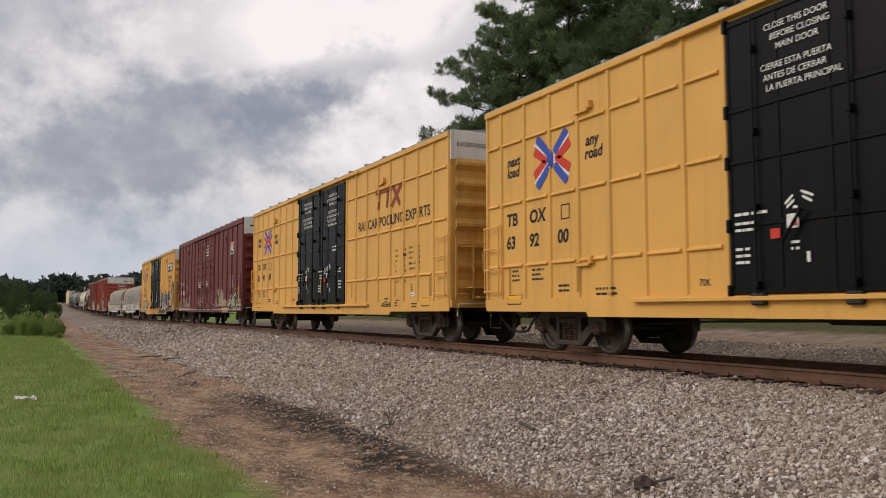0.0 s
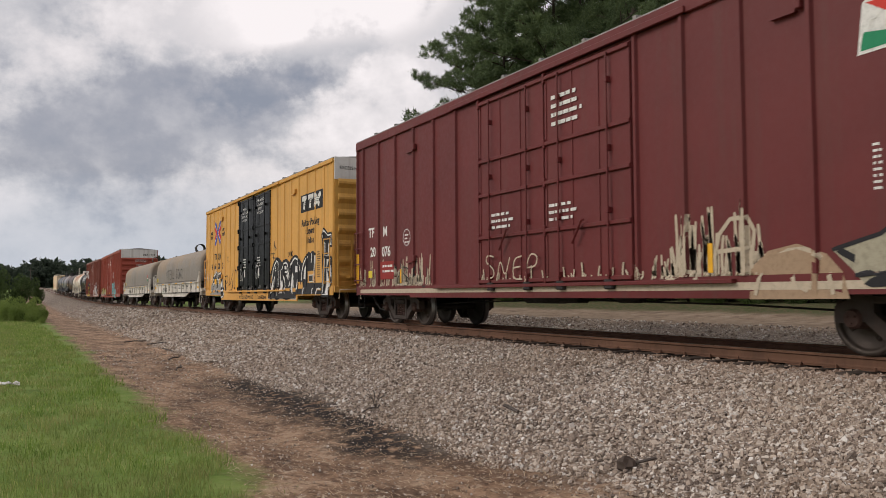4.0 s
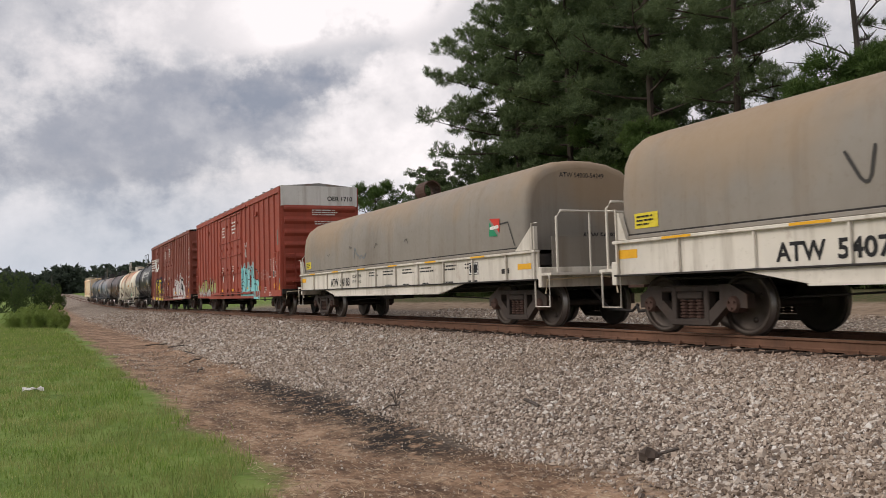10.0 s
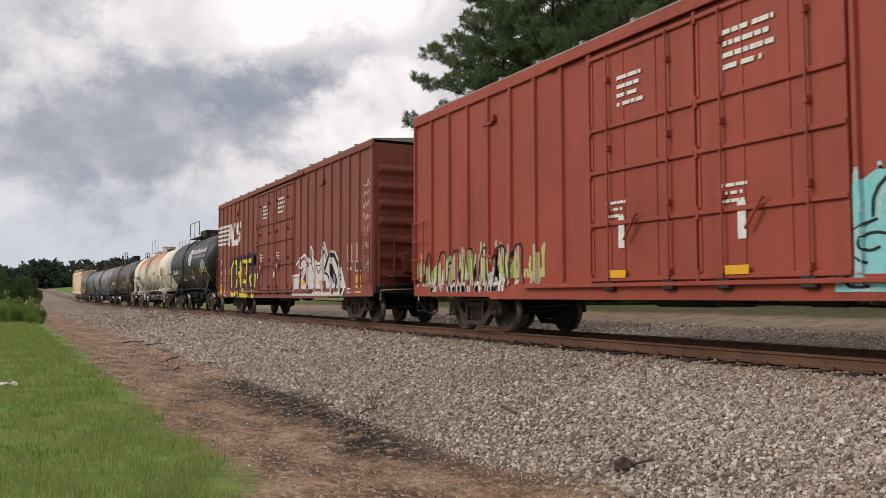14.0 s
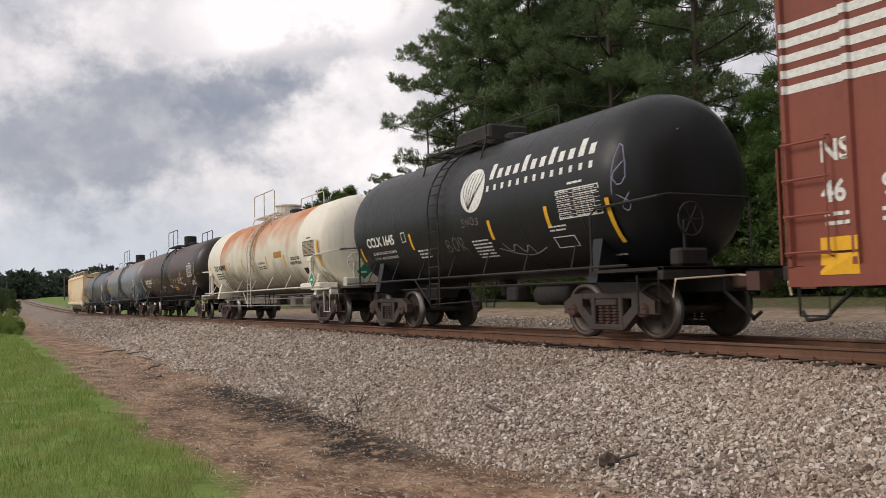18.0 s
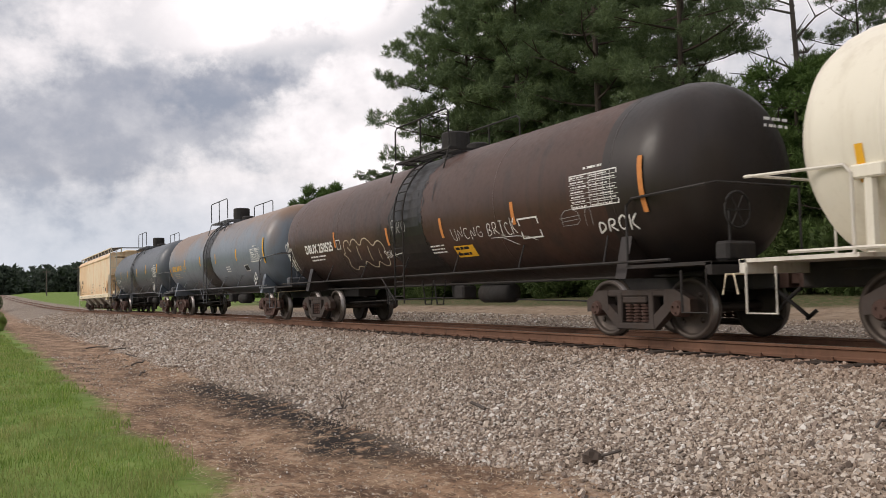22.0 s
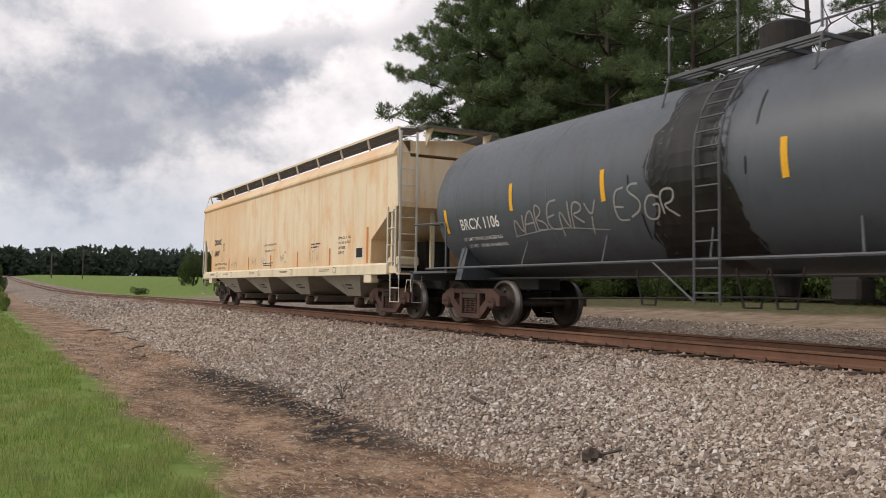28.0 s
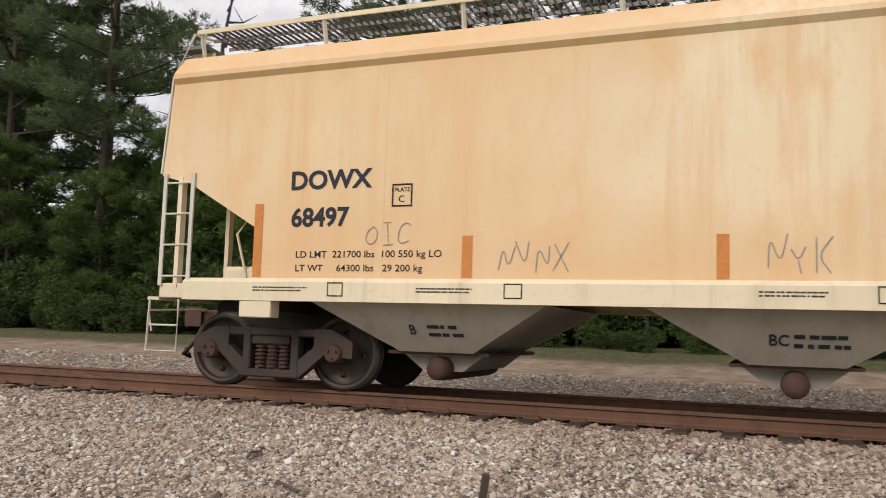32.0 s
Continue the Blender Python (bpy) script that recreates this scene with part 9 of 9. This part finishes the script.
def limb(bm, pts, r0, r1, seg=6):
    pts = [Vector(p) for p in pts]
    rings = []
    for i, p in enumerate(pts):
        d = (pts[min(i + 1, len(pts) - 1)] - pts[max(i - 1, 0)]).normalized()
        u = d.orthogonal().normalized()
        w = d.cross(u)
        r = r0 + (r1 - r0) * i / (len(pts) - 1)
        rings.append([bm.verts.new(p + r * (math.cos(k * 6.2832 / seg) * u + math.sin(k * 6.2832 / seg) * w)) for k in range(seg)])
    # rings are kept from twisting by matching the nearest start
    for A, C in zip(rings, rings[1:]):
        o = min(range(seg), key=lambda s: (C[s].co - A[0].co).length)
        for k in range(seg):
            bm.faces.new((A[k], A[(k + 1) % seg], C[(k + 1 + o) % seg], C[(k + o) % seg]))


def tufts(places, rng, n, length, width):
    """Bursts of needles or leaves: each a thin pointed triangle around a direction."""
    P = np.array([p[0] for p in places])
    D = np.array([p[1] for p in places])
    m = len(P)
    d = rng.normal(size=(m, n, 3)) * 0.7 + D[:, None]
    d /= np.linalg.norm(d, axis=2)[..., None]
    ln = length * rng.uniform(0.55, 1.15, (m, n, 1))
    s = np.cross(d, rng.normal(size=(m, n, 3)))
    s /= np.linalg.norm(s, axis=2)[..., None] + 1e-6
    root = P[:, None] + rng.normal(size=(m, n, 3)) * length * 0.3
    w = width * rng.uniform(0.7, 1.3, (m, n, 1))
    v = np.stack([root - s * w * 0.5, root + s * w * 0.5, root + d * ln], 2).reshape(-1, 3)
    return v, np.arange(m * n * 3).reshape(-1, 3)


def pine_variant(seed, H, start, spread, limbs, mt, fine=1.0, top=0.3, clump=1.0):
    """A pine with a bare lower trunk, uneven limbs and needles in rounded clumps under a domed outline."""
    rng = np.random.default_rng(seed)
    bm = bmesh.new()
    lean = rng.uniform(-0.5, 0.5, 2)
    spine = lambda f: np.array([lean[0] * math.sin(f * 2.2) * H * 0.03, lean[1] * math.sin(f * 2.7 + 1) * H * 0.03, f * H])
    limb(bm, [spine(f) for f in np.linspace(0, 0.96, 12)], H * 0.0125, 0.05, 8)
    places = []

    def pad(c, rad):
        # one clump: flat below, domed above
        for _ in range(int(26 * rad * fine) + 8):
            q = rng.normal(size=3)
            q /= np.linalg.norm(q)
            if q[2] < 0:
                q[2] *= 0.45
            places.append((c + q * (rad, rad, rad * 0.72) * rng.uniform(0.55, 1.0), q + np.array([0, 0, 0.35])))

    turn = rng.uniform(0, 6.28)
    for i in range(limbs):
        g = (i + rng.uniform(0, 0.9)) / limbs
        f = start + (0.97 - start) * g
        turn += 2.4 + rng.uniform(-0.5, 0.5)
        hull = 0.62 + 0.38 * g / 0.35 if g < 0.35 else max(top, math.sqrt(max(0.0, 1 - ((g - 0.35) / 0.70) ** 2)))
        r = spread * hull * rng.uniform(0.62, 1.1)
        base = spine(f)
        climb = (rng.uniform(-0.08, 0.22) + 0.42 * g) * r
        out = np.array([math.cos(turn), math.sin(turn), 0.0])
        side = np.array([-out[1], out[0], 0.0])
        bow = rng.normal() * 0.12 * r
        at = lambda u: base + out * r * u + side * bow * u * u + np.array([0, 0, climb * (0.35 * u + 0.65 * u * u)])
        limb(bm, [at(u) for u in (0, 0.3, 0.62, 0.95)], 0.017 * H ** 0.5 * (1.15 - g * 0.6), 0.02, 5)
        rad = clump * rng.uniform(0.75, 1.15) * (1.0 - 0.15 * g)
        pad(at(1.0) + (0, 0, 0.1), rad)
        n = int(r / (1.25 * clump))
        for k in range(n):
            u = 0.3 + 0.62 * (k + rng.random()) / max(n, 1)
            q = at(u) + side * rng.choice((-1, 1)) * rng.uniform(0.3, 0.38 * r * u + 0.5) + np.array([0, 0, rng.uniform(0.0, 0.6)])
            limb(bm, [at(u * 0.85), at(u) * 0.5 + q * 0.5, q], 0.035, 0.012, 4)
            pad(q, rad * rng.uniform(0.65, 1.0))
    for k in range(3):
        pad(spine(0.985 - 0.03 * k) + rng.normal(size=3) * (0.5, 0.5, 0.2) * clump, clump * 0.75)
    v, t = tufts(places, rng, 19, 0.34 / fine ** 0.5, 0.068 / fine)
    trunk = bpy.data.meshes.new("trunk")
    bm.to_mesh(trunk)
    bm.free()
    trunk.materials.append(BARK)
    return trunk, fast_mesh("crown", v, t, mt)


PINES = [pine_variant(21, 23, 0.30, 6.4, 46, NEEDLES), pine_variant(22, 24, 0.36, 5.6, 42, NEEDLES), pine_variant(23, 22, 0.32, 5.8, 40, NEEDLES),
         pine_variant(24, 22, 0.42, 4.6, 24, NEEDLES, 1.7), pine_variant(25, 8, 0.05, 2.4, 30, YOUNG, 1.5, 0.15, 0.62), pine_variant(26, 23, 0.34, 5.4, 30, NEEDLES, 1.7)]


def stand_pine(x, y, kind, scale, turn, label):
    tr = tagged(new("pine_tree"), label, "tree", "pines beyond the line")
    tr.matrix_basis = pose(x, y, ground_z(x, y) - 0.1, 0, 0, turn) @ Matrix.Diagonal((scale, scale, scale, 1))
    for name, me in (("trunk", PINES[kind][0]), ("crown", PINES[kind][1])):
        o = new(name, me)
        o.parent = tr
    return tr


TALL = "tall dark green pine with a rounded uneven crown"
for i, (x, y, kind, sc) in enumerate((
        (30.4, 49.6, 0, 0.93), (33.5, 44.5, 1, 0.98), (29.0, 41.0, 2, 0.96), (35.0, 52.0, 2, 0.95), (32.5, 36.5, 0, 0.97), (28.2, 33.0, 5, 0.95),
        (33.5, 32.0, 3, 0.98), (27.0, 26.0, 3, 0.86), (32.0, 14.6, 3, 1.0), (28.0, 10.5, 5, 0.92), (27.5, 4.0, 3, 0.95), (31.0, 0.0, 5, 0.97),
        (27.5, -6.0, 5, 0.95), (31.0, -13.0, 2, 0.95), (39.0, 57.0, 1, 0.85), (39.0, -2.0, 2, 0.9), (43.0, 28.0, 5, 0.75), (38.0, 9.0, 3, 0.95))):
    stand_pine(x, y, kind, sc, i * 73.0, TALL)
for i, (x, y, sc) in enumerate(((27.0, 68.0, 1.2), (26.0, 30.0, 0.95), (25.6, 24.5, 0.75), (26.0, 39.0, 0.8), (26.3, 13.0, 0.85), (26.2, 46.0, 0.9), (27.0, 52.0, 0.8), (27.2, 20.3, 1.05), (25.8, 17.5, 0.8), (26.5, 5.5, 0.7), (27.5, 57.5, 0.9))):
    stand_pine(x, y, 4, sc, i * 51.0, "young bright green pine growing to the ground")


for i, (x, y, kind, sc) in enumerate(((26.0, 54.0, 2, 0.42), (28.0, 57.5, 0, 0.40), (25.5, 60.5, 2, 0.34), (26.5, 49.5, 0, 0.38), (29.5, 62.0, 1, 0.40), (27.0, 66.0, 2, 0.33))):
    stand_pine(x, y, kind, sc, i * 117.0, "half-grown dark pine at the edge of the stand")
ru = random.Random(88)
for i in range(22):
    y = -6.0 + i * 2.9
    stand_pine(29.0 + 5.0 * ru.random(), y + ru.uniform(-1.2, 1.2), 4, ru.uniform(0.7, 1.3), i * 97.0, "half-grown dense pine under the tall ones")


def bush_variant(seed, n, leaf, mt=None):
    rng = np.random.default_rng(seed)
    places = []
    lobes = [(rng.normal(size=3) * (0.42, 0.42, 0.22) + (0, 0, 0.52), rng.uniform(0.28, 0.5)) for _ in range(9)]
    for _ in range(n):
        c, r = lobes[int(rng.integers(0, 9))]
        d = rng.normal(size=3)
        d /= np.linalg.norm(d)
        p = c + d * r * rng.uniform(0.75, 1.06)
        p[2] = max(p[2], 0.02)
        places.append((p, d))
    v, t = tufts(places, rng, 4, leaf * 1.35, leaf * 0.95)
    bm = bmesh.new()
    for _ in range(6):
        a = rng.uniform(0, 6.28)
        limb(bm, [(0, 0, 0), (0.15 * math.cos(a), 0.15 * math.sin(a), 0.3), (0.4 * math.cos(a), 0.4 * math.sin(a), 0.75)], 0.03, 0.008, 5)
    stem = bpy.data.meshes.new("stem")
    bm.to_mesh(stem)
    bm.free()
    stem.materials.append(BARK)
    return stem, fast_mesh("foliage", v, t, mt or LEAVES)


BUSHES = [bush_variant(s, 2300, 0.046) for s in (31, 32, 33)]
SHRUBS = [bush_variant(34, 2600, 0.05, BRIGHT)] * 3


def stand_bush(x, y, w, hgt, k, label="dense green broadleaf bush", group="brush beyond the line", kinds=None):
    b = tagged(new("bush"), label, "bush", group)
    b.matrix_basis = pose(x, y, ground_z(x, y) - 0.05, 0, 0, k * 67.0) @ Matrix.Diagonal((w, w, hgt, 1))
    for name, me in zip(("stem", "foliage"), (kinds or BUSHES)[k % 3]):
        o = new(name, me)
        o.parent = b


rb = random.Random(77)
k = 0
for y in np.arange(-12, 60, 2.1):
    for x, lo, hi in ((24.6, 0.5, 1.5), (27.0, 1.4, 3.6), (30.0, 2.6, 5.5)):
        hgt = rb.uniform(lo, hi)
        stand_bush(x + rb.uniform(-0.7, 0.7), float(y) + rb.uniform(-0.8, 0.8), hgt * rb.uniform(0.6, 0.8) + 0.5, hgt, k)
        k += 1
for x, y, w, hgt in ((1.2, 61.0, 0.6, 0.7), (0.4, 63.0, 0.8, 1.0), (-0.4, 64.0, 0.9, 1.0), (1.5, 65.0, 0.7, 0.8), (0.9, 67.0, 0.9, 1.15), (-0.3, 68.0, 1.0, 1.15), (1.5, 70.0, 0.8, 1.0), (-1.3, 66.5, 0.9, 0.8),
                     (0.3, 71.0, 0.9, 1.2), (-1.5, 71.0, 1.0, 1.0), (1.6, 59.0, 0.3, 0.35)):
    stand_bush(x, y, w, hgt, k, "low green shrub at the edge of the verge", "verge shrubs", SHRUBS)
    k += 1
for i, (x, y, w, hgt) in enumerate(((-6.0, 150, 3.2, 4.6), (-2.8, 146, 2.2, 4.2), (1.0, 150, 2.4, 4.4), (-11.0, 160, 4.0, 5.4), (3.6, 158, 1.6, 3.0), (-18, 165, 5, 6), (36.5, 142, 3.4, 6.6), (40.0, 146, 4.0, 7.4), (43.5, 141, 4.0, 7.8), (47.0, 145, 4.2, 8.2), (50.5, 140, 4.4, 8.6), (54.5, 144, 4.4, 9.0), (58.5, 140, 4.6, 9.0), (33.5, 150, 2.6, 4.8),
                                    (16.2, 98, 0.8, 0.8))):
    stand_bush(x, y, w, hgt, i, "round-crowned broadleaf tree standing in the field", "field trees")


def dead_tree(x, y, H):
    rng = random.Random(9)
    tr = tagged(new("dead_tree"), "bare grey dead tree with a few crooked limbs", "tree")
    tr.matrix_basis = pose(x, y, ground_z(x, y) - 0.1)
    bm = bmesh.new()
    limb(bm, [(0, 0, 0), (0.2, 0.1, H * 0.4), (-0.1, 0.2, H * 0.75), (0.3, -0.2, H)], 0.2, 0.03, 7)
    part("trunk", bm, DEADWOOD, tr)
    for i in range(13):
        z = H * rng.uniform(0.5, 0.95)
        a, r = rng.uniform(0, 6.28), rng.uniform(1.0, 3.2)
        bm = bmesh.new()
        e = Vector((math.cos(a) * r, math.sin(a) * r, z + r * rng.uniform(0.1, 0.8)))
        mid = Vector((0, 0, z)).lerp(e, 0.5) + Vector((0, 0, rng.uniform(-0.2, 0.3)))
        limb(bm, [(0, 0.1, z), mid, e], 0.06, 0.015, 5)
        limb(bm, [mid, mid + Vector((rng.uniform(-1, 1), rng.uniform(-1, 1), rng.uniform(0.2, 1.0)))], 0.03, 0.01, 4)
        part("branch", bm, DEADWOOD, tr)


dead_tree(30.0, 22.2, 17.0)


def far_woods():
    """The belt of woods across the hill."""
    rng = np.random.default_rng(41)
    places = []
    for i in range(900):
        az = radians(-24 + 104 * rng.random())
        d = rng.uniform(410, 470) + 60 * math.sin(az * 5)
        x, y = d * math.sin(az), d * math.cos(az)
        z = ground_z(x, y)
        hgt = rng.uniform(8, 13.5) + 2.0 * math.sin(az * 9)
        r = rng.uniform(4.5, 7)
        for _ in range(26):
            q = rng.normal(size=3)
            q /= np.linalg.norm(q)
            places.append((np.array([x, y, z + hgt * 0.5]) + q * (r, r, hgt * 0.5) * rng.uniform(0.75, 1.03), q))
    v, t = tufts(places, rng, 6, 2.2, 1.9)
    tagged(new("far_woods", fast_mesh("far_woods", v, t, FARLEAF)), "dark belt of distant woods along the hill", "woods", kind="stuff")


far_woods()


def power_pole(x, y, H):
    p = tagged(new("power_pole"), "wooden power pole with a crossarm on the far hill", "pole", "far power poles")
    p.matrix_basis = pose(x, y, ground_z(x, y) - 0.2)
    part("pole", lathe(bmesh.new(), [(0, 0.16), (H, 0.10)], "z", 8), DEADWOOD, p)
    part("crossarm", box(bmesh.new(), -1.2, 1.2, -0.06, 0.06, H - 0.9, H - 0.75), DEADWOOD, p)
    for s in (-1.0, 0.0, 1.0):
        part("insulator", lathe(bmesh.new(), [(H - 0.75, 0.05), (H - 0.6, 0.06)], "z", 6, (s, 0, 0)), GALV, p)


for x, y in ((21.5, 300), (24.5, 345), (6.0, 395), (27, 262)):
    power_pole(x, y, 9.0)
for y in (84.0, 94.0, 74.0):
    p = tagged(new("fence_post"), "weathered wooden fence post in the field", "post", "field fence")
    p.matrix_basis = pose(23.4, y, ground_z(23.4, y) - 0.1)
    part("post", lathe(bmesh.new(), [(0, 0.09), (1.45, 0.08), (1.5, 0.05)], "z", 8), DEADWOOD, p)


# ---- small things on the ground ----
def ground_bits():
    z = ground_z(-0.07, 18.1)
    bm = bmesh.new()
    bmesh.ops.create_grid(bm, x_segments=6, y_segments=5, size=0.16)
    rng = random.Random(3)
    for v in bm.verts:
        v.co = Vector((v.co.x * 1.2, v.co.y * 0.8, 0.06 + rng.uniform(-0.035, 0.04)))
    bmesh.ops.solidify(bm, geom=bm.faces[:], thickness=0.004)
    o = tagged(new("litter"), "crumpled scrap of white paper lying in the grass", "litter")
    part("paper", bm, CAPWHITE, o)
    o.location = (-0.07, 18.1, z)
    o = tagged(new("earth_clod"), "dark clod of earth with a broken stick on the ballast", "clod")
    o.location = (5.02, 6.1, ground_z(5.02, 6.1))
    bm = bmesh.new()
    bmesh.ops.create_icosphere(bm, subdivisions=2, radius=0.085)
    for v in bm.verts:
        v.co *= 1 + rng.uniform(-0.22, 0.22)
        v.co.z = v.co.z * 0.8 + 0.04
    part("clod", bm, TIE, o)
    part("stick", tube(bmesh.new(), [(0.02, -0.02, 0.05), (0.12, -0.08, 0.07), (0.26, -0.12, 0.10)], 0.014, 6), DEADWOOD, o)
    for (x, y, a, ln, r) in ((5.62, 9.0, 80, 0.38, 0.022), (4.62, 11.2, 35, 0.5, 0.012), (6.9, 4.4, 10, 0.4, 0.015), (4.0, 24.0, 60, 1.0, 0.02), (4.6, 30.0, 20, 1.2, 0.02), (3.6, 21.0, 70, 0.8, 0.02),
                            (4.3, 27.0, 95, 1.1, 0.02), (4.1, 33.0, 10, 0.9, 0.025), (6.2, 3.6, 60, 0.3, 0.015)):
        st = tagged(new("stick"), "dead dark stick lying on the stones", "stick", "sticks by the line")
        st.matrix_basis = pose(x, y, ground_z(x, y) + 0.035, 0, 0, a)
        part("branch", tube(bmesh.new(), [(-ln / 2, 0, 0), (-ln * 0.1, 0.03, 0.03), (ln * 0.25, -0.01, 0.015), (ln / 2, 0.04, 0.04)], r, 6), DEADWOOD, st)
    st = tagged(new("wooden_stub"), "short weathered wooden stub among the stones", "stub")
    st.matrix_basis = pose(6.29, 1.95, ground_z(6.29, 1.95) - 0.03, 8, 0, 20)
    part("stub", box(bmesh.new(), -0.035, 0.035, -0.03, 0.03, 0, 0.30, 0.008), TIE, st)
    w = tagged(new("dry_weed"), "small dry weed among the stones", "weed")
    w.location = (4.75, 11.4, ground_z(4.75, 11.4))
    bm = bmesh.new()
    for i in range(9):
        a = i * 0.7
        tube(bm, [(0, 0, 0), (0.05 * math.cos(a), 0.05 * math.sin(a), 0.14), (0.16 * math.cos(a), 0.16 * math.sin(a), 0.2 + 0.03 * (i % 4))], 0.004, 4)
    part("stems", bm, DEADWOOD, w)


ground_bits()


# ---- what moves: the train rolls on, and every wheelset turns ----
def motions():
    for car, home in CARS:
        rows = []
        for k in range(33):
            y = home + travel(float(k))
            z0, z1 = rise(y - 7), rise(y + 7)
            rows.append((float(k), pose(XC, y, (z0 + z1) / 2, math.degrees(math.atan2(z1 - z0, 14)))))
        walk(car, rows)
    turn = []
    for k in range(0, 32 * FPS + 1, 2):
        t = k / FPS
        turn.append((t, math.degrees(travel(t) / WHEEL_R)))
    for ws in WHEELSETS:
        a = ws.location.copy()
        # the train rolls towards -y, so the top of each wheel runs ahead that way
        walk(ws, [(t, pose(a.x, a.y, a.z, -d)) for t, d in turn])


motions()
